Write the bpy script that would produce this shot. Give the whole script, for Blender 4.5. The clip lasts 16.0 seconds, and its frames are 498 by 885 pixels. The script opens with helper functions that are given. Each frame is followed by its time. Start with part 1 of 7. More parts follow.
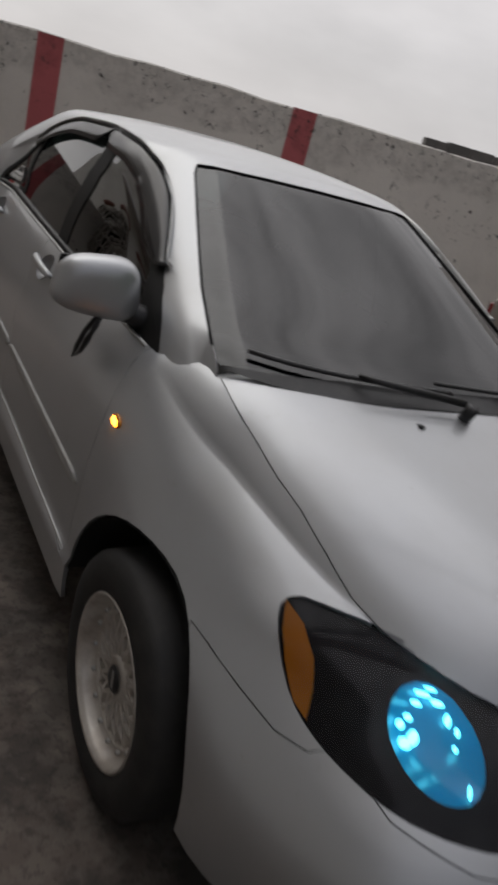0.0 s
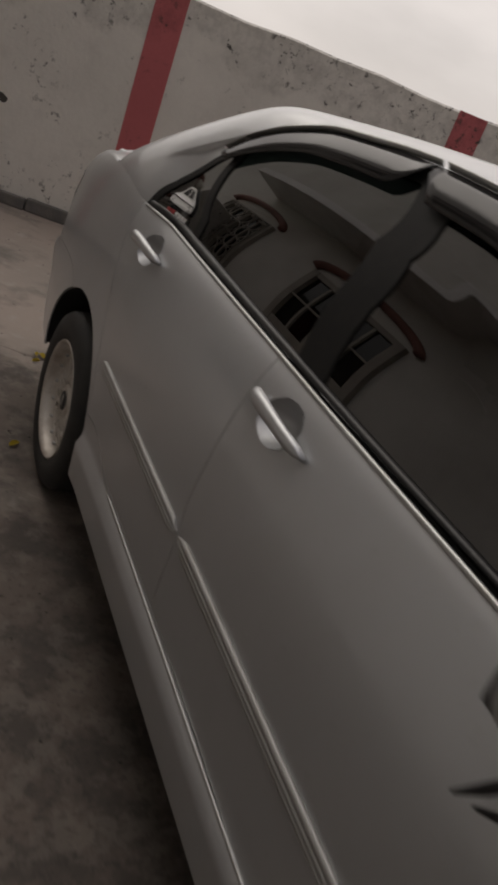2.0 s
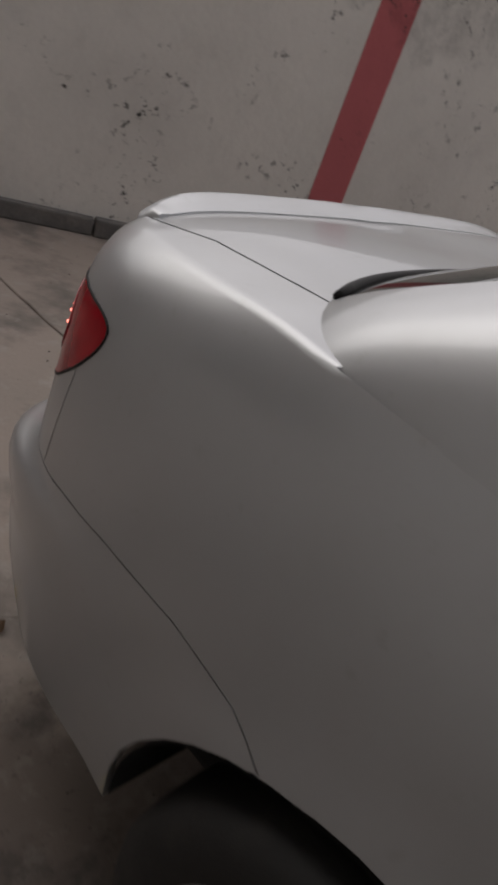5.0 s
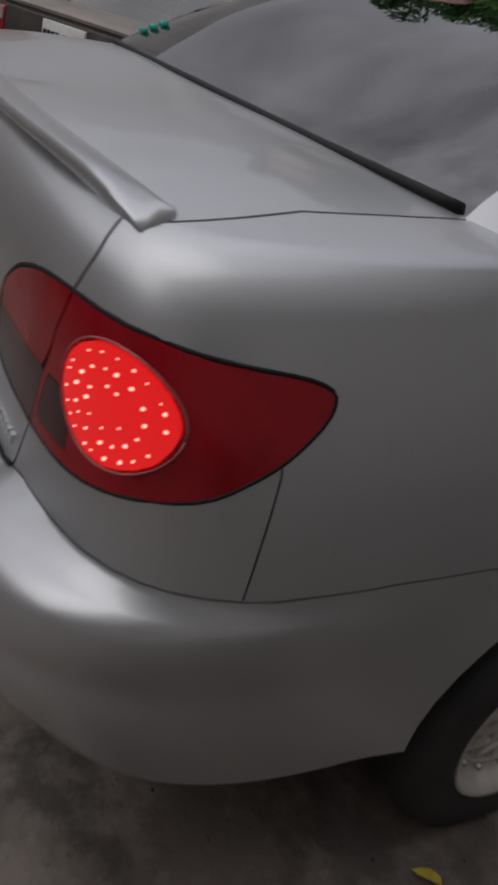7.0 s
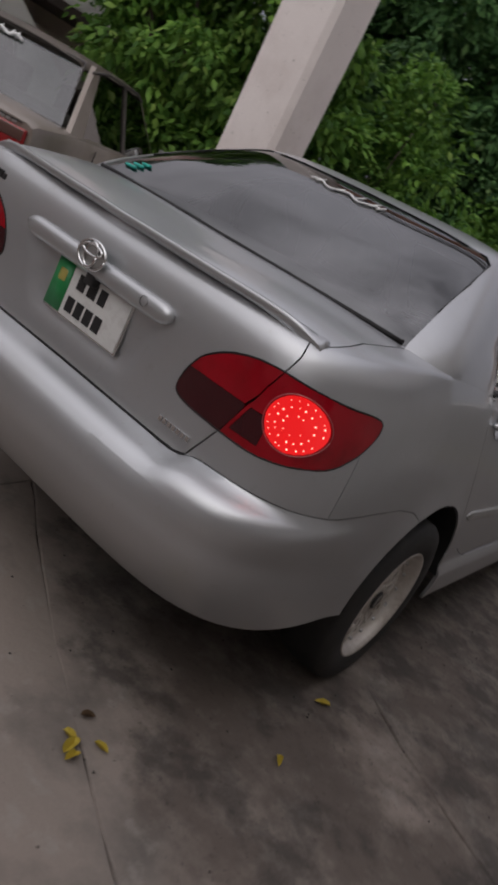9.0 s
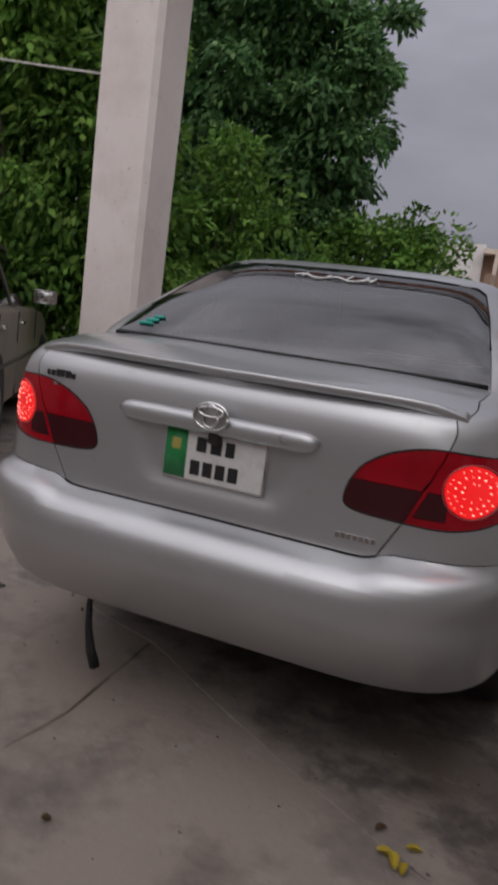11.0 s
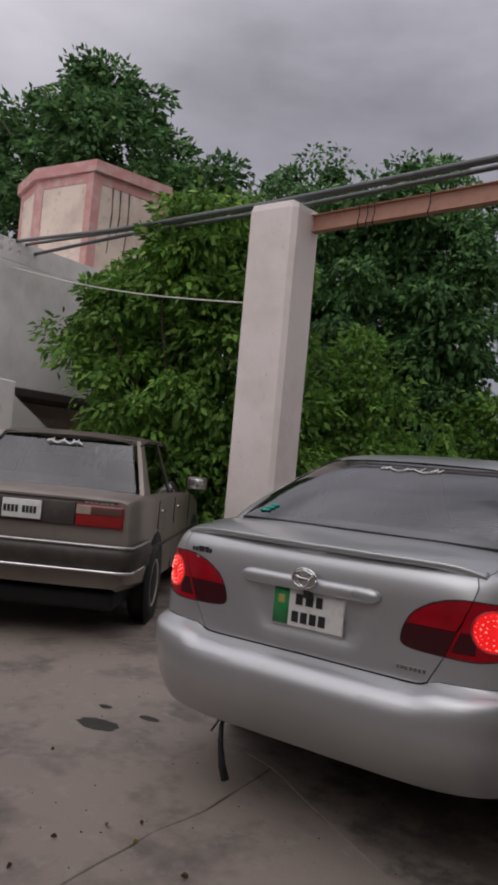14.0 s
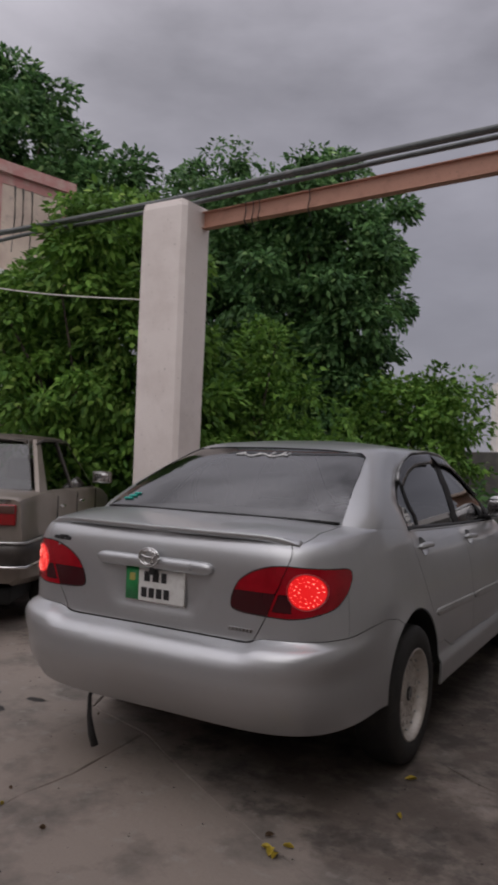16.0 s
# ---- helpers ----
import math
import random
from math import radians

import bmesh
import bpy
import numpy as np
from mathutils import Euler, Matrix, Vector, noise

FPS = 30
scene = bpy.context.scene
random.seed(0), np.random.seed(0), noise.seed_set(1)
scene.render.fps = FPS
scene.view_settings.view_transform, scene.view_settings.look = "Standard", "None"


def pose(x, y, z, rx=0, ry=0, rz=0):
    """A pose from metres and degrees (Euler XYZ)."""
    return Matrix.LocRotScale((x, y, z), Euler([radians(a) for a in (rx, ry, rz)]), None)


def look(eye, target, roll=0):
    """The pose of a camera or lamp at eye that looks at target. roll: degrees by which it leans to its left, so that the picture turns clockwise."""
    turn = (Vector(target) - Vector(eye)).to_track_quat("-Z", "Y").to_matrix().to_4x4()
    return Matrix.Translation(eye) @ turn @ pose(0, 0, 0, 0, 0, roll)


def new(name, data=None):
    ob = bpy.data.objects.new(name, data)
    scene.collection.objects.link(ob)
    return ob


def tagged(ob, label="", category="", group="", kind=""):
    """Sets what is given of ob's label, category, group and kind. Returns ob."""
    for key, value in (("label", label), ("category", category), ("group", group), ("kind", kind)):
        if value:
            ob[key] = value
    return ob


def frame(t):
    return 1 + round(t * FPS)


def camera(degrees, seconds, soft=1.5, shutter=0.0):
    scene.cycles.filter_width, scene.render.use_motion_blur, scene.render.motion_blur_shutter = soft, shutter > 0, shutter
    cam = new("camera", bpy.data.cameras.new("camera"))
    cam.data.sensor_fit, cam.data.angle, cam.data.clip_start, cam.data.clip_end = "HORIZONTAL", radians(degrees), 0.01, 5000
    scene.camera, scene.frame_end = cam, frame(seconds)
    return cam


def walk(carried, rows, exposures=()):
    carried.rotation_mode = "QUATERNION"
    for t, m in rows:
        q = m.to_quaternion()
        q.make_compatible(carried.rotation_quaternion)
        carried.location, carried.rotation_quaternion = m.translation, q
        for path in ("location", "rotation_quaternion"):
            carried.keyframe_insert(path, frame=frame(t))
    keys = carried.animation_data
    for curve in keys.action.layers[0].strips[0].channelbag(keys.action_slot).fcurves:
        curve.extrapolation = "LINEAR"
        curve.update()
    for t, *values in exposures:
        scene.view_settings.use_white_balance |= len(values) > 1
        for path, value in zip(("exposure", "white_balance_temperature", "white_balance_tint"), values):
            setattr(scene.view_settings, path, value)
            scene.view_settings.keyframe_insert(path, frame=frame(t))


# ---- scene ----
cam = camera(37.3, 16.0, 3.3, 0.4)
PATH = [
    (0, (1.428, 2.605, 1.545), (0.422, 1.05, 0.793), 16.1),
    (0.5, (1.405, 2.227, 1.492), (0.448, 0.633, 0.755), 20.9),
    (1, (1.41, 1.801, 1.468), (0.418, 0.24, 0.707), 22.3),
    (1.5, (1.392, 1.409, 1.447), (0.394, -0.137, 0.664), 21.0),
    (2, (1.449, 1.032, 1.426), (0.488, -0.525, 0.618), 22.1),
    (2.5, (1.521, 0.629, 1.432), (0.53, -0.902, 0.613), 21.8),
    (3, (1.523, 0.235, 1.408), (0.477, -1.269, 0.606), 22.6),
    (3.5, (1.524, -0.155, 1.403), (0.417, -1.611, 0.594), 24.0),
    (4, (1.497, -0.533, 1.395), (0.287, -1.871, 0.532), 23.8),
    (4.2, (1.471, -0.667, 1.385), (0.213, -1.946, 0.503), 24.2),
    (6.3, (1.23, -1.983, 1.225), (-0.459, -1.995, 0.154), 14.1),
    (6.5, (1.221, -2.072, 1.199), (-0.481, -1.746, 0.201), 14.3),
    (6.9, (1.251, -2.281, 1.213), (-0.213, -1.328, 0.24), 15.7),
    (7, (1.264, -2.333, 1.221), (-0.164, -1.321, 0.252), 16.3),
    (7.5, (1.359, -2.586, 1.239), (0.063, -1.336, 0.37), 26.0),
    (8, (1.434, -2.864, 1.232), (0.187, -1.451, 0.563), 35.7),
    (8.2, (1.416, -2.98, 1.268), (0.259, -1.484, 0.617), 36.8),
    (10.3, (1.108, -3.908, 1.231), (0.391, -2.114, 0.712), 14.5),
    (10.5, (1.013, -3.91, 1.228), (0.274, -2.12, 0.727), 12.4),
    (11, (0.815, -3.888, 1.225), (0.067, -2.049, 0.872), 7.5),
    (11.5, (0.645, -3.932, 1.263), (-0.052, -2.065, 1.015), 5.3),
    (12, (0.632, -4.018, 1.312), (-0.075, -2.215, 1.19), 4.2),
    (12.5, (0.758, -4.125, 1.299), (-0.183, -2.361, 1.331), 5.7),
    (13, (0.981, -4.262, 1.314), (-0.064, -2.557, 1.366), 6.2),
    (13.5, (1.174, -4.417, 1.33), (0.055, -2.762, 1.414), 5.8),
    (14, (1.353, -4.523, 1.329), (0.205, -2.887, 1.394), 5.2),
    (14.5, (1.554, -4.566, 1.333), (0.381, -2.947, 1.4), 2.9),
    (15, (1.737, -4.601, 1.339), (0.566, -2.981, 1.398), 4.0),
    (15.5, (1.814, -4.591, 1.345), (0.713, -2.923, 1.409), 3.1),
    (16, (1.843, -4.572, 1.349), (0.84, -2.842, 1.397), 2.2),
]
walk(cam, [(t, look(eye, target, roll)) for t, eye, target, roll in PATH],
     [(0, 0.04, 6400, 7), (0.5, -0.02, 6600, 8), (1.5, 0.06, 6900, 9), (2.5, 0.2, 6850, 9), (3.5, 0.4, 6700, 9), (4.2, 0.38, 6700, 9), (6.3, -0.1, 6180, 9), (7.6, -0.06, 6180, 9),
      (8.2, 0.1, 6300, 10), (10.3, 0.15, 6300, 12), (12.0, 0.17, 6300, 12), (16.0, 0.08, 6350, 13)])

# ---- light ----
world = bpy.data.worlds.new("world")
scene.world = world
world.use_nodes = True
wt = world.node_tree
sky = wt.nodes.new("ShaderNodeTexSky")
sky.sky_type, sky.sun_disc = "NISHITA", False
sky.sun_elevation, sky.sun_rotation = radians(47), radians(160)
sky.air_density, sky.dust_density, sky.ozone_density = 1.0, 3.0, 1.0
# a closed cover of cloud greys the sky evenly
cloud = wt.nodes.new("ShaderNodeTexNoise")
cloud.inputs["Scale"].default_value, cloud.inputs["Detail"].default_value = 3.0, 6
coord = wt.nodes.new("ShaderNodeTexCoord")
stretch = wt.nodes.new("ShaderNodeMapping")
stretch.inputs["Scale"].default_value = (1, 1, 2.5)
wt.links.new(coord.outputs["Generated"], stretch.inputs[0])
wt.links.new(stretch.outputs[0], cloud.inputs["Vector"])
# brighter and warmer on the sun's side and overhead, grey-blue on the other
side_mix = wt.nodes.new("ShaderNodeSeparateXYZ")
wt.links.new(coord.outputs["Generated"], side_mix.inputs[0])
cramp = wt.nodes.new("ShaderNodeValToRGB")
cramp.color_ramp.elements[0].position, cramp.color_ramp.elements[0].color = 0.0, (6.7, 6.3, 6.3, 1)
cramp.color_ramp.elements[1].position, cramp.color_ramp.elements[1].color = 1.0, (2.45, 2.38, 2.62, 1)
turn = wt.nodes.new("ShaderNodeMapRange")
turn.inputs["From Min"].default_value, turn.inputs["From Max"].default_value = -0.9, 0.9
wt.links.new(side_mix.outputs["Y"], turn.inputs["Value"])
wt.links.new(turn.outputs[0], cramp.inputs[0])


def sky_math(op, a, b):
    n = wt.nodes.new("ShaderNodeMath")
    n.operation = op
    for i, v in enumerate((a, b)):
        if isinstance(v, float):
            n.inputs[i].default_value = v
        else:
            wt.links.new(v, n.inputs[i])
    return n.outputs[0]


high = sky_math("MAXIMUM", side_mix.outputs["Z"], 0.0)
lift = sky_math("ADD", sky_math("MULTIPLY", sky_math("MULTIPLY", high, high), 1.5), 1.0)
# the cover is ragged overhead and even towards the horizon
rag = sky_math("ADD", sky_math("MULTIPLY", high, 1.7), 0.6)
puff = sky_math("ADD", sky_math("MULTIPLY", sky_math("SUBTRACT", cloud.outputs[0], 0.5), rag), 1.0)
grade = wt.nodes.new("ShaderNodeMixRGB")
grade.blend_type = "MULTIPLY"
grade.inputs[0].default_value = 1.0
wt.links.new(cramp.outputs[0], grade.inputs[1])
wt.links.new(sky_math("MULTIPLY", lift, puff), grade.inputs[2])
veil = wt.nodes.new("ShaderNodeMixRGB")
veil.inputs[0].default_value = 0.94
wt.links.new(sky.outputs[0], veil.inputs[1])
wt.links.new(grade.outputs[0], veil.inputs[2])
wt.links.new(veil.outputs[0], wt.nodes["Background"].inputs[0])
wt.nodes["Background"].inputs[1].default_value = 0.1
sun = new("sun", bpy.data.lights.new("sun", "SUN"))
sun.data.energy, sun.data.angle, sun.data.color = 0.38, radians(55), (1.0, 0.96, 0.90)
sun.matrix_world = look((0, 0, 10), (-3.2, 8.6, 0))


# ---- materials ----
def material(name, base, rough=0.6, metal=0.0, spots=(), grain=0.0, grain_scale=60.0, bump=0.0, bump_scale=40.0, coat=0.0, **more):
    """A principled material. spots: (scale, low, high, colour, strength) layers of noise-shaped stains over the base."""
    mat = bpy.data.materials.new(name)
    mat.use_nodes = True
    t = mat.node_tree
    b = t.nodes["Principled BSDF"]
    b.inputs["Roughness"].default_value, b.inputs["Metallic"].default_value = rough, metal
    b.inputs["Coat Weight"].default_value = coat
    b.inputs["Coat Roughness"].default_value = 0.06
    tc = t.nodes.new("ShaderNodeTexCoord")
    col = t.nodes.new("ShaderNodeRGB")
    col.outputs[0].default_value = (*base, 1)
    out = col.outputs[0]
    for scale, low, high, colour, strength in spots:
        n = t.nodes.new("ShaderNodeTexNoise")
        n.inputs["Scale"].default_value, n.inputs["Detail"].default_value, n.inputs["Roughness"].default_value = scale, 6, 0.62
        t.links.new(tc.outputs["Object"], n.inputs["Vector"])
        r = t.nodes.new("ShaderNodeMapRange")
        r.inputs["From Min"].default_value, r.inputs["From Max"].default_value = low, high
        r.inputs["To Max"].default_value = strength
        t.links.new(n.outputs[0], r.inputs["Value"])
        m = t.nodes.new("ShaderNodeMixRGB")
        m.inputs[2].default_value = (*colour, 1)
        t.links.new(r.outputs[0], m.inputs[0])
        t.links.new(out, m.inputs[1])
        out = m.outputs[0]
    if grain:
        n = t.nodes.new("ShaderNodeTexNoise")
        n.inputs["Scale"].default_value, n.inputs["Detail"].default_value = grain_scale, 4
        t.links.new(tc.outputs["Object"], n.inputs["Vector"])
        r = t.nodes.new("ShaderNodeMapRange")
        r.inputs["To Min"].default_value, r.inputs["To Max"].default_value = 1 - grain, 1 + grain
        t.links.new(n.outputs[0], r.inputs["Value"])
        m = t.nodes.new("ShaderNodeMixRGB")
        m.blend_type = "MULTIPLY"
        m.inputs[0].default_value = 1
        t.links.new(out, m.inputs[1])
        t.links.new(r.outputs[0], m.inputs[2])
        out = m.outputs[0]
    t.links.new(out, b.inputs["Base Color"])
    if bump:
        n = t.nodes.new("ShaderNodeTexNoise")
        n.inputs["Scale"].default_value, n.inputs["Detail"].default_value = bump_scale, 5
        t.links.new(tc.outputs["Object"], n.inputs["Vector"])
        k = t.nodes.new("ShaderNodeBump")
        k.inputs["Strength"].default_value, k.inputs["Distance"].default_value = bump, 0.01
        t.links.new(n.outputs[0], k.inputs["Height"])
        t.links.new(k.outputs[0], b.inputs["Normal"])
    for key, value in more.items():
        b.inputs[key.replace("_", " ")].default_value = value
    return mat


def glass(name, colour, rough=0.0, weight=1.0, ior=1.55):
    """Thin tinted glass: a tinted see-through pane under a gloss that follows Fresnel."""
    mat = bpy.data.materials.new(name)
    mat.use_nodes = True
    t = mat.node_tree
    t.nodes.remove(t.nodes["Principled BSDF"])
    clear, gloss, mix, fres = (t.nodes.new("ShaderNode" + k) for k in ("BsdfTransparent", "BsdfGlossy", "MixShader", "Fresnel"))
    clear.inputs[0].default_value = (*colour, 1)
    gloss.inputs["Roughness"].default_value = rough
    gloss.inputs[0].default_value = (weight, weight, weight, 1)
    fres.inputs[0].default_value = ior
    t.links.new(fres.outputs[0], mix.inputs[0])
    t.links.new(clear.outputs[0], mix.inputs[1])
    t.links.new(gloss.outputs[0], mix.inputs[2])
    t.links.new(mix.outputs[0], t.nodes["Material Output"].inputs[0])
    return mat


DUST = (0.34, 0.31, 0.27)
PAINT = material("silver_paint", (0.50, 0.512, 0.525), 0.39, 0.74, [(3.0, 0.45, 0.8, DUST, 0.18), (38.0, 0.62, 0.75, (0.30, 0.28, 0.25), 0.18)], 0.03, 900, coat=0.7)
PLASTIC = material("black_plastic", (0.018, 0.018, 0.019), 0.45, 0, [(25, 0.5, 0.8, (0.07, 0.065, 0.06), 0.4)])
BLACKOUT = material("matt_black_tape", (0.009, 0.009, 0.009), 0.55, 0, [(25, 0.5, 0.8, (0.03, 0.028, 0.025), 0.4)], Specular_IOR_Level=0.25)
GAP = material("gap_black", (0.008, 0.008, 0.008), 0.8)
RUBBER = material("tyre_rubber", (0.014, 0.0135, 0.013), 0.7, 0, [(14, 0.45, 0.8, (0.05, 0.044, 0.038), 0.5)], bump=0.15, bump_scale=200)
CHROME = material("chrome", (0.75, 0.75, 0.75), 0.12, 1.0, [(60, 0.5, 0.8, (0.4, 0.38, 0.35), 0.3)])
ALLOY = material("alloy", (0.62, 0.585, 0.54), 0.40, 0.5, [(14, 0.45, 0.72, (0.26, 0.20, 0.15), 0.6)], 0.1, 120)
STRIP = material("strip_silver", (0.44, 0.445, 0.44), 0.34, 0.75, [(20, 0.45, 0.7, (0.30, 0.28, 0.25), 0.5)], coat=0.2)
RUB = material("rub_strip_silver", (0.42, 0.42, 0.41), 0.48, 0.45, [(9, 0.45, 0.7, (0.30, 0.28, 0.25), 0.5)])
TINT = glass("tinted_glass", (0.035, 0.038, 0.036), ior=2.05)
SCREEN = glass("screen_glass", (0.10, 0.125, 0.13), ior=1.6)
REAR_GLASS = glass("rear_glass", (0.33, 0.40, 0.38), ior=2.15)
VISOR = material("visor_acrylic", (0.010, 0.010, 0.011), 0.16, 0, [(20, 0.5, 0.8, (0.03, 0.03, 0.03), 0.4)])
CABIN = material("cabin_trim", (0.10, 0.095, 0.085), 0.8, 0, [(6, 0.4, 0.7, (0.16, 0.15, 0.14), 0.5)])
RED_LENS = material("red_lens", (0.34, 0.004, 0.012), 0.14, 0, [(8, 0.45, 0.7, (0.16, 0.002, 0.005), 0.7)], coat=0.3, Specular_IOR_Level=0.25)
LENS_RIM = material("lens_rim", (0.42, 0.10, 0.11), 0.15, 0, coat=0.5)
DARK_LENS = material("smoked_red_lens", (0.045, 0.003, 0.006), 0.2, 0, coat=0.25)
SMOKE = material("smoked_housing", (0.014, 0.013, 0.014), 0.25, 0.2, [(9, 0.5, 0.7, (0.04, 0.04, 0.04), 0.5)], coat=0.12, Specular_IOR_Level=0.25)
AMBER = material("amber_lens", (0.75, 0.27, 0.015), 0.25, 0, coat=0.6)


def glow(name, colour, strength, base):
    return material(name, base, 0.2, 0, coat=0.8, Emission_Color=(*colour, 1), Emission_Strength=strength)


TAIL_GLOW = glow("lit_tail_lamp", (1.0, 0.012, 0.012), 0.68, (0.22, 0.004, 0.006))
LED = glow("lit_led", (1.0, 0.20, 0.15), 4.5, (0.6, 0.1, 0.1))
TURN_GLOW = glow("lit_turn_lamp", (1.0, 0.28, 0.02), 14.0, (0.8, 0.3, 0.05))
BLUE_GLOW = glow("lit_blue_lamp", (0.0, 0.24, 0.52), 0.45, (0.01, 0.12, 0.22))
BLUE_CORE = glow("lit_blue_core", (0.12, 0.80, 1.0), 9.0, (0.1, 0.6, 0.7))


# ---- mesh helpers ----
def finish(name, bm, mat, parent=None, label="", smooth=True, matrix=None):
    me = bpy.data.meshes.new(name)
    bm.to_mesh(me)
    bm.free()
    for m in mat if isinstance(mat, (list, tuple)) else [mat]:
        me.materials.append(m)
    if smooth:
        me.polygons.foreach_set("use_smooth", [True] * len(me.polygons))
    ob = new(name, me)
    if parent is not None:
        ob.parent = parent
    if matrix is not None:
        ob.matrix_local = matrix
    if label:
        ob["label"] = label
    return ob


def part(name, bm, mat, parent, label="", smooth=True, matrix=None):
    return finish(name, bm, mat, parent, label, smooth, matrix)


def box_bm(x0, x1, y0, y1, z0, z1, bevel=0.0, bm=None, seg=2):
    bm = bm or bmesh.new()
    r = bmesh.ops.create_cube(bm, size=1)
    for v in r["verts"]:
        v.co = Vector(((x0 + x1) / 2 + v.co.x * (x1 - x0), (y0 + y1) / 2 + v.co.y * (y1 - y0), (z0 + z1) / 2 + v.co.z * (z1 - z0)))
    if bevel:
        es = {e for v in r["verts"] for e in v.link_edges}
        bmesh.ops.bevel(bm, geom=list(es), offset=bevel, segments=seg, profile=0.6, affect="EDGES")
    return bm


def tube_bm(points, radius, seg=8, bm=None, closed=False):
    """A round bar along points. radius: one, or one for each point."""
    bm = bm or bmesh.new()
    pts = [Vector(p) for p in points]
    rad = radius if isinstance(radius, (list, tuple)) else [radius] * len(pts)
    rings = []
    for i, p in enumerate(pts):
        d = (pts[min(i + 1, len(pts) - 1)] - pts[max(i - 1, 0)]).normalized()
        a = d.cross(Vector((0, 0, 1)))
        a = (a if a.length > 1e-3 else Vector((1, 0, 0))).normalized()
        b = d.cross(a)
        rings.append([bm.verts.new(p + rad[i] * (math.cos(k * 2 * math.pi / seg) * a + math.sin(k * 2 * math.pi / seg) * b)) for k in range(seg)])
    for r, s in zip(rings, rings[1:]):
        for k in range(seg):
            bm.faces.new((r[k], r[(k + 1) % seg], s[(k + 1) % seg], s[k]))
    bm.faces.new(rings[0][::-1])
    bm.faces.new(rings[-1])
    bmesh.ops.recalc_face_normals(bm, faces=bm.faces[:])
    return bm


def lathe_bm(profile, seg=48, axis="x", bm=None):
    """Turns a profile of (along, radius) about the x axis."""
    bm = bm or bmesh.new()
    rings = []
    for a, r in profile:
        rings.append([bm.verts.new((a, r * math.cos(k * 2 * math.pi / seg), r * math.sin(k * 2 * math.pi / seg))) for k in range(seg)])
    for r, s in zip(rings, rings[1:]):
        for k in range(seg):
            bm.faces.new((r[k], r[(k + 1) % seg], s[(k + 1) % seg], s[k]))
    bmesh.ops.recalc_face_normals(bm, faces=bm.faces[:])
    return bm


def smooth_table(table):
    """Monotone-ish cubic through the table's points."""
    xs, ys = np.array([a for a, _ in table], float), np.array([b for _, b in table], float)
    d = np.diff(ys) / np.diff(xs)
    m = np.r_[d[0], [0 if a * b <= 0 else 2 * a * b / (a + b) for a, b in zip(d, d[1:])], d[-1]]

    def f(x):
        x = min(max(x, xs[0]), xs[-1])
        i = min(int(np.searchsorted(xs, x, side="right")) - 1, len(xs) - 2)
        h = xs[i + 1] - xs[i]
        s = (x - xs[i]) / h
        return float(ys[i] * (1 + 2 * s) * (1 - s) ** 2 + m[i] * h * s * (1 - s) ** 2 + ys[i + 1] * s * s * (3 - 2 * s) + m[i + 1] * h * s * s * (s - 1))
    return f


def smoothstep(a, b, x):
    s = min(max((x - a) / (b - a), 0), 1)
    return s * s * (3 - 2 * s)


def inside(p, poly):
    x, y = p
    hit = False
    for (x0, y0), (x1, y1) in zip(poly, poly[1:] + poly[:1]):
        if (y0 > y) != (y1 > y) and x < x0 + (y - y0) * (x1 - x0) / (y1 - y0):
            hit = not hit
    return hit


def round_poly(poly, r, n=4):
    """Rounds the corners of a polygon in the plane by about r."""
    out = []
    for a, b, c in zip(poly[-1:] + poly[:-1], poly, poly[1:] + poly[:1]):
        a, b, c = Vector(a), Vector(b), Vector(c)
        p = b + (a - b) * min(0.45, r / max((a - b).length, 1e-6))
        q = b + (c - b) * min(0.45, r / max((c - b).length, 1e-6))
        for k in range(n + 1):
            s = k / n
            out.append(tuple(p * (1 - s) ** 2 + b * 2 * s * (1 - s) + q * s * s))
    return out


def cut_flat(us, rows, polys):
    """A flat sheet of columns us and rows(u), cut along the polygons. Gives for each label its faces as lists of flat points."""
    bm = bmesh.new()
    grid = [[bm.verts.new((u, v, 0)) for v in rows(u)] for u in us]
    for c, d in zip(grid, grid[1:]):
        for k in range(len(c) - 1):
            bm.faces.new((c[k], d[k], d[k + 1], c[k + 1]))
    for _, poly in polys:
        for a, b in zip(poly, poly[1:] + poly[:1]):
            if abs(a[0] - b[0]) + abs(a[1] - b[1]) < 1e-6:
                continue
            x0, x1, y0, y1 = min(a[0], b[0]) - 1e-4, max(a[0], b[0]) + 1e-4, min(a[1], b[1]) - 1e-4, max(a[1], b[1]) + 1e-4
            some = []
            for f in bm.faces:
                cs = [v.co for v in f.verts]
                if max(c.x for c in cs) >= x0 and min(c.x for c in cs) <= x1 and max(c.y for c in cs) >= y0 and min(c.y for c in cs) <= y1:
                    some.append(f)
            if some:
                geom = list({g for f in some for g in (*f.verts, *f.edges)}) + some
                bmesh.ops.bisect_plane(bm, geom=geom, dist=1e-5, plane_co=(a[0], a[1], 0), plane_no=(b[1] - a[1], a[0] - b[0], 0))
    out = {}
    for f in bm.faces:
        c = f.calc_center_median()
        label = next((n for n, poly in polys if inside((c.x, c.y), poly)), "rest")
        out.setdefault(label, []).append([(round(v.co.x, 5), round(v.co.y, 5)) for v in f.verts])
    bm.free()
    return out


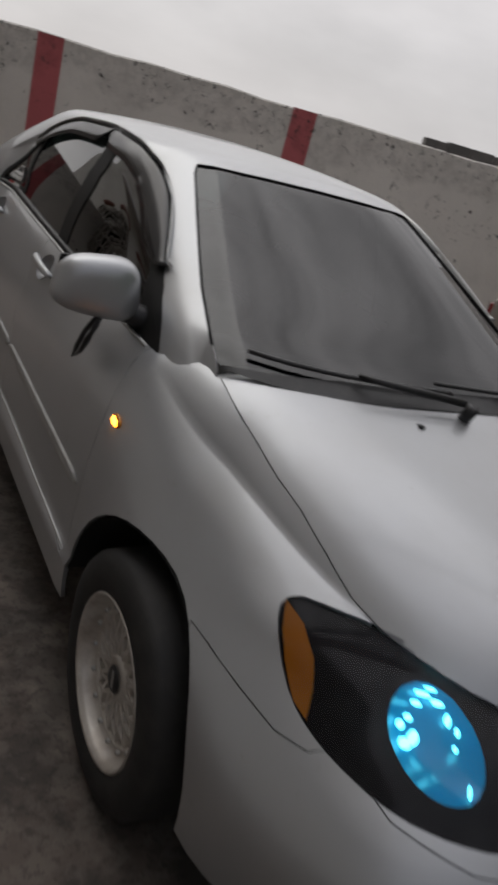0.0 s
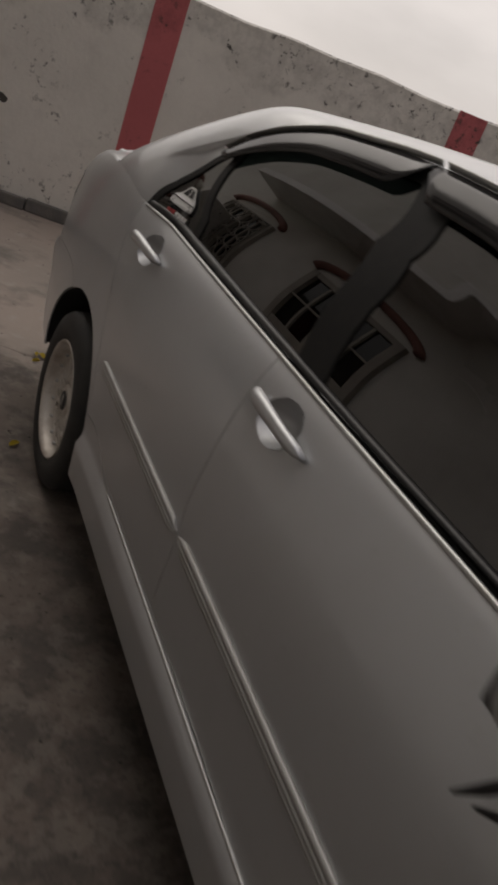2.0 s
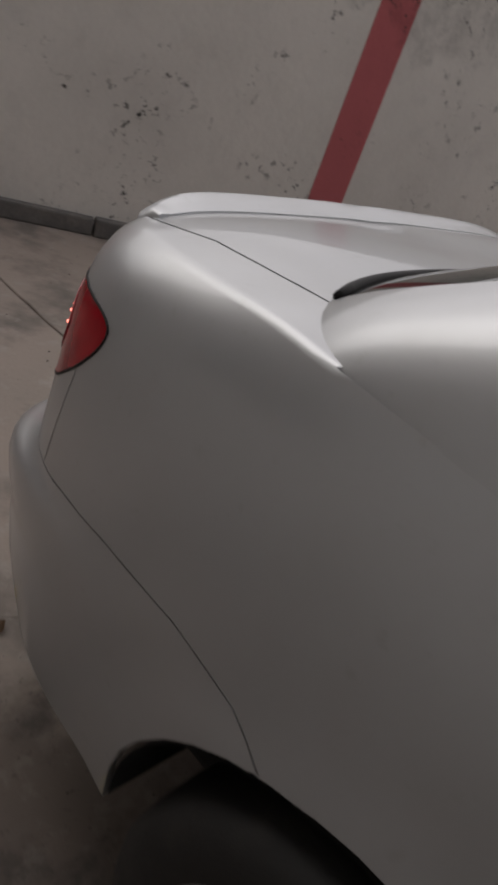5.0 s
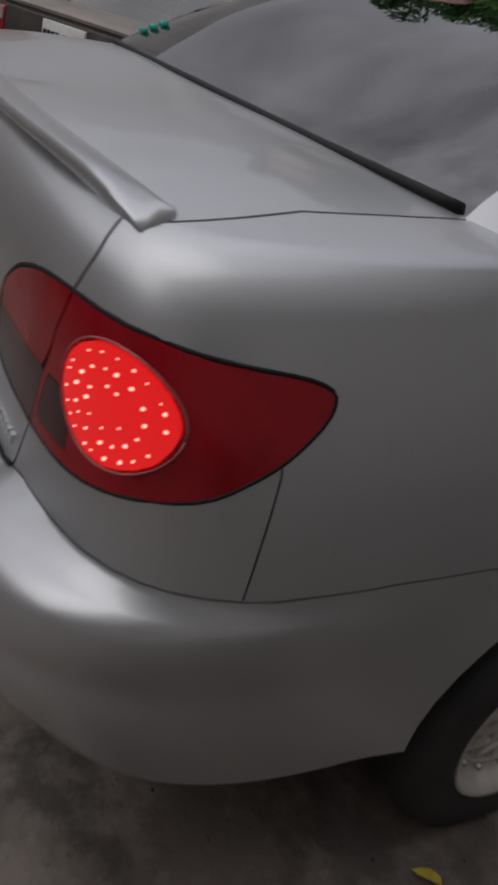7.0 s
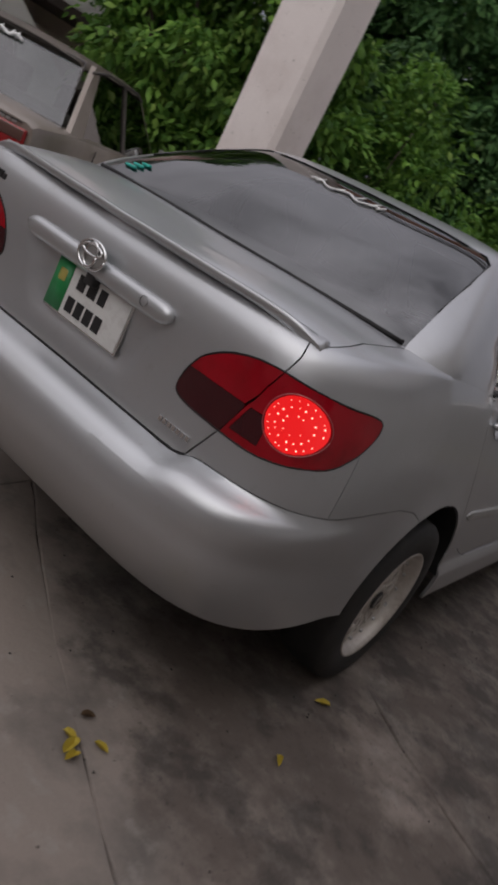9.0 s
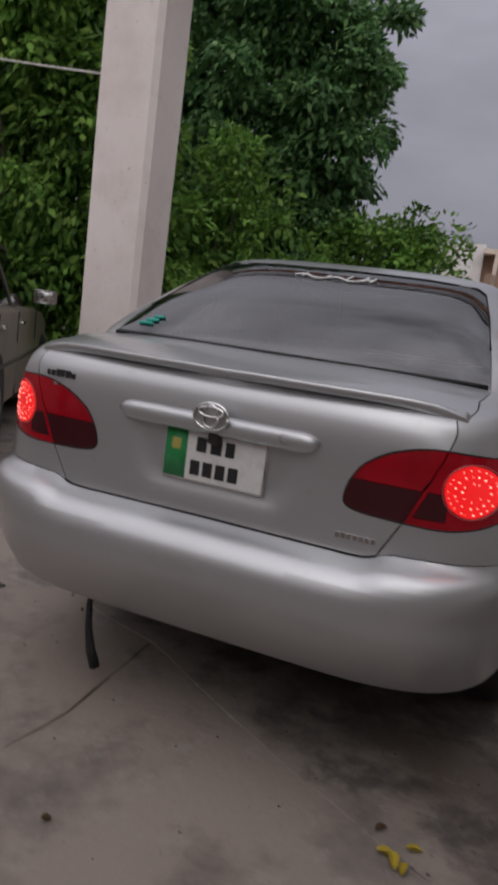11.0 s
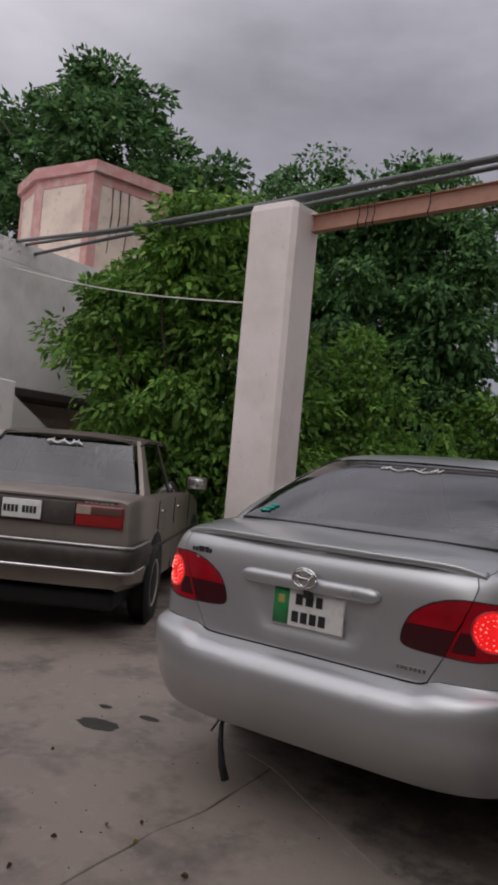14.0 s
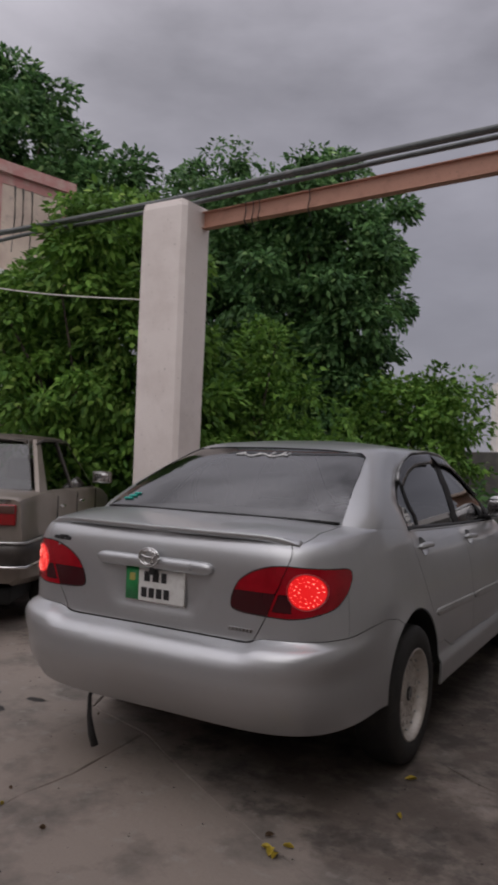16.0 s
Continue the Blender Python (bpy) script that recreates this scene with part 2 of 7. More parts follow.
def sheet_bm(pieces, mirror="right", gap=0.0013, flange=0.012, core=0.75, plain=None):
    """Joins lifted faces into one sheet. pieces: (faces, surface). mirror: right, left or both halves of the car.
    The open edges are drawn in by gap and turned inward by flange, but for those where plain says so."""
    bm = bmesh.new()
    for side in {"right": (1,), "left": (-1,), "both": (1, -1)}[mirror]:
        for faces, surface in pieces:
            made = {}
            for f in faces:
                vs = []
                for p in f:
                    if p not in made:
                        x, y, z = surface(*p)
                        made[p] = bm.verts.new((side * x, y, z))
                    if made[p] not in vs:
                        vs.append(made[p])
                if len(vs) > 2:
                    try:
                        bm.faces.new(vs)
                    except ValueError:
                        pass
    bmesh.ops.remove_doubles(bm, verts=bm.verts[:], dist=0.0012)
    # slivers beside the cut edges are closed onto the edge
    rim = {v for e in bm.edges if len(e.link_faces) == 1 for v in e.verts}
    near, done = {}, set()
    for v in rim:
        for e in v.link_edges:
            o = e.other_vert(v)
            if e.calc_length() < (0.0045 if o in rim else 0.006) and o not in near and v not in near and o not in near.values() and (o not in rim or len(e.link_faces) == 1):
                near[o] = v
    bmesh.ops.weld_verts(bm, targetmap=near)
    bmesh.ops.dissolve_degenerate(bm, dist=1e-4, edges=bm.edges[:])
    bmesh.ops.recalc_face_normals(bm, faces=bm.faces[:])
    bm.normal_update()
    # each loose piece of the sheet is turned to face outward
    todo = set(bm.faces)
    while todo:
        seed = todo.pop()
        piece, edge_of = [seed], [seed]
        while edge_of:
            for e in edge_of.pop().edges:
                for g in e.link_faces:
                    if g in todo:
                        todo.remove(g)
                        piece.append(g)
                        edge_of.append(g)
        vote = 0.0
        for f in piece:
            c = f.calc_center_median()
            vote += f.calc_area() * f.normal.dot(c - Vector((0, max(-1.5, min(1.2, c.y)), core)))
        if vote < 0:
            bmesh.ops.reverse_faces(bm, faces=piece)
    bm.normal_update()
    # flipped slivers left by the cuts
    bad = []
    for f in bm.faces:
        if f.calc_area() < 8e-6:
            near_by = [g.normal for e in f.edges for g in e.link_faces if g is not f and g.calc_area() > 8e-6]
            if near_by and f.normal.dot(sum(near_by, Vector()).normalized()) < 0.6:
                bad.append(f)
    bmesh.ops.delete(bm, geom=bad, context="FACES_ONLY")
    if gap or flange:
        def open_edges():
            return [e for e in bm.edges if len(e.link_faces) == 1 and not (plain and all(plain(v.co) for v in e.verts))]
        edges = open_edges()
        move, normal = {}, {}
        for e in edges:
            f = e.link_faces[0]
            d = (e.verts[1].co - e.verts[0].co).normalized().cross(f.normal)
            if d.dot(f.calc_center_median() - e.verts[0].co) < 0:
                d = -d
            for v in e.verts:
                move.setdefault(v, []).append(d)
                normal[v] = v.normal.copy()
        for v, ds in move.items():
            d = sum(ds, Vector())
            if d.length > 1e-4:
                v.co += d.normalized() * gap
        # slivers that the move turned over
        before = {f: f.normal.copy() for f in bm.faces}
        bm.normal_update()
        over = [f for f in bm.faces if f.normal.dot(before[f]) < 0.2 and f.calc_area() < 4e-5]
        if over:
            bmesh.ops.delete(bm, geom=over, context="FACES")
            edges = open_edges()
            normal.update({v: v.normal.copy() for e in edges for v in e.verts if v not in normal})
        if flange:
            down = {v: bm.verts.new(v.co - normal[v] * flange) for v in {v for e in edges for v in e.verts}}
            for e in edges:
                a, b = e.verts
                if e.link_faces[0].loops[0].vert is not None:
                    loop = next(l for l in e.link_faces[0].loops if l.edge == e)
                    a, b = loop.link_loop_next.vert, loop.vert
                try:
                    f = bm.faces.new((a, b, down[b], down[a]))
                    f.smooth = False
                except ValueError:
                    pass
            for e in edges:
                e.smooth = False
    return bm

# ---- the yard: materials ----
CONCRETE = material("yard_concrete", (0.270, 0.226, 0.194), 0.85, 0, [
    (0.55, 0.42, 0.62, (0.21, 0.185, 0.16), 0.75), (2.3, 0.50, 0.66, (0.10, 0.09, 0.08), 0.75),
    (9.0, 0.56, 0.66, (0.30, 0.275, 0.245), 0.5), (45.0, 0.68, 0.72, (0.05, 0.045, 0.04), 0.7)], 0.08, 120, 0.25, 40)


def mouldy(mat):
    """Black mould over the concrete, thickest on the damp slab under and beside the car, up to the joint behind it."""
    t = mat.node_tree
    b = t.nodes["Principled BSDF"]
    tc = t.nodes.new("ShaderNodeTexCoord")
    sep = t.nodes.new("ShaderNodeSeparateXYZ")
    t.links.new(tc.outputs["Object"], sep.inputs[0])

    def ranged(value, a, c, low, high):
        r = t.nodes.new("ShaderNodeMapRange")
        r.interpolation_type = "SMOOTHSTEP"
        for key, v in zip(("From Min", "From Max", "To Min", "To Max"), (a, c, low, high)):
            r.inputs[key].default_value = v
        t.links.new(value, r.inputs["Value"])
        return r.outputs[0]

    def added(x, y):
        m = t.nodes.new("ShaderNodeMath")
        t.links.new(x, m.inputs[0])
        t.links.new(y, m.inputs[1])
        return m.outputs[0]
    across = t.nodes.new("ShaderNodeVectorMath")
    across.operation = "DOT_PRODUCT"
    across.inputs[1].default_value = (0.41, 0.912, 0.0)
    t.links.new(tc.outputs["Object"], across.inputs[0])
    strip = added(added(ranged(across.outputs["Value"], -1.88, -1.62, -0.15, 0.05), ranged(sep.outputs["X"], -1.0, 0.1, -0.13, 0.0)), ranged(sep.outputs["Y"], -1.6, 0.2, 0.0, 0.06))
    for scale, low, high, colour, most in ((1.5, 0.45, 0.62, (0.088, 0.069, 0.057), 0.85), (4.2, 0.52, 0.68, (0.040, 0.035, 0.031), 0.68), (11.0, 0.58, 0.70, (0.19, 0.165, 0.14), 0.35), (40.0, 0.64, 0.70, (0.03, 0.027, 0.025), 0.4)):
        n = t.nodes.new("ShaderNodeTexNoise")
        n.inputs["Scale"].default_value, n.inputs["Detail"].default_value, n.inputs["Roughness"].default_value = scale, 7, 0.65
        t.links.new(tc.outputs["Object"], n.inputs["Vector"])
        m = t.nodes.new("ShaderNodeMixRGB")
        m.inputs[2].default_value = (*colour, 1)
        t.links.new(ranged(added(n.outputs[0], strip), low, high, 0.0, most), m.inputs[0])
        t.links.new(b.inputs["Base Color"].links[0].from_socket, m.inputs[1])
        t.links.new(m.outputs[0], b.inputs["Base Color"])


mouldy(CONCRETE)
SOIL = material("garden_soil", (0.10, 0.08, 0.06), 0.95, 0, [(1.5, 0.4, 0.65, (0.06, 0.075, 0.03), 0.8)], 0.2, 30, 0.6, 12)
JOINT = material("joint_dirt", (0.03, 0.027, 0.024), 0.95)
KERB = material("kerb_concrete", (0.12, 0.115, 0.11), 0.9, 0, [(6, 0.45, 0.7, (0.22, 0.20, 0.18), 0.6)], 0.15, 90, 0.5, 40)
PILLAR_PAINT = material("pillar_paint", (0.70, 0.64, 0.61), 0.75, 0, [(1.6, 0.45, 0.75, (0.50, 0.43, 0.40), 0.6), (26, 0.66, 0.70, (0.25, 0.22, 0.20), 0.7)], 0.05, 60, 0.18, 25)
HOUSE_PAINT = material("house_paint", (0.74, 0.715, 0.70), 0.8, 0, [(0.9, 0.45, 0.7, (0.45, 0.43, 0.41), 0.7), (7, 0.60, 0.75, (0.36, 0.33, 0.31), 0.4)], 0.05, 50, 0.15, 20)
PINK_PAINT = material("pink_trim", (0.50, 0.25, 0.235), 0.8, 0, [(4, 0.45, 0.65, (0.55, 0.42, 0.38), 0.7)], 0.06, 60)
CREAM_PAINT = material("cream_paint", (0.68, 0.57, 0.48), 0.8, 0, [(1.5, 0.45, 0.7, (0.46, 0.35, 0.31), 0.7), (5, 0.58, 0.7, (0.30, 0.24, 0.22), 0.5)], 0.05, 50)
SALMON = material("salmon_steel", (0.46, 0.245, 0.175), 0.55, 0, [(5, 0.5, 0.7, (0.34, 0.17, 0.12), 0.6), (40, 0.62, 0.7, (0.16, 0.09, 0.06), 0.6)], 0.06, 90)
PIPE = material("grey_pipe", (0.12, 0.13, 0.13), 0.5, 0.3, [(10, 0.5, 0.7, (0.22, 0.22, 0.21), 0.5)])
WOOD = material("orange_wood", (0.36, 0.15, 0.045), 0.5, 0, [(3, 0.45, 0.65, (0.26, 0.10, 0.03), 0.7)], 0.12, 40)
TERRA = material("clay_pot", (0.34, 0.29, 0.25), 0.85, 0, [(8, 0.45, 0.7, (0.20, 0.16, 0.14), 0.7)], 0.1, 60)
RECESS_SHADE = material("recess_shade", (0.055, 0.04, 0.035), 0.8)
WINDOW_DARK = glass("house_pane", (0.10, 0.11, 0.12))
FRAME_WHITE = material("window_frame_paint", (0.62, 0.60, 0.56), 0.6, 0, [(5, 0.5, 0.75, (0.45, 0.42, 0.38), 0.5)])


def wall_material(name, base, chip):
    """Painted plaster that flakes: dark chips, densest in the weathered band under the coping."""
    mat = material(name, base, 0.85, 0, [(0.8, 0.42, 0.7, tuple(c * 0.80 for c in base), 0.8), (3.5, 0.55, 0.75, tuple(c * 0.70 for c in base), 0.45)], 0.05, 45, 0.25, 22)
    t = mat.node_tree
    b = t.nodes["Principled BSDF"]
    link = b.inputs["Base Color"].links[0]
    out = link.from_socket
    tc = t.nodes.new("ShaderNodeTexCoord")
    sep = t.nodes.new("ShaderNodeSeparateXYZ")
    t.links.new(tc.outputs["Object"], sep.inputs[0])

    def noise_at(scale, detail=4.0, rough=0.6):
        n = t.nodes.new("ShaderNodeTexNoise")
        n.inputs["Scale"].default_value, n.inputs["Detail"].default_value, n.inputs["Roughness"].default_value = scale, detail, rough
        t.links.new(tc.outputs["Object"], n.inputs["Vector"])
        return n.outputs[0]

    def ramp(value, a, b2, c=0.0, d=1.0):
        r = t.nodes.new("ShaderNodeMapRange")
        for key, v in zip(("From Min", "From Max", "To Min", "To Max"), (a, b2, c, d)):
            r.inputs[key].default_value = v
        t.links.new(value, r.inputs["Value"])
        return r.outputs[0]

    def maths(op, x, y):
        m = t.nodes.new("ShaderNodeMath")
        m.operation = op
        for i, v in enumerate((x, y)):
            if isinstance(v, (int, float)):
                m.inputs[i].default_value = v
            else:
                t.links.new(v, m.inputs[i])
        return m.outputs[0]

    def blend(fac, colour):
        nonlocal out
        m = t.nodes.new("ShaderNodeMixRGB")
        m.inputs[2].default_value = (*colour, 1)
        t.links.new(fac, m.inputs[0])
        t.links.new(out, m.inputs[1])
        out = m.outputs[0]
    # the weathered band at the top, with a ragged lower edge
    edge = maths("ADD", sep.outputs["Z"], ramp(noise_at(1.3, 5), 0.3, 0.7, -0.22, 0.22))
    band = ramp(edge, 1.48, 1.56)
    blend(maths("MULTIPLY", band, ramp(noise_at(9, 6, 0.75), 0.42, 0.62, 0.15, 0.75)), tuple(c * 0.62 for c in base))
    # chips: a fine noise lets them through only where a coarse one is high
    where = ramp(noise_at(2.1, 3), 0.52, 0.64)
    more = maths("MAXIMUM", where, maths("MULTIPLY", band, ramp(noise_at(3.0, 2), 0.42, 0.56)))
    flakes = ramp(noise_at(15, 6, 0.75), 0.565, 0.60)
    blend(maths("MULTIPLY", flakes, more), chip)
    blend(ramp(noise_at(6.2, 2, 0.4), 0.735, 0.745), chip)
    t.links.new(out, b.inputs["Base Color"])
    return mat


WALL_PAINT = wall_material("flaking_wall_paint", (0.72, 0.69, 0.64), (0.065, 0.06, 0.055))
STRIPE_RED = wall_material("flaking_red_stripe", (0.50, 0.13, 0.14), (0.08, 0.05, 0.045))

# ---- ground, yard slabs ----
bm = bmesh.new()
for ring in range(26):
    r = 0.0 if ring == 0 else 8 * 1.28 ** ring
    for k in range(1 if ring == 0 else 48):
        a = k * 2 * math.pi / 48
        bm.verts.new((r * math.cos(a), r * math.sin(a), -0.05))
bm.verts.ensure_lookup_table()
for k in range(48):
    bm.faces.new((bm.verts[0], bm.verts[1 + k], bm.verts[1 + (k + 1) % 48]))
for ring in range(24):
    o = 1 + ring * 48
    for k in range(48):
        bm.faces.new((bm.verts[o + k], bm.verts[o + 48 + k], bm.verts[o + 48 + (k + 1) % 48], bm.verts[o + (k + 1) % 48]))
tagged(finish("ground", bm, SOIL), kind="structure")
YARD = pose(0.66, -2.21, 0, 0, 0, -24)
yard = finish("yard_pavement", box_bm(-9.5, 8, -4.2, 7.2, -0.045, -0.012), JOINT, smooth=False, matrix=YARD)
tagged(yard, "worn grey concrete yard with dark joints", kind="structure")

# ---- the boundary wall with red stripes ----
WALL_TURN = -22.8
WALL_H = 1.86


def plan_wall(name, length, height, thick, paint, m, step=0.35, seed=1):
    """An upright wall along x from 0 to length, its face towards +y, with an uneven coping."""
    bm = bmesh.new()
    n = max(2, int(length / step))
    rnd = random.Random(seed)
    cols = []
    for k in range(n + 1):
        x, h = length * k / n, height + rnd.uniform(-0.012, 0.012)
        cols.append([bm.verts.new(p) for p in ((x, 0, 0), (x, 0, h - 0.015), (x, -0.02, h), (x, -thick, h + 0.004), (x, -thick, 0))])
    for a, b in zip(cols, cols[1:]):
        for k in range(4):
            bm.faces.new((a[k], b[k], b[k + 1], a[k + 1]))
    bm.faces.new(cols[0])
    bm.faces.new(cols[-1][::-1])
    bmesh.ops.recalc_face_normals(bm, faces=bm.faces[:])
    ob = finish(name, bm, paint, smooth=False, matrix=m)
    return tagged(ob, kind="structure")


# runs from the bend at its far end towards the gate side
wall_m = pose(-5.005, -2.914, 0, 0, 0, WALL_TURN)
wall = plan_wall("wall_south", 13.55, WALL_H, 0.23, WALL_PAINT, wall_m)
wall["label"] = "grey painted boundary wall with flaking plaster and red stripes"


for s in (2.80, 5.18, 7.52, 9.89, 12.25):
    ob = finish("painted_stripe", box_bm(s - 0.117, s + 0.117, 0.0, 0.005, 0.08, WALL_H - 0.006), STRIPE_RED, wall, smooth=False)
    ob["label"] = "faded red painted stripe"
rnd = random.Random(4)
s = -0.02
while s < 13.4:
    w = rnd.uniform(0.38, 0.66)
    ob = finish("kerb_stone", box_bm(s, s + w - 0.008, 0, 0.055 + rnd.uniform(0, 0.02), 0, 0.095 + rnd.uniform(-0.012, 0.012), 0.012), KERB, wall, smooth=False)
    s += w
# bricks laid loose on the coping past the third stripe
for x0, h in ((0.10, 0.08), (0.35, 0.09), (0.60, 0.085), (0.86, 0.09), (1.11, 0.09), (1.35, 0.075)):
    finish("coping_brick", box_bm(x0, x0 + 0.23, -0.17, -0.05, WALL_H, WALL_H + h, 0.008), KERB, wall, smooth=False)

# ---- the white house beyond the bend ----
bend = plan_wall("wall_bend", 2.25, WALL_H + 0.5, 0.2, HOUSE_PAINT, pose(-7.05, -1.96, 0, 0, 0, -25.0))
finish("painted_stripe", box_bm(1.93, 2.17, 0.0, 0.005, 0.08, WALL_H), STRIPE_RED, bend, smooth=False)["label"] = "faded red painted stripe"
for k in range(4):
    finish("kerb_stone", box_bm(0.1 + 0.52 * k, 0.612 + 0.52 * k, 0, 0.06, 0, 0.09 + 0.004 * (k % 2), 0.012), KERB, bend, smooth=False)
low = plan_wall("wall_west", 4.9, 2.2, 0.25, HOUSE_PAINT, pose(-7.0, 1.78, 0, 0, 0, -90))
door = new("door_1")
door.matrix_world = pose(-7.0, -0.95, 0, 0, 0, -90) @ Matrix.Diagonal((0.66, 1, 1, 1))
tagged(door, "closed orange-brown wooden door in the white wall", kind="structure")
part("door_leaf", box_bm(-0.46, 0.46, 0.006, 0.045, 0.02, 2.06, 0.006), WOOD, door, smooth=False)
for z0, z1 in ((0.15, 0.62), (0.72, 1.12), (1.22, 1.95)):
    part("door_panel", box_bm(-0.36, 0.36, 0.046, 0.056, z0, z1, 0.008), WOOD, door, smooth=False)
for x0, x1, z0, z1 in ((-0.54, -0.465, 0, 2.13), (0.465, 0.54, 0, 2.13), (-0.54, 0.54, 2.07, 2.14)):
    part("door_frame", box_bm(x0, x1, 0.004, 0.075, z0, z1, 0.006), WOOD, door, smooth=False)
part("door_handle", tube_bm([(0.36, 0.06, 0.98), (0.36, 0.09, 1.0), (0.36, 0.09, 1.12), (0.36, 0.06, 1.14)], 0.009), CHROME, door)

pot = finish("plant_pot", lathe_bm([(0.0, 0.0), (0.0, 0.17), (0.05, 0.20), (0.40, 0.20), (0.62, 0.25), (0.66, 0.24), (0.74, 0.33), (0.92, 0.37), (0.99, 0.365), (0.99, 0.32), (0.93, 0.31), (0.93, 0.0)], 32), TERRA)
pot.matrix_world = pose(-6.55, -1.77, 0, 0, -90, 0) @ Matrix.Diagonal((0.86, 0.9, 0.9, 1))
tagged(pot, "large weathered clay urn planter on its foot", "planter")

villa = new("house")
villa.matrix_world = pose(-8.2, 2.75, 0)
tagged(villa, "white two-storey house with an overhanging upper floor and pink roof room", "house")
part("upper_wall", box_bm(-5.0, 0.0, -8.0, 2.9, 2.22, 4.12, 0.02), HOUSE_PAINT, villa, smooth=False)
# its near-black colour carries the shade under the overhanging floor
part("floor_slab", box_bm(-5.05, 0.04, -0.97, 2.95, 2.10, 2.22, 0.01), RECESS_SHADE, villa, smooth=False)
part("lower_wall", box_bm(-5.0, -1.25, -0.97, 2.9, 0.0, 2.10), CREAM_PAINT, villa, smooth=False)
part("porch_post", box_bm(-0.25, 0.0, 2.02, 2.9, 0.0, 2.10, 0.01), HOUSE_PAINT, villa, smooth=False)
part("porch_ledge", box_bm(-1.25, -0.9, 0.6, 1.6, 0.0, 1.85, 0.01), CREAM_PAINT, villa, smooth=False)
bm = bmesh.new()
# parapet with round holes near its end
holes = [(-0.72 + 0.16 * i, 4.27 + 0.13 * j) for i in range(4) for j in range(2)]
PARA = cut_flat([*np.linspace(-0.97, 2.9, 40)], lambda u: [*np.linspace(4.12, 4.46, 6)], [("hole", [(hy + 0.045 * math.cos(a), hz + 0.045 * math.sin(a)) for a in (k * math.pi / 6 for k in range(12))]) for hy, hz in holes])
made = {}
for f in PARA["rest"]:
    vs = []
    for p in f:
        if p not in made:
            made[p] = bm.verts.new((0.0, p[0], p[1]))
        vs.append(made[p])
    bm.faces.new(vs)
more = bmesh.ops.extrude_face_region(bm, geom=bm.faces[:])
for v in more["geom"]:
    if isinstance(v, bmesh.types.BMVert):
        v.co.x -= 0.10
bmesh.ops.recalc_face_normals(bm, faces=bm.faces[:])
part("parapet", bm, HOUSE_PAINT, villa, smooth=False)
part("roof_deck", box_bm(-5.0, -0.12, -0.9, 2.85, 4.10, 4.16), HOUSE_PAINT, villa, smooth=False)
# the chamfered roof room
foot = [(-0.06, 2.98), (-0.45, 1.48), (-1.85, 1.38), (-2.8, 1.75), (-3.2, 2.4), (-3.2, 2.98)]


def prism(foot, z0, z1, grow=0.0):
    bm = bmesh.new()
    cx, cy = sum(p[0] for p in foot) / len(foot), sum(p[1] for p in foot) / len(foot)
    lo, hi = [], []
    for x, y in foot:
        d = Vector((x - cx, y - cy)).normalized() * grow
        lo.append(bm.verts.new((x + d.x, y + d.y, z0)))
        hi.append(bm.verts.new((x + d.x, y + d.y, z1)))
    n = len(foot)
    for k in range(n):
        bm.faces.new((lo[k], lo[(k + 1) % n], hi[(k + 1) % n], hi[k]))
    bm.faces.new(hi)
    bm.faces.new(lo[::-1])
    bmesh.ops.recalc_face_normals(bm, faces=bm.faces[:])
    return bm


room = part("roof_room", prism(foot, 4.1, 6.30), CREAM_PAINT, villa, "cream roof room with pink trim", smooth=False)
part("cornice", prism(foot, 6.28, 6.48, 0.10), PINK_PAINT, room, smooth=False)
for (x0, y0), (x1, y1) in zip(foot[:3], foot[1:4]):
    d = Vector((x1 - x0, y1 - y0)).normalized()
    for px, py, sgn in ((x0, y0, 1), (x1, y1, -1)):
        bm = prism([(px + 0.012, py - 0.012), (px + d.x * sgn * 0.16 + 0.012, py + d.y * sgn * 0.16 - 0.012), (px + d.x * sgn * 0.16 - 0.04, py + d.y * sgn * 0.16 + 0.04), (px - 0.04, py + 0.04)], 4.15, 6.27)
        part("pink_quoin", bm, PINK_PAINT, room, smooth=False)
    bm = prism([(x0 + 0.01, y0 - 0.01), (x1 + 0.01, y1 - 0.01), (x1 - 0.05, y1 + 0.05), (x0 - 0.05, y0 + 0.05)], 6.10, 6.275)
    part("pink_band", bm, PINK_PAINT, room, smooth=False)
for x, y, z0 in ((-0.34, 1.85, 4.9), (-0.30, 2.0, 5.2), (-0.26, 2.18, 4.8)):
    part("rain_stain", tube_bm([(x + 0.02, y, 6.1), (x + 0.018, y + 0.02, 5.6), (x + 0.02, y - 0.03, z0)], [0.02, 0.012, 0.006], 5), KERB, room)
# the sloping stair parapet
stair = new("stair")
stair.matrix_world = pose(-7.45, 1.75, 0)
tagged(stair, "white outside stair with a solid sloping parapet", "stair")
bm = bmesh.new()
prof = [(0.0, 0.0), (1.95, 0.0), (1.95, 1.02), (1.06, 1.60), (0.0, 2.28), (-0.6, 2.66), (-0.6, 0.0)]
f = [bm.verts.new((0, y, z)) for y, z in prof]
g = [bm.verts.new((-0.14, y, z)) for y, z in prof]
bm.faces.new(f)
bm.faces.new(g[::-1])
for k in range(len(prof)):
    bm.faces.new((f[k], f[(k + 1) % len(prof)], g[(k + 1) % len(prof)], g[k]))
bmesh.ops.recalc_face_normals(bm, faces=bm.faces[:])
part("stair_parapet", bm, HOUSE_PAINT, stair, smooth=False)
for k in range(8):
    part("step", box_bm(-0.70, -0.15, 1.72 - 0.28 * k, 2.0 - 0.28 * k, 0.0, 0.18 + 0.18 * k, 0.006), HOUSE_PAINT, stair, smooth=False)

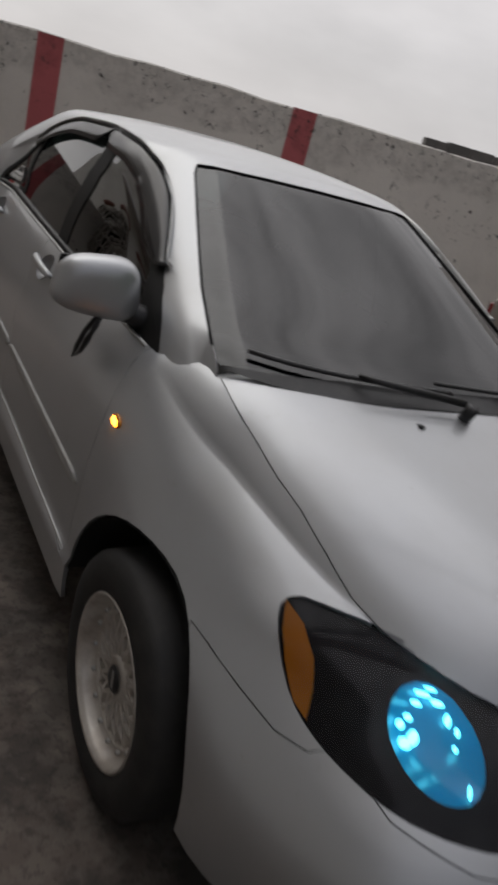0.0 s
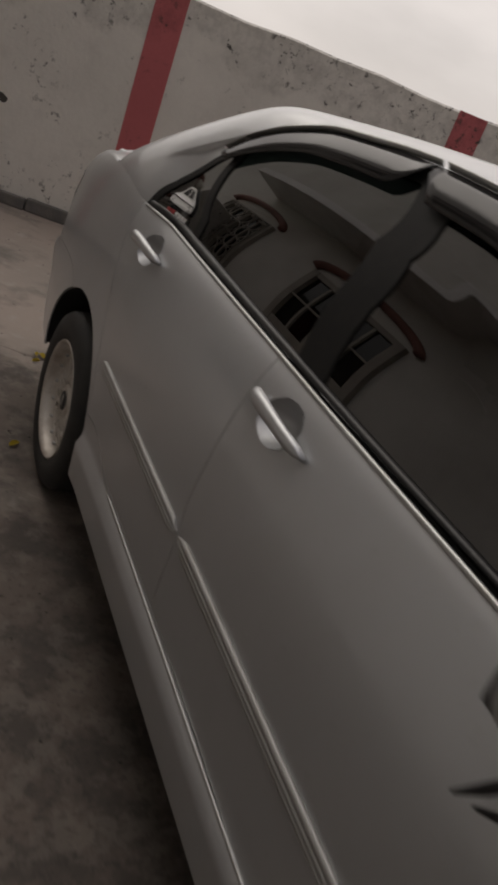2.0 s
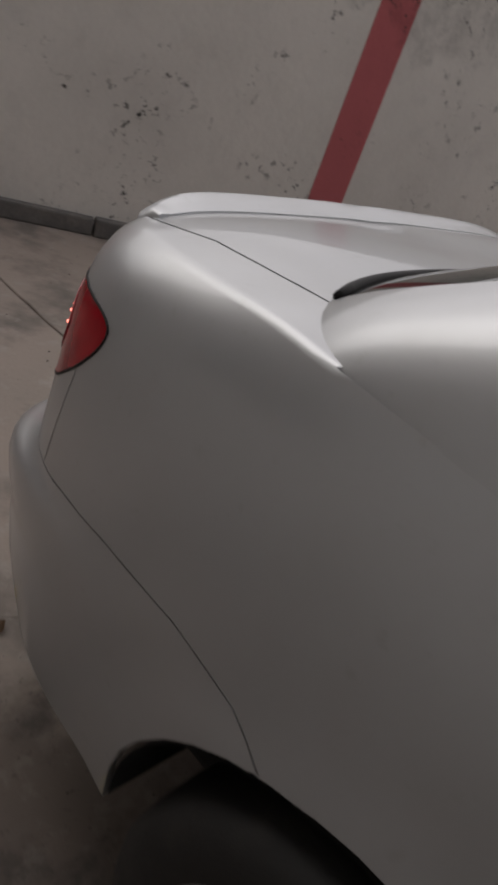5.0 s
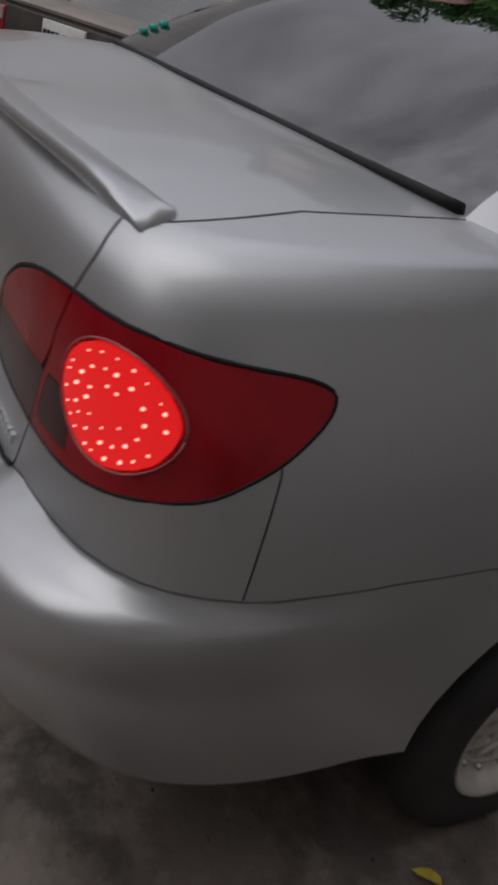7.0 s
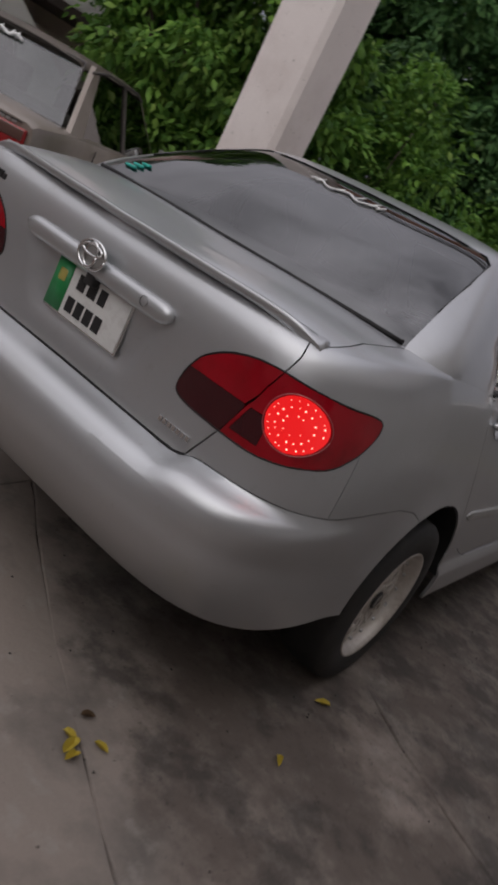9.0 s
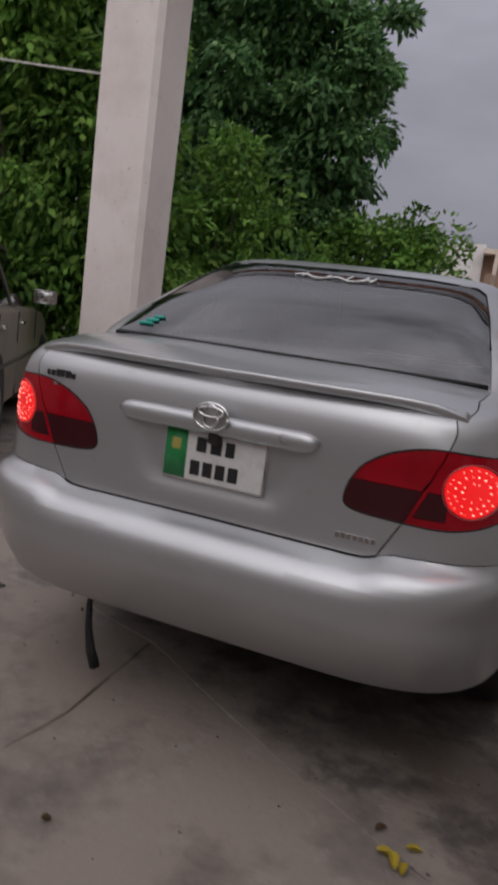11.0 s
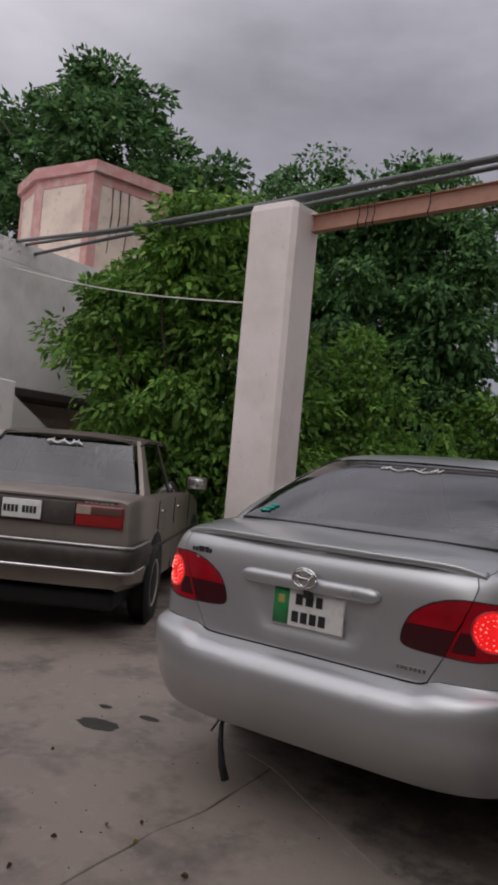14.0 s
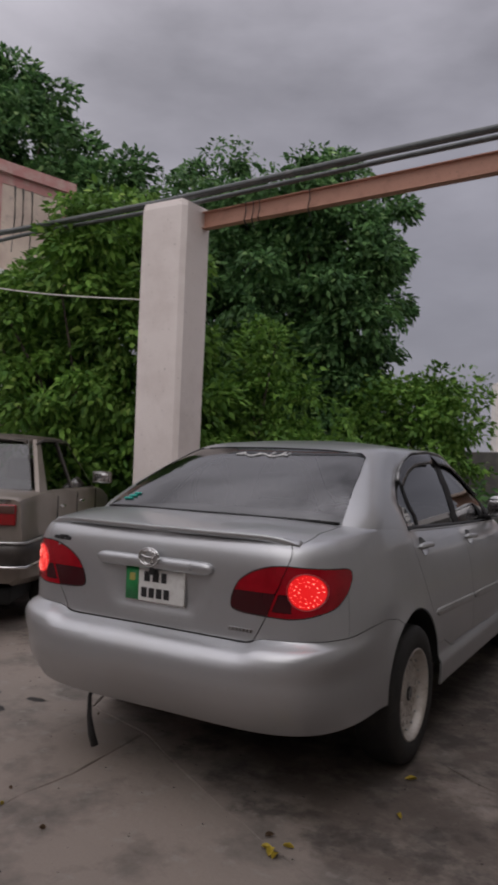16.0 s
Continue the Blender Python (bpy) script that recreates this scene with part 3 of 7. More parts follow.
# ---- the carport: pillar, beam, pipes, line ----
pillar = new("carport_pillar")
pillar.matrix_world = pose(-3.15, 2.195, 0)
tagged(pillar, "tall square pillar with off-white chipped paint", "pillar")
bm = bmesh.new()
rnd = random.Random(2)
rings = []
for z in (0, 0.4, 1.2, 2.0, 2.8, 3.4, 3.9, 4.12, 4.19):
    h = 0.298 + rnd.uniform(-0.004, 0.004) - (0.012 if z > 4.15 else 0)
    k = 0.248 + rnd.uniform(-0.004, 0.004) - (0.012 if z > 4.15 else 0)
    c = 0.022
    rings.append([bm.verts.new((x, y, z + rnd.uniform(-0.012, 0.012) * (z > 4.1))) for x, y in ((-h, -k + c), (-h + c, -k), (h - 2.2 * c, -k), (h, -k + 2.2 * c), (h, k - c), (h - c, k), (-h + c, k), (-h, k - c))])
for a, b in zip(rings, rings[1:]):
    for k in range(8):
        bm.faces.new((a[k], a[(k + 1) % 8], b[(k + 1) % 8], b[k]))
bm.faces.new(rings[-1])
bmesh.ops.recalc_face_normals(bm, faces=bm.faces[:])
part("shaft", bm, PILLAR_PAINT, pillar, smooth=False)
beam = new("steel_beam")
beam_dir = math.degrees(math.atan2(-0.30, 3.27))
beam.matrix_world = pose(-2.86, 2.325, 4.04, 0, 0, beam_dir)
tagged(beam, "salmon-painted steel beam resting in the pillar", "beam")
bm = box_bm(-0.1, 9.3, -0.006, 0.006, -0.085, 0.085)
part("web", bm, SALMON, beam, smooth=False)
for z0, z1 in ((-0.094, -0.084), (0.084, 0.094)):
    part("flange", box_bm(-0.1, 9.3, -0.05, 0.05, z0, z1, 0.002), SALMON, beam, smooth=False)
for x, drop in ((0.62, 0.06), (0.72, 0.10), (0.80, 0.05), (1.42, 0.09), (3.35, 0.16)):
    pts = [(x, -0.056, 0.10), (x + 0.01, -0.058, 0.0), (x - 0.012, -0.056, -0.10), (x + 0.01, -0.03, -0.10 - drop)]
    part("wire_tie", tube_bm(pts, [0.008, 0.007, 0.008, 0.012 if drop > 0.12 else 0.005], 6), PLASTIC, beam)

for k, (dy, dz, r) in enumerate(((-0.17, 0.0, 0.026), (-0.06, 0.02, 0.022), (0.05, 0.0, 0.026))):
    pts = [(-8.2, 2.72 + dy * 1.6, 4.44 - 0.10 * (k == 2)), (-6.0, 2.50 + dy, 4.33 + dz), (-3.15, 2.185 + dy, 4.225 + dz), (-0.6, 2.045 + dy * 0.9, 4.27 + dz), (2.5, 1.895 + dy * 0.8, 4.30 + dz), (6.4, 1.66 + dy, 4.33)]
    ob = finish("pipe", tube_bm(pts, r, 10), PIPE)
    tagged(ob, "long grey pipe lying across the carport pillar", "pipe", "pipes over the carport")
pts = [Vector((-8.2, 2.36, 4.03)).lerp(Vector((-3.449, 1.975, 3.12)), f) - Vector((0, 0, 0.10 * math.sin(f * math.pi))) for f in np.linspace(0, 1, 20)]
line = finish("washing_line", tube_bm(pts, 0.009, 6), FRAME_WHITE)
tagged(line, "thin pale rope strung from pillar to house", "rope")

EAST_PAINT = material("weathered_house_paint", (0.64, 0.615, 0.57), 0.85, 0, [(0.8, 0.42, 0.7, (0.44, 0.415, 0.38), 0.7)], 0.06, 40)
CASEMENT = material("casement_paint", (0.34, 0.31, 0.27), 0.7, 0, [(5, 0.45, 0.7, (0.24, 0.21, 0.18), 0.6)])
LINTEL = material("brick_red_trim", (0.26, 0.12, 0.10), 0.8, 0, [(4, 0.45, 0.7, (0.20, 0.09, 0.08), 0.6)])
# ---- the house across the yard, behind the walker ----
# known from reflections only; its height is set to block the high sky
east = plan_wall("wall_east", 15.0, 7.4, 0.3, EAST_PAINT, pose(3.3, -9.6, 0, 0, 0, 90), 1.0)
plan_wall("wall_north", 16.0, 1.7, 0.23, KERB, pose(6.0, 10.4, 0, 0, 0, 178), 1.0)


def house_window(y, z, w, h, n, label):
    """A casement in the east wall: two sashes of four panes under a shallow arch."""
    win = new("window_%d" % n)
    win.matrix_world = pose(3.3, y, z, 0, 0, 90)
    tagged(win, label, kind="structure")
    for x0, x1 in ((-w / 2, -0.05), (0.05, w / 2)):
        for z0, z1 in ((0, h / 2), (h / 2, h)):
            for xa, xb in ((x0, (x0 + x1) / 2), ((x0 + x1) / 2, x1)):
                part("pane", box_bm(xa, xb, 0.004, 0.010, z0, z1), WINDOW_DARK, win, smooth=False)
        part("frame_bar", box_bm((x0 + x1) / 2 - 0.018, (x0 + x1) / 2 + 0.018, 0.0, 0.035, 0, h, 0.004), CASEMENT, win, smooth=False)
    for x in (-w / 2, 0, w / 2):
        part("frame_bar", box_bm(x - 0.055, x + 0.055, 0.0, 0.06, -0.04, h + 0.04, 0.005), CASEMENT, win, smooth=False)
    for zz, t in ((0, 0.045), (h / 2, 0.018), (h, 0.045)):
        part("frame_bar", box_bm(-w / 2, w / 2, 0.0, 0.05, zz - t, zz + t, 0.004), CASEMENT, win, smooth=False)
    pts = [(-(w / 2 + 0.16) * math.cos(a), 0.02, h + 0.08 + 0.22 * math.sin(a)) for a in np.linspace(0, math.pi, 17)]
    part("arch_trim", tube_bm(pts, 0.06, 8), LINTEL, win, "brick-red arched trim")
    return win


house_window(-3.6, 1.0, 1.5, 1.05, 1, "white-framed casement window under a red arched trim")
barred = house_window(-6.3, 1.0, 1.2, 1.15, 2, "casement window behind a wrought grille")
for i in range(4):
    for j in range(4):
        cx, cz, r = -0.45 + 0.3 * i, 0.14 + 0.29 * j, 0.14
        part("grille_scroll", tube_bm([(cx + r * math.cos(a), 0.09, cz + r * math.sin(a)) for a in np.linspace(0, 2 * math.pi, 13)], 0.010, 5), CASEMENT, barred)
for k in range(5):
    x = -0.6 + 0.3 * k
    part("grille_bar", tube_bm([(x, 0.08, -0.02), (x, 0.08, 1.17)], 0.010, 5), CASEMENT, barred)
    part("grille_bar", tube_bm([(-0.6, 0.08, 0.29 * k), (0.6, 0.08, 0.29 * k)], 0.010, 5), CASEMENT, barred)
# unseen canopy, added to hold sky light off the car and the ground
canopy = finish("added_canopy", box_bm(2.7, 3.29, -6.5, 5.2, 2.75, 2.87, 0.01), HOUSE_PAINT, smooth=False)
tagged(canopy, "white concrete window canopy along the house", kind="structure")

# ---- the silver saloon ----
# Origin between the wheels on the ground, +y ahead, +x to its right.
AXLE_F, AXLE_R, HUB_Z = 1.365, -1.235, 0.31
YSR, YSF = -1.2, 0.95
side_w = smooth_table([(0.18, 0.80), (0.26, 0.818), (0.38, 0.824), (0.5, 0.827), (0.6, 0.826), (0.7, 0.821), (0.8, 0.812), (0.9, 0.798), (1.0, 0.782), (1.1, 0.76)])
rear_y = smooth_table([(0.18, -2.04), (0.30, -2.15), (0.36, -2.205), (0.45, -2.265), (0.52, -2.285), (0.565, -2.284), (0.602, -2.270), (0.627, -2.246), (0.643, -2.214), (0.655, -2.178), (0.668, -2.174), (0.74, -2.177), (0.82, -2.182), (0.90, -2.189), (0.96, -2.193), (1.0, -2.193), (1.1, -2.17)])
front_y = smooth_table([(0.18, 2.10), (0.28, 2.20), (0.45, 2.265), (0.55, 2.26), (0.63, 2.225), (0.70, 2.16), (0.78, 2.05), (0.9, 1.95), (1.1, 1.9)])
belt_z = smooth_table([(-2.25, 1.03), (-2.1, 1.042), (-1.9, 1.062), (-1.7, 1.075), (-1.45, 1.07), (-1.16, 1.044), (0.0, 1.008), (0.95, 0.986), (1.1, 0.950), (1.35, 0.897), (1.6, 0.852), (1.8, 0.803), (2.0, 0.755), (2.15, 0.715), (2.3, 0.69)])
round_r = smooth_table([(-2.25, 0.024), (-1.95, 0.044), (-1.75, 0.029), (-1.55, 0.016), (-1.25, 0.014), (-1.12, 0.028), (-0.95, 0.06), (0.6, 0.064), (0.9, 0.079), (1.0, 0.094), (1.1, 0.104), (1.3, 0.126), (1.5, 0.158), (1.7, 0.163), (2.3, 0.10)])
round_l = smooth_table([(-2.25, 0.03), (-1.6, 0.06), (-1.2, 0.055), (-0.9, 0.09), (0.9, 0.09), (1.1, 0.09), (1.3, 0.095), (1.5, 0.120), (1.8, 0.10), (2.3, 0.05)])
TAIL_N = 7.2


def arc_point(theta, n):
    s, c = math.sin(theta), math.cos(theta)
    r = (abs(s) ** n + abs(c) ** n) ** (-1 / n)
    return r * s, r * c


def ring_y(q):
    """The y that a column of the lower body has on its way along the side."""
    if q < 1:
        return YSR - 0.985 * arc_point(q * math.pi / 2, TAIL_N)[1]
    if q <= 2:
        return YSR + (q - 1) * (YSF - YSR)
    return YSF + (2.15 - YSF) * arc_point((3 - q) * math.pi / 2, 2.7)[1]


def top_z(q):
    return belt_z(ring_y(q))


def low_z(q):
    y = ring_y(q)
    return 0.262 + 0.098 * smoothstep(-1.40, -1.62, y) - 0.04 * smoothstep(0.8, 0.3, q)


def tail(y):
    """Draws the overhang behind the rear wheels in."""
    return y + 0.055 * smoothstep(-1.42, -1.95, y)


def body(q, z):
    """A point of the lower body: column q (0 rear centre, 1 to 2 the side, 3 front centre), height z."""
    y = ring_y(q)
    zt = belt_z(y)
    w = side_w(z)
    inset = round_r(y) * math.exp(-max(zt - z, 0) / round_l(y))
    # flared arches
    for a in (AXLE_F, AXLE_R):
        d = math.hypot(y - a, z - HUB_Z)
        w += 0.009 * math.exp(-((d - 0.37) / 0.06) ** 2) * (1 if z > 0.2 else 0)
    w += 0.022 * smoothstep(0.405, 0.372, z) * smoothstep(-0.95, -0.8, y) * smoothstep(1.05, 0.9, y)
    if q < 1:
        x, yo = arc_point(q * math.pi / 2, TAIL_N - 1.9 * smoothstep(0.68, 0.52, z))
        dent = 0.017 * smoothstep(0, 0.03, min(0.925 - z, z - 0.715)) * smoothstep(0, 0.025, 0.205 + 0.35 * (z - 0.715) - abs(w * x))
        lift = 0.022 * smoothstep(0.44, 0.52, abs(w * x))
        zb = z - lift * math.exp(-((z - 0.655) / 0.06) ** 2)
        return w * x - inset * x, tail(YSR - (YSR - rear_y(zb) - inset * 0.9 - dent) * yo), z
    if q <= 2:
        return w - inset, y, z
    x, yo = arc_point((3 - q) * math.pi / 2, 2.7 + 1.5 * smoothstep(0.70, 0.44, z))
    return (w - inset * 0.8) * x, YSF + (front_y(z) - YSF - inset * 0.6) * yo, z


def q_side(y, z=None):
    """The column that passes y on the right side; at the height z where it is given."""
    if y > YSF and z is not None:
        lo, hi = 2.0, 3.0
        for _ in range(40):
            mid = (lo + hi) / 2
            lo, hi = (mid, hi) if body(mid, z)[1] < y else (lo, mid)
        return (lo + hi) / 2
    if y > YSF:
        lo, hi = 2.0, 3.0
    elif y < YSR:
        lo, hi = 0.0, 1.0
    else:
        return 1 + (y - YSR) / (YSF - YSR)
    for _ in range(40):
        mid = (lo + hi) / 2
        lo, hi = (mid, hi) if ring_y(mid) < y else (lo, mid)
    return (lo + hi) / 2


def q_end(x, z, front=False):
    """The column that passes x on the rear or the front face."""
    lo, hi = (2.0, 3.0) if front else (0.0, 1.0)
    for _ in range(40):
        mid = (lo + hi) / 2
        far = body(mid, z)[0] > x
        lo, hi = (mid, hi) if far == front else (lo, mid)
    return (lo + hi) / 2


def S(*pts):
    """Side points (y, z) as (column, height), with long steps divided."""
    out = []
    for (y0, z0), (y1, z1) in zip(pts, pts[1:]):
        n = max(1, int(math.hypot(y1 - y0, z1 - z0) / 0.12))
        out += [(q_side(y0 + (y1 - y0) * k / n), z0 + (z1 - z0) * k / n) for k in range(n)]
    return out + [(q_side(pts[-1][0]), pts[-1][1])]


def R(*pts):
    return [(q_end(x, z), z) for x, z in pts]


def F(*pts):
    return [(q_end(x, z, True), z) for x, z in pts]


def arch(y, r=0.39, n=26):
    return [(q_side(y + r * math.sin(a), HUB_Z + 0.005 + r * math.cos(a)), HUB_Z + 0.005 + r * math.cos(a)) for a in (k * 2 * math.pi / n for k in range(n))]


HIGH = 1.3
tail_outline = round_poly(R((0.368, 0.79), (0.375, 0.835), (0.405, 0.89), (0.465, 0.93), (0.53, 0.953), (0.59, 0.960), (0.65, 0.957)) + S((-2.06, 0.952), (-1.985, 0.951), (-1.95, 0.940), (-1.955, 0.910), (-1.995, 0.86), (-2.06, 0.808)) + R((0.69, 0.776), (0.62, 0.762), (0.53, 0.764), (0.43, 0.768), (0.385, 0.775)), 0.02, 3)
head_outline = round_poly([(2.425, 0.765), (2.413, 0.75), (2.413, 0.72), (2.422, 0.684), (2.44, 0.65), (2.472, 0.630), (2.522, 0.614), (2.566, 0.607), (2.616, 0.606), (2.667, 0.606), (2.73, 0.615), (2.755, 0.65), (2.755, 0.705), (2.72, 0.73), (2.686, 0.746), (2.642, 0.763), (2.597, 0.774), (2.535, 0.774), (2.491, 0.774), (2.447, 0.772)], 0.03, 2)


def disc(x, z, rx, rz, n=28, span=(0, 360)):
    return [(q_end(x + rx * math.cos(a), z + rz * math.sin(a)), z + rz * math.sin(a)) for a in (radians(span[0] + (span[1] - span[0]) * k / n) for k in range(n))]


def cup(y, z, ry=0.064, rz=0.043, n=24):
    return [(q_side(y + ry * math.cos(a)), z + rz * math.sin(a)) for a in (k * 2 * math.pi / n for k in range(n))]


FRONT_CUP, REAR_CUP = (-0.005, 0.935), (-0.945, 0.955)
rear_door_edge = [(-1.15, 1.045), (-1.148, 1.0), (-1.138, 0.95), (-1.11, 0.90), (-1.065, 0.82), (-1.0, 0.725), (-0.935, 0.63), (-0.88, 0.53), (-0.85, 0.42)]
b_seam = [(-0.10, 0.41), (-0.10, 0.6), (-0.12, 0.68), (-0.12, 0.77), (-0.13, 0.87), (-0.142, 0.95), (-0.155, 1.0), (-0.16, HIGH)]
BODY_POLYS = [
    ("gone", arch(AXLE_R + 0.012, 0.382, 44)), ("gone", arch(AXLE_F, 0.382, 44)),
    ("tail_disc", disc(0.670, 0.868, 0.063, 0.064)),
    ("tail_dark", R((0.30, 0.70), (0.30, 0.852), (0.56, 0.852), (0.497, 0.70))),
    ("tail_dark", R((0.545, 0.785), (0.573, 0.852), (0.62, 0.852), (0.62, 0.785))),
    ("tail_lamp", tail_outline), ("head_lamp", head_outline),
    ("skirt", S((-0.92, 0.10), (-0.92, 0.46), (-0.80, 0.465), (-0.72, 0.46), (-0.66, 0.435), (-0.57, 0.405), (0.0, 0.398), (0.83, 0.39), (0.96, 0.37), (1.10, 0.30), (1.10, 0.10))),
    ("front_cup", cup(*FRONT_CUP)), ("rear_cup", cup(*REAR_CUP)),
    ("rear_door", S(*rear_door_edge, *b_seam, (-1.15, HIGH))),
    ("front_door", S(*b_seam[::-1], (0.93, 0.38), (0.945, 0.6), (0.95, 0.72), (0.945, 0.82), (0.93, 0.90), (0.915, 0.955), (0.91, HIGH))),
    ("rear_bumper", [(-0.1, 0.658)] + R((0.15, 0.657), (0.40, 0.656), (0.44, 0.657), (0.46, 0.662), (0.48, 0.669), (0.50, 0.675), (0.52, 0.679), (0.58, 0.681), (0.66, 0.684)) + S((-1.98, 0.694), (-1.93, 0.70), (-1.8, 0.708), (-1.62, 0.708), (-1.48, 0.69), (-1.40, 0.66), (-1.40, 0.10)) + [(-0.1, 0.10)]),
    ("boot", [(-0.1, 0.62)] + R((0.40, 0.62), (0.455, 0.63), (0.49, 0.70), (0.53, 0.775), (0.602, 0.955), (0.614, 1.0), (0.622, 1.2)) + [(-0.1, HIGH)]),
    ("lamp_panel", R((0.30, 0.60), (0.42, 0.70), (0.535, 0.80), (0.60, 0.86)) + S((-2.0, 0.87), (-1.995, 0.85), (-2.02, 0.60))),
    ("front_bumper", S((1.46, 0.10), (1.54, 0.645), (1.58, 0.64), (1.68, 0.622), (1.76, 0.61), (1.82, 0.615), (1.87, 0.64)) + F((0.60, 0.60), (0.5, 0.58), (0.3, 0.58)) + [(3.1, 0.60), (3.1, 0.10)]),
    ("grille", F((0.29, 0.60), (0.29, 0.70)) + [(3.1, 0.69), (3.1, 0.60)]),
]


def body_rows(q):
    zl, zt = low_z(q), top_z(q)
    base = np.linspace(zl, 0.62, 17)
    ledge = [0.634, 0.641, 0.648, 0.655, 0.664, 0.676]
    up = 0.676 + (zt - 0.676) * (1 - (1 - np.linspace(0, 1, 19)[1:]) ** 1.3)
    return [*base, *ledge, *up]


qs = [*np.linspace(0, 1, 50), *np.linspace(1, 2, 70)[1:], *np.linspace(2, 3, 46)[1:]]
BODY = cut_flat(qs, body_rows, BODY_POLYS)
for f in BODY["tail_dark"][:]:
    mid = (sum(p[0] for p in f) / len(f), sum(p[1] for p in f) / len(f))
    if not inside(mid, tail_outline):
        BODY["tail_dark"].remove(f)
        BODY[next((n for n, poly in BODY_POLYS if "tail" not in n and inside(mid, poly)), "rest")].append(f)


# slivers beside the cuts go to the piece that they lie in
for key in list(BODY):
    for f in BODY[key][:]:
        mid = (sum(p[0] for p in f) / len(f), sum(p[1] for p in f) / len(f))
        if max(p[0] for p in f) - min(p[0] for p in f) < 0.004 or max(p[1] for p in f) - min(p[1] for p in f) < 0.006:
            home = next((n for n, poly in BODY_POLYS if n != "tail_dark" and inside(mid, poly)), "rest")
            if home != key and key != "tail_dark":
                BODY[key].remove(f)
                BODY[home].append(f)


# the top of the bonnet and the boot, from the shoulder to the middle
crown = smooth_table([(-2.3, 0.004), (-2.15, 0.006), (-2.0, 0.016), (-1.8, 0.026), (-1.6, 0.034), (-1.2, 0.055), (0.9, 0.06), (1.1, 0.090), (1.35, 0.104), (1.6, 0.096), (1.9, 0.077), (2.1, 0.045), (2.3, 0.0)])


def cap(q, s):
    """The top sheet: column q, s from the shoulder (0) to the middle line (1)."""
    x, y, z = body(q, top_z(q))
    if q < 1:
        y0 = body(0, top_z(0))[1]
        yc = y0 + (YSR - y0) * q ** 1.4
    elif q > 2:
        y0 = body(3, top_z(3))[1]
        yc = YSF + (y0 - YSF) * (1 - (3 - q) ** 1.4)
    else:
        yc = y
    k = 1 - (1 - s) ** (4.5 + 2.2 * smoothstep(1.75, 1.3, yc) * smoothstep(0.5, 0.95, yc))
    yy = y + (yc - y) * (1 - (1 - s) ** 2)
    zz = z + (belt_z(yc) - z) * k + crown(yc) * k
    # the shoulders at the foot of the windscreen stand high
    if yy > 0:
        foot = 0.022 * math.exp(-((yy - 1.15) / 0.26) ** 2)
        zz += foot * (1 - (1 - s) ** 14) * smoothstep(0.93, 1.05, yy)
    return x * (1 - s), yy, zz


def cap_s(x, y):
    """The (column, s) of the top sheet over the plan point x, y."""
    best = None
    lo, hi = (0.0, 1.2) if y < 0 else (1.8, 3.0)
    for _ in range(60):
        mid = (lo + hi) / 2
        a, b = 0.0, 1.0
        for _ in range(30):
            s = (a + b) / 2
            a, b = (s, b) if cap(mid, s)[0] > x else (a, s)
        best = (mid, (a + b) / 2)
        yy = cap(*best)[1]
        lo, hi = (mid, hi) if yy < y else (lo, mid)
    return best


def C(*pts):
    return [cap_s(x, y) for x, y in pts]


hood_side = C((0.0, 1.265), (0.2, 1.245), (0.35, 1.215), (0.48, 1.165), (0.56, 1.125), (0.598, 1.135), (0.612, 1.15), (0.612, 1.22), (0.602, 1.31), (0.585, 1.44), (0.565, 1.53), (0.548, 1.63), (0.53, 1.72), (0.505, 1.80))
CAP_POLYS = [("bonnet", hood_side + [(2.62, -0.2), (3.1, -0.2), (3.1, 1.2)]),
             ("boot", [(-0.1, -0.2)] + [(q_end(0.628, 1.0), -0.2)] + C((0.628, -2.05), (0.630, -1.90), (0.640, -1.71), (0.64, -1.55)) + [(1.3, 1.2), (-0.1, 1.2)])]
cap_rows = lambda q: [*(np.linspace(0, 1, 30) ** 1.25)]
CAP_R = cut_flat([q for q in qs if q <= 1], cap_rows, CAP_POLYS[1:])
CAP_F = cut_flat([q for q in qs if q >= 1.999], cap_rows, CAP_POLYS[:1])

bonnet_edge = smooth_table([(0.0, 1.285), (0.2, 1.265), (0.35, 1.235), (0.48, 1.185), (0.56, 1.14), (0.61, 1.09)])
# the foot of the rear pillar covers this part of the top sheet
CAP_R["rest"] = [f for f in CAP_R["rest"] if cap(sum(p[0] for p in f) / len(f), sum(p[1] for p in f) / len(f))[1] < -1.58]
hidden = []
for f in CAP_F["rest"]:
    x, y, z = cap(sum(p[0] for p in f) / len(f), sum(p[1] for p in f) / len(f))
    if x < 0.605 and y < bonnet_edge(x):
        hidden.append(f)
CAP_F["rest"] = [f for f in CAP_F["rest"] if f not in hidden]

# ---- its glasshouse
g_w = smooth_table([(0.94, 0.722), (1.0, 0.708), (1.1, 0.684), (1.2, 0.652), (1.3, 0.612), (1.38, 0.574), (1.41, 0.555), (1.428, 0.535), (1.44, 0.508), (1.447, 0.47)])
g_rear = smooth_table([(0.94, -1.90), (1.02, -1.86), (1.09, -1.795), (1.2, -1.60), (1.3, -1.40), (1.40, -1.17), (1.43, -1.07), (1.447, -0.98)])
g_front = smooth_table([(0.94, 1.50), (1.0, 1.365), (1.05, 1.25), (1.13, 1.03), (1.26, 0.735), (1.38, 0.475), (1.42, 0.385), (1.447, 0.30)])
G_TOP = 1.447


def g_ends(z):
    a, b = g_rear(z), g_front(z)
    return a, a + 0.42, b - 0.62, b


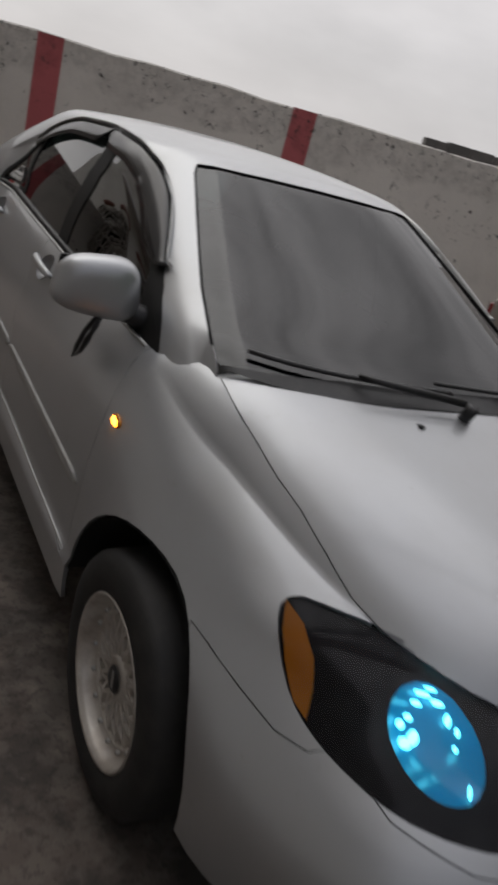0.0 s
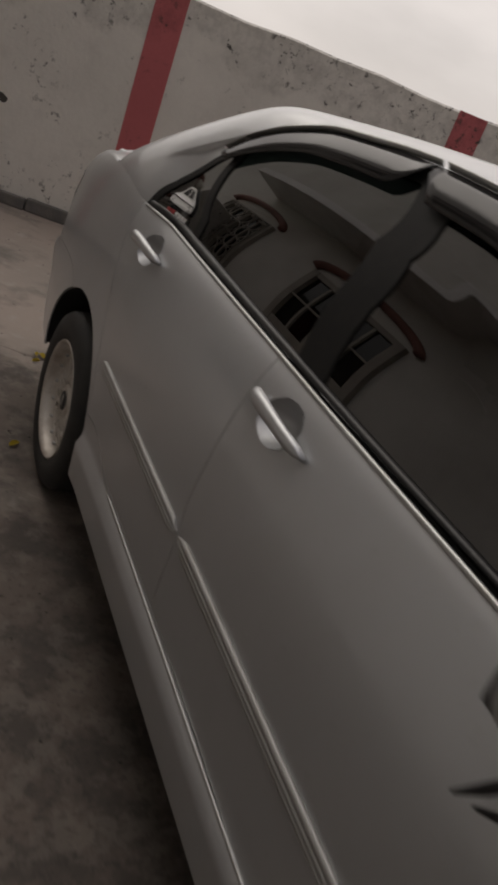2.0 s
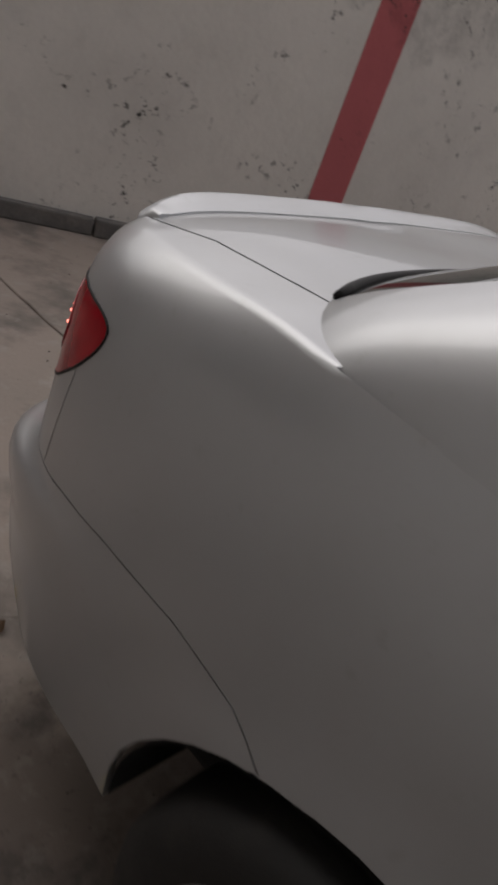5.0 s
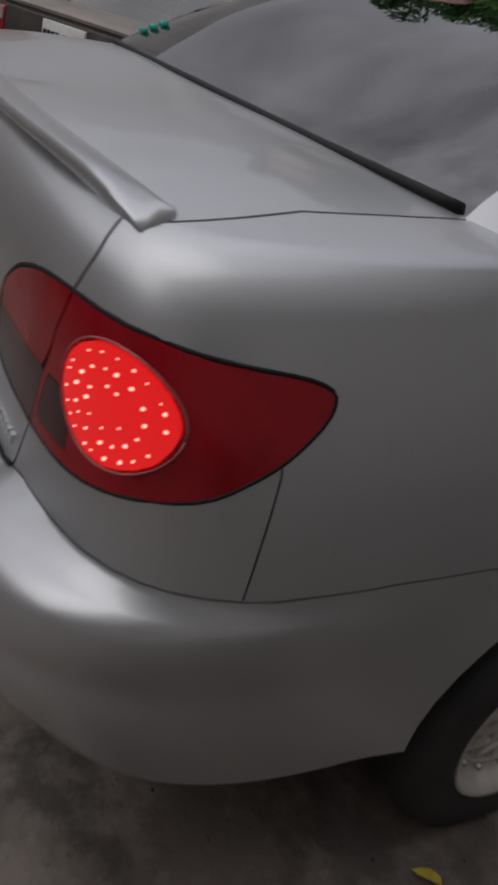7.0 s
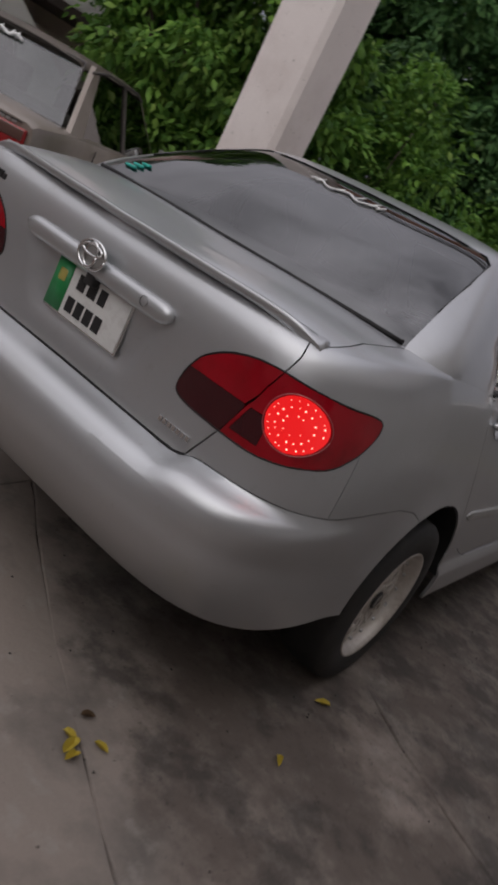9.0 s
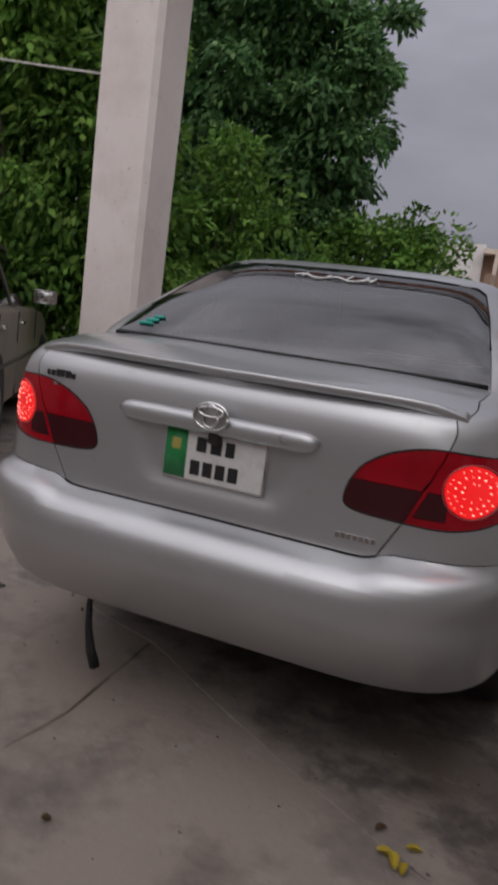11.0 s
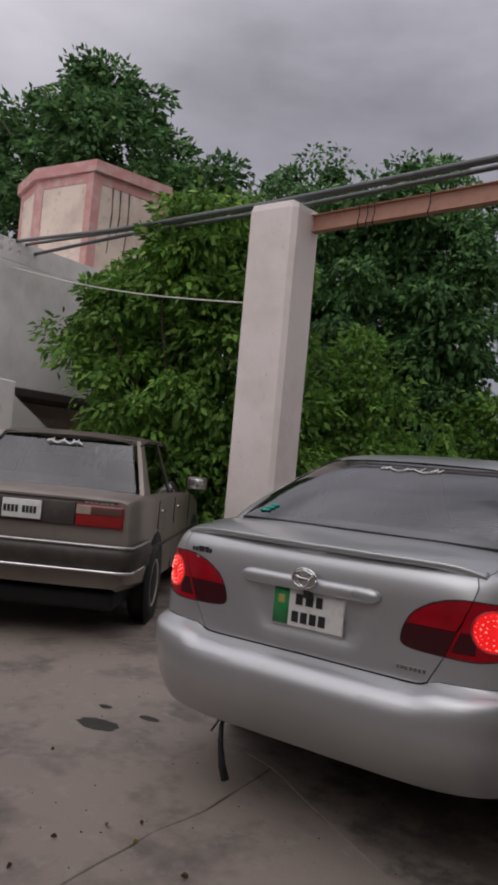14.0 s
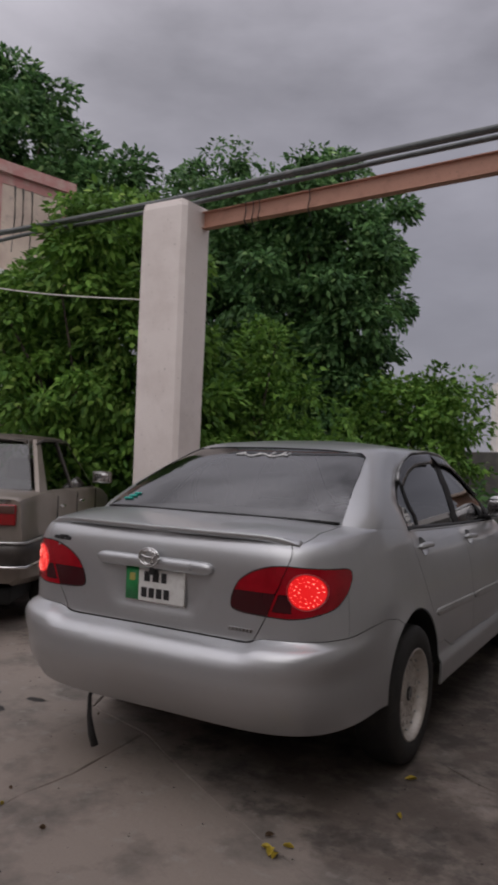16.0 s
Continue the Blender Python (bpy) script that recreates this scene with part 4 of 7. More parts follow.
def flare(y, z, k):
    """The foot of the rear pillar leans out onto the shoulder; k is the share of the glasshouse's width there."""
    zt = belt_z(y)
    back = min(max((YSR - y) / 0.985, 0), 0.999)
    shoulder = side_w(zt) * (1 - back ** TAIL_N) ** (1 / TAIL_N) - round_r(y)
    return max(0.0, shoulder + 0.0004 - k * g_w(zt)) * max(0.0, 1 - max(z - zt, 0) / 0.36) ** 1.1


def house(q, z):
    """A point of the glasshouse: column q as below, height z."""
    a, ya, yb, b = g_ends(z)
    w = g_w(z)
    if q < 1:
        x, yo = arc_point(q * math.pi / 2, 4.6)
        y = ya - (ya - a) * yo
        return w * 0.9902 * x + flare(y, z, 0.9902) * x ** 6, tail(y), z
    if q <= 2:
        y = ya + (q - 1) * (yb - ya)
        k = 1 - 0.015 * abs((q - 1.45) * 1.8) ** 2
        lean = 0.08 * smoothstep(1.06, 1.2, z)
        return w * k + flare(y, z, k) * smoothstep(-0.92 - lean, -1.16 - lean, y), tail(y), z
    x, yo = arc_point((3 - q) * math.pi / 2, 3.4)
    # the windscreen pillar is a flat strip that stands proud of the screen
    e = 0.885 - 0.33 * max(z - 1.06, 0)
    x += 0.020 * smoothstep(e - 0.035, e, x) * smoothstep(1.0, e, x)
    # its foot dives under the front wing
    y, x = yb + (b - yb) * yo, w * 0.985 * x
    return x, y, z - 0.12 * smoothstep(0.97, 1.25, y) * smoothstep(0.612, 0.635, x)


def find(f, lo, hi, goal, rising=True):
    for _ in range(36):
        mid = (lo + hi) / 2
        lo, hi = (mid, hi) if (f(mid) < goal) == rising else (lo, mid)
    return (lo + hi) / 2


def GS(*pts):
    """Side points (y, z) of the glasshouse."""
    out = []
    for (y0, z0), (y1, z1) in zip(pts, pts[1:] + pts[:1]):
        n = max(1, int(math.hypot(y1 - y0, z1 - z0) / 0.10))
        for k in range(n):
            y, z = y0 + (y1 - y0) * k / n, z0 + (z1 - z0) * k / n
            out.append((find(lambda q: house(q, z)[1], 0, 3, y), z))
    return out


def GE(pts, front):
    """Points (x, z) of the windscreen (front) or the rear window, as given; an open run."""
    lo, hi = (2.0, 3.0) if front else (0.0, 1.0)
    out = []
    for (x0, z0), (x1, z1) in zip(pts, pts[1:]):
        n = max(1, int(math.hypot(x1 - x0, z1 - z0) / 0.08))
        for k in range(n):
            x, z = x0 + (x1 - x0) * k / n, z0 + (z1 - z0) * k / n
            out.append((find(lambda q: house(q, z)[0], lo, hi, x, not front), z))
    return out + [(find(lambda q: house(q, pts[-1][1])[0], lo, hi, pts[-1][0], not front), pts[-1][1])]


side_open = round_poly([(-1.15, 1.03), (-1.10, 1.15), (-1.0, 1.255), (-0.86, 1.335), (-0.70, 1.385), (-0.45, 1.415), (-0.15, 1.42), (0.10, 1.41), (0.28, 1.375), (0.45, 1.31), (0.62, 1.215), (0.80, 1.105), (0.965, 0.985), (0.95, 0.95), (-1.15, 0.95)], 0.02, 2)
rear_pane = round_poly([(-0.79, 0.95), (-0.815, 1.08), (-0.885, 1.285), (-0.84, 1.315), (-0.70, 1.36), (-0.45, 1.385), (-0.17, 1.392), (-0.13, 0.95)], 0.02, 2)
quarter_pane = round_poly([(-1.12, 0.95), (-1.12, 1.05), (-1.08, 1.135), (-1.0, 1.225), (-0.925, 1.275), (-0.86, 1.08), (-0.84, 0.95)], 0.02, 2)
front_pane = round_poly([(-0.02, 0.95), (-0.05, 1.392), (0.10, 1.382), (0.26, 1.35), (0.42, 1.285), (0.58, 1.195), (0.70, 1.115), (0.70, 0.95)], 0.02, 2)
mirror_tri = [(0.71, 0.94), (0.71, 1.112), (0.80, 1.07), (0.955, 0.985), (0.945, 0.94)]
HOUSE_POLYS = [
    ("rear_pane", GS(*rear_pane)), ("quarter_pane", GS(*quarter_pane)), ("front_pane", GS(*front_pane)), ("mirror_tri", GS(*mirror_tri)),
    ("frame", GS(*side_open)),
    ("scuttle", GE([(0.0, 0.90), (0.66, 0.90), (0.63, 1.022), (0.61, 1.034), (0.56, 1.040), (0.48, 1.046), (0.33, 1.055), (0.17, 1.055), (0.0, 1.055)], True)),
    ("windscreen", GE([(0.0, 0.90), (0.63, 0.90), (0.625, 1.0), (0.612, 1.06), (0.57, 1.15), (0.51, 1.27), (0.45, 1.385), (0.43, 1.408), (0.38, 1.414), (0.2, 1.42), (0.0, 1.422)], True)),
    ("backlight", GE([(0.0, 0.90), (0.64, 0.90), (0.635, 1.09), (0.60, 1.2), (0.56, 1.3), (0.515, 1.385), (0.48, 1.405), (0.30, 1.417), (0.0, 1.422)], False)),
]
gqs = [*np.linspace(0, 1, 40), *np.linspace(1, 2, 60)[1:], *np.linspace(2, 3, 40)[1:]]
HOUSE = cut_flat(gqs, lambda q: [*np.linspace(0.95, 1.40, 24), 1.41, 1.42, 1.428, 1.434, 1.44, 1.4445, G_TOP], HOUSE_POLYS)


def roof(q, s):
    x, y, z = house(q, G_TOP)
    k = 1 - s
    yc = -0.33
    return x * k, yc + (y - yc) * k, z + 0.038 * (1 - k ** 2.0)


ROOF = cut_flat(gqs, lambda q: [*(np.linspace(0, 1, 16) ** 1.2)], [])

car = new("car")
tagged(car, "silver four-door saloon car with dusty paint, parked on concrete", "car")


def both_sides(name, pieces, mat, label="", parent=None, **kw):
    obs = []
    for side in ("right", "left"):
        obs.append(part(name, sheet_bm(pieces, side, **kw), mat, parent or car, label))
    return obs


part("rear_bumper", sheet_bm([(BODY["rear_bumper"], body)], "both"), PAINT, car)
part("front_bumper", sheet_bm([(BODY["front_bumper"], body)], "both"), PAINT, car)
part("grille", sheet_bm([(BODY["grille"], body)], "both"), PLASTIC, car)
boot_edge = [(0.0, 0.658), (0.15, 0.657), (0.28, 0.6565), (0.40, 0.656), (0.44, 0.657), (0.46, 0.662), (0.475, 0.667)]
boot_lid = part("boot_lid", sheet_bm([(BODY["boot"], body), (CAP_R["boot"], cap)], "both", gap=0.0026), PAINT, car)
part("bonnet", sheet_bm([(CAP_F["bonnet"], cap)], "both"), PAINT, car)
low_edge = lambda f: sum(p[1] for p in f) / len(f) > 1.026
part("scuttle", sheet_bm([([f for f in HOUSE["scuttle"] if low_edge(f)], house), (hidden, lambda q, s: (lambda c: (c[0], c[1], c[2] - 0.03))(cap(q, s)))], "both", gap=0, flange=0), PLASTIC, car)


def halves(faces, test):
    """The faces whose middle passes the test on its y."""
    return [f for f in faces if test(ring_y(sum(p[0] for p in f) / len(f)))]


both_sides("quarter_panel", [(halves(BODY["rest"], lambda y: y < 0), body), (CAP_R["rest"], cap)], PAINT, plain=lambda c: -1.62 < c.y < -1.17 and c.z > 1.03)
both_sides("front_wing", [(halves(BODY["rest"], lambda y: y > 0), body), (CAP_F["rest"], cap)], PAINT)
both_sides("lamp_panel", [(BODY["lamp_panel"], body)], PAINT)
both_sides("side_skirt", [(BODY["skirt"], body)], PAINT)
rear_doors = both_sides("rear_door", [(BODY["rear_door"], body)], PAINT)
front_doors = both_sides("front_door", [(BODY["front_door"], body)], PAINT)
def above_belt(f):
    x, y, z = house(sum(p[0] for p in f) / len(f), sum(p[1] for p in f) / len(f))
    return z > belt_z(y) - 0.016


part("roof_panel", sheet_bm([([f for f in HOUSE["rest"] if above_belt(f)], house), (ROOF["rest"], roof)], "both", gap=0.001), PAINT, car)
both_sides("window_frame", [(HOUSE["frame"], house)], BLACKOUT, gap=0.0005)
both_sides("mirror_mount", [(HOUSE["mirror_tri"], house)], BLACKOUT, gap=0)


def normal_at(surface, q, v):
    e = 1e-3
    p = Vector(surface(q, v))
    n = (Vector(surface(q + e, v)) - p).cross(Vector(surface(q, v + e)) - p)
    n = n.normalized() if n.length > 1e-12 else Vector((0, 0, 1))
    c = p - Vector((0, max(-1.4, min(1.0, p.y)), 0.75))
    return p, (n if n.dot(c) >= 0 else -n)


def sunk(surface, d):
    """The same surface set in by d metres; d may depend on the flat place."""
    def f(q, v):
        p, n = normal_at(surface, q, v)
        return tuple(p - n * (d(q, v) if callable(d) else d))
    return f


both_sides("rear_side_window", [(HOUSE["rear_pane"], sunk(house, 0.004))], TINT, flange=0, gap=0)
both_sides("quarter_window", [(HOUSE["quarter_pane"], sunk(house, 0.004))], TINT, flange=0, gap=0)
both_sides("front_side_window", [(HOUSE["front_pane"], sunk(house, 0.004))], TINT, flange=0, gap=0)
part("windscreen", sheet_bm([(HOUSE["windscreen"], sunk(house, 0.003))], "both", flange=0, gap=0), SCREEN, car)
part("rear_window", sheet_bm([(HOUSE["backlight"], sunk(house, 0.003))], "both", flange=0, gap=0), REAR_GLASS, car)
inner = [f for k, fs in BODY.items() if k not in ("gone", "head_lamp", "front_cup", "rear_cup") for f in fs
         if all(math.hypot(ring_y(f[0][0]) - a, f[0][1] - HUB_Z) > 0.44 for a in (AXLE_F, AXLE_R)) and not (f[0][0] < 0.95 and 0.60 < f[0][1] < 0.70)]
part("inner_shell", sheet_bm([(inner, sunk(body, 0.018))], "both", gap=0, flange=0), GAP, car)


# lamps
def lamp_faces(key, poly):
    return [f for f in BODY[key] if inside((sum(p[0] for p in f) / len(f), sum(p[1] for p in f) / len(f)), poly)]


def seam_x(z):
    return 0.53 + (z - 0.775) * 0.40


def on_boot(f):
    q, z = sum(p[0] for p in f) / len(f), sum(p[1] for p in f) / len(f)
    return body(q, z)[0] < seam_x(z)


in_lamp = lamp_faces("tail_lamp", tail_outline)
dark_in = BODY["tail_dark"]


def split(faces):
    return [f for f in faces if on_boot(f)], [f for f in faces if not on_boot(f)]


for side in ("right", "left"):
    seal = bmesh.new()
    rim = [Vector(sunk(body, 0.0005)(q, z)) for q, z in tail_outline]
    tube_bm([Vector((p.x if side == "right" else -p.x, p.y, p.z)) for p in rim + rim[:1]], 0.0027, 6, seal)
    part("lamp_seal", seal, BLACKOUT, car)
    for n, k in (("boot_tail_lamp", 0), ("tail_lamp", 1)):
        lamp = part(n, sheet_bm([(split(in_lamp)[k], sunk(body, -0.001))], side, gap=0.0015), RED_LENS, car, "glossy red tail lamp lens")
        dark = split(dark_in)[k]
        if dark:
            part("smoked_lens", sheet_bm([(dark, sunk(body, -0.001))], side, gap=0), DARK_LENS, lamp, "dark smoked lens")
        if k == 1:
            part("lit_disc", sheet_bm([(BODY["tail_disc"], sunk(body, -0.0025))], side, gap=0.0005), TAIL_GLOW, lamp, "lit round red brake lamp")
            s = 1 if side == "right" else -1
            rim = []
            for a in np.linspace(0, 2 * math.pi, 41):
                x, z = 0.670 + 0.0665 * math.cos(a), 0.868 + 0.0675 * math.sin(a)
                p, nn = normal_at(body, q_end(x, z), z)
                rim.append((s * (p.x + nn.x * 0.002), p.y + nn.y * 0.002, p.z))
            part("lens_rim", tube_bm(rim, 0.0014, 6), LENS_RIM, lamp, "thin pale rim round the lit disc")
            random.seed(5)
            for ring, n_led in ((0.86, 22), (0.62, 15), (0.36, 8)):
                for j in range(n_led):
                    a = 2 * math.pi * (j + 0.4 * random.random()) / n_led
                    if random.random() < 0.22:
                        continue
                    x, z = 0.670 + 0.063 * ring * math.cos(a), 0.868 + 0.064 * ring * math.sin(a)
                    p, nn = normal_at(body, q_end(x, z), z)
                    bm = bmesh.new()
                    bmesh.ops.create_icosphere(bm, subdivisions=1, radius=random.choice((0.0013, 0.0018, 0.0024)))
                    part("led", bm, LED, lamp, matrix=Matrix.Translation((s * (p.x + nn.x * 0.003), p.y + nn.y * 0.003, p.z)))

amber_poly = [(2.420, 0.760), (2.445, 0.745), (2.459, 0.715), (2.460, 0.68), (2.455, 0.645), (2.438, 0.655), (2.424, 0.690), (2.418, 0.725)]
HEAD = cut_flat([*np.linspace(2.40, 2.77, 40)], lambda q: [*np.linspace(0.60, 0.79, 24)], [
    ("amber", amber_poly), ("blue", [(2.605 + 0.058 * math.cos(a), 0.69 + 0.052 * math.sin(a)) for a in (k * 2 * math.pi / 24 for k in range(24))]), ("lamp", head_outline)])


def head_in(key):
    return [f for f in HEAD.get(key, []) if inside((sum(p[0] for p in f) / len(f), sum(p[1] for p in f) / len(f)), head_outline)]


def bowl(q, z):
    r = math.hypot((q - 2.605) / 0.058, (z - 0.69) / 0.052)
    return 0.012 + 0.03 * max(0, 1 - r * r)


LENS = glass("lamp_lens", (0.66, 0.66, 0.68), ior=1.22)
for side in ("right", "left"):
    lamp = part("head_lamp", sheet_bm([(head_in("lamp"), sunk(body, 0.014))], side, gap=0, flange=0.02), SMOKE, car, "smoked black head lamp housing")
    part("lens", sheet_bm([(head_in("lamp") + head_in("amber") + head_in("blue"), body)], side, gap=0.001, flange=0), LENS, lamp, "clear lamp lens")
    part("turn_lamp", sheet_bm([(head_in("amber"), sunk(body, 0.008))], side, gap=0, flange=0.01), AMBER, lamp, "amber turn lamp")
    part("lit_bowl", sheet_bm([(head_in("blue"), sunk(body, bowl))], side, gap=0, flange=0), BLUE_GLOW, lamp, "lit cyan blue lamp bowl")
    random.seed(9)
    s = 1 if side == "right" else -1
    for dq, dz, w, h in ((-0.040, -0.012, 0.012, 0.010), (-0.030, -0.004, 0.010, 0.013), (-0.044, 0.004, 0.008, 0.008), (-0.034, 0.014, 0.008, 0.006), (-0.012, 0.040, 0.016, 0.005), (0.006, 0.036, 0.012, 0.006), (0.016, 0.024, 0.006, 0.012), (0.026, 0.016, 0.004, 0.008), (0.020, 0.000, 0.004, 0.006), (0.030, -0.034, 0.002, 0.012), (-0.022, 0.030, 0.010, 0.005), (0.0, 0.046, 0.012, 0.003)):
        p, nn = normal_at(body, 2.605 + dq, 0.69 + dz)
        bm = bmesh.new()
        bmesh.ops.create_icosphere(bm, subdivisions=2, radius=1)
        for v in bm.verts:
            v.co = Vector((v.co.x * w, v.co.y * 0.004, v.co.z * h)) * (1 + 0.25 * noise.noise(v.co * 2.0 + Vector((dq * 50, 0, 0))))
        q = (nn if s > 0 else Vector((-nn.x, nn.y, nn.z))).to_track_quat("Y", "Z").to_matrix().to_4x4()
        part("lit_facet", bm, BLUE_CORE, lamp, matrix=Matrix.Translation((s * (p.x - nn.x * 0.006), p.y - nn.y * 0.006, p.z - nn.z * 0.006)) @ q)

# side repeaters
for s in (1, -1):
    p, nn = normal_at(body, q_side(1.03), 0.822)
    bm = bmesh.new()
    bmesh.ops.create_uvsphere(bm, u_segments=16, v_segments=10, radius=1)
    for v in bm.verts:
        v.co = Vector((v.co.x * 0.009, v.co.y * 0.028, v.co.z * 0.019))
    lamp = part("side_repeater", bm, AMBER, car, "lit amber side repeater lamp", matrix=Matrix.Translation((s * p.x, p.y, p.z)))
    bm = bmesh.new()
    bmesh.ops.create_icosphere(bm, subdivisions=2, radius=1)
    for v in bm.verts:
        v.co = Vector((v.co.x * 0.0105, v.co.y * 0.023, v.co.z * 0.015))
    part("lit_bulb", bm, TURN_GLOW, lamp, matrix=Matrix.Translation((s * 0.002, 0, 0)))


# strips, handles and cups
def sweep_bm(rows):
    """Skins rows of points of equal count, and closes both ends."""
    bm = bmesh.new()
    vs = [[bm.verts.new(p) for p in r] for r in rows]
    for a, b in zip(vs, vs[1:]):
        for k in range(len(a)):
            bm.faces.new((a[k], a[(k + 1) % len(a)], b[(k + 1) % len(a)], b[k]))
    bm.faces.new(vs[0][::-1])
    bm.faces.new(vs[-1])
    bmesh.ops.recalc_face_normals(bm, faces=bm.faces[:])
    return bm


def band_bm(surface, run, profile, s=1):
    """A moulding along run, a list of (flat q, flat v, scale), with a profile of (up, out)."""
    rows = []
    for q, v, k in run:
        p, n = normal_at(surface, q, v)
        up = (Vector(surface(q, v + 1e-3)) - p).normalized()
        rows.append([(s * c.x, c.y, c.z) for c in (p + up * (a * k) + n * (b * (0.3 + 0.7 * k)) for a, b in profile)])
    return sweep_bm(rows)


strip_profile = [(-0.019, -0.002), (-0.018, 0.006), (-0.009, 0.008), (-0.0075, 0.005), (-0.006, 0.0085), (0.004, 0.010), (0.0055, 0.006), (0.007, 0.0095), (0.016, 0.0075), (0.019, -0.002)]


def strip_run(y0, z0, y1, z1, n=24):
    out = []
    for k in range(n + 1):
        f = k / n
        e = min(f, 1 - f)
        out.append((q_side(y0 + (y1 - y0) * f), z0 + (z1 - z0) * f, min(1, 0.25 + e * 18)))
    return out


for s, fd, rd in ((1, front_doors[0], rear_doors[0]), (-1, front_doors[1], rear_doors[1])):
    part("rub_strip", band_bm(body, strip_run(-0.090, 0.603, 0.905, 0.582), strip_profile, s), RUB, fd, "grooved silver rubbing strip")
    part("rub_strip", band_bm(body, strip_run(-0.880, 0.624, -0.110, 0.604), strip_profile, s), RUB, rd, "grooved silver rubbing strip")
    part("skirt_trim", band_bm(body, strip_run(-0.56, 0.402, 0.93, 0.388, 40), [(-0.004, -0.002), (-0.003, 0.004), (0.003, 0.004), (0.004, -0.002)], s), STRIP, fd)
    # a chrome and rubber belt moulding under the side windows
    part("belt_moulding", band_bm(body, [(q_side(y), belt_z(y) - 0.004, 1) for y in np.linspace(-1.13, 0.90, 40)], [(-0.006, -0.003), (-0.005, 0.004), (0.003, 0.004), (0.006, -0.003)], s), STRIP, car)
    part("belt_rubber", band_bm(house, [(find(lambda q: house(q, belt_z(y) + 0.008)[1], 0, 3, y), belt_z(y) + 0.008, 1) for y in np.linspace(-1.12, 0.70, 40)], [(-0.012, -0.003), (-0.010, 0.010), (0.004, 0.009), (0.010, 0.001), (0.010, -0.003)], s), PLASTIC, car)
    for (cy, cz), y0, y1, door in ((FRONT_CUP, -0.115, 0.118, fd), (REAR_CUP, -1.062, -0.832, rd)):
        rows = []
        for k in range(15):
            f = k / 14
            y, z = y0 + (y1 - y0) * f, cz + (0.5 - f) * 0.010
            p, n = normal_at(body, q_side(y), z)
            lift = 0.020 * (1 - abs(2 * f - 1) ** 4) + 0.008
            h = (0.0165 - 0.004 * f) * (0.35 + 0.65 * min(1, min(f, 1 - f) * 9) ** 0.5)
            up = (Vector(body(q_side(y), z + 1e-3)) - p).normalized()
            rows.append([(s * c.x, c.y, c.z) for c in (p + n * (lift + b) + up * a * h for a, b in ((-1, 0), (-0.75, 0.008), (0, 0.011), (0.75, 0.008), (1, 0), (0.8, -0.012), (-0.8, -0.012)))])
        part("handle", sweep_bm(rows), PAINT, door, "silver pull door handle")
for key, (cy, cz), doors in (("front_cup", FRONT_CUP, front_doors), ("rear_cup", REAR_CUP, rear_doors)):
    def dish(q, z, cy=cy, cz=cz):
        r = math.hypot((ring_y(q) - cy) / 0.064, (z - cz) / 0.043)
        return 0.042 * max(0, 1 - r ** 4)
    for side, door in zip(("right", "left"), doors):
        part("handle_recess", sheet_bm([(BODY[key], sunk(body, dish))], side, gap=-0.0028, flange=0), PAINT, door)

# wind deflectors over the side windows
UPPER = [(-0.985, 1.262), (-0.90, 1.315), (-0.72, 1.378), (-0.52, 1.412), (-0.21, 1.422), (0.05, 1.412), (0.25, 1.378), (0.41, 1.325), (0.56, 1.25), (0.72, 1.155)]
upper_z = smooth_table(UPPER)


def deflector(y0, y1, s, depth):
    rows = []
    for y in np.linspace(y0, y1, 34):
        zt = upper_z(y)
        e = min(1, (y - y0) * 14 + 0.3, (y1 - y) * (4.5 if y1 > 0 else 14) + 0.18)
        row = []
        for f, out in ((0, 0.010), (0.2, 0.0135), (0.6, 0.016), (1, 0.0165), (1, 0.0135), (0.6, 0.013), (0.2, 0.0105), (0, 0.003)):
            z = zt - f * depth * e
            yy = y - 0.25 * f * depth * (1 if y > 0.3 else 0)
            p, n = normal_at(house, find(lambda q: house(q, z)[1], 0, 3, yy), z)
            c = p + n * out
            row.append((s * c.x, c.y, c.z))
        rows.append(row)
    return sweep_bm(rows)


for s in (1, -1):
    for y0, y1, d in ((-0.975, -0.183, 0.062), (-0.167, 0.735, 0.064)):
        visor = part("wind_deflector", deflector(y0, y1, s, d), VISOR, car, "dark acrylic wind deflector over the side window")
        run = [(find(lambda q: house(q, upper_z(y) + 0.006)[1], 0, 3, y), upper_z(y) + 0.006, 1) for y in np.linspace(y0, y1, 40)]
        part("chrome_trim", band_bm(house, run, [(-0.010, 0.006), (-0.009, 0.018), (-0.001, 0.0195), (0.007, 0.015), (0.009, 0.0)], s), STRIP, visor, "bright metal trim")

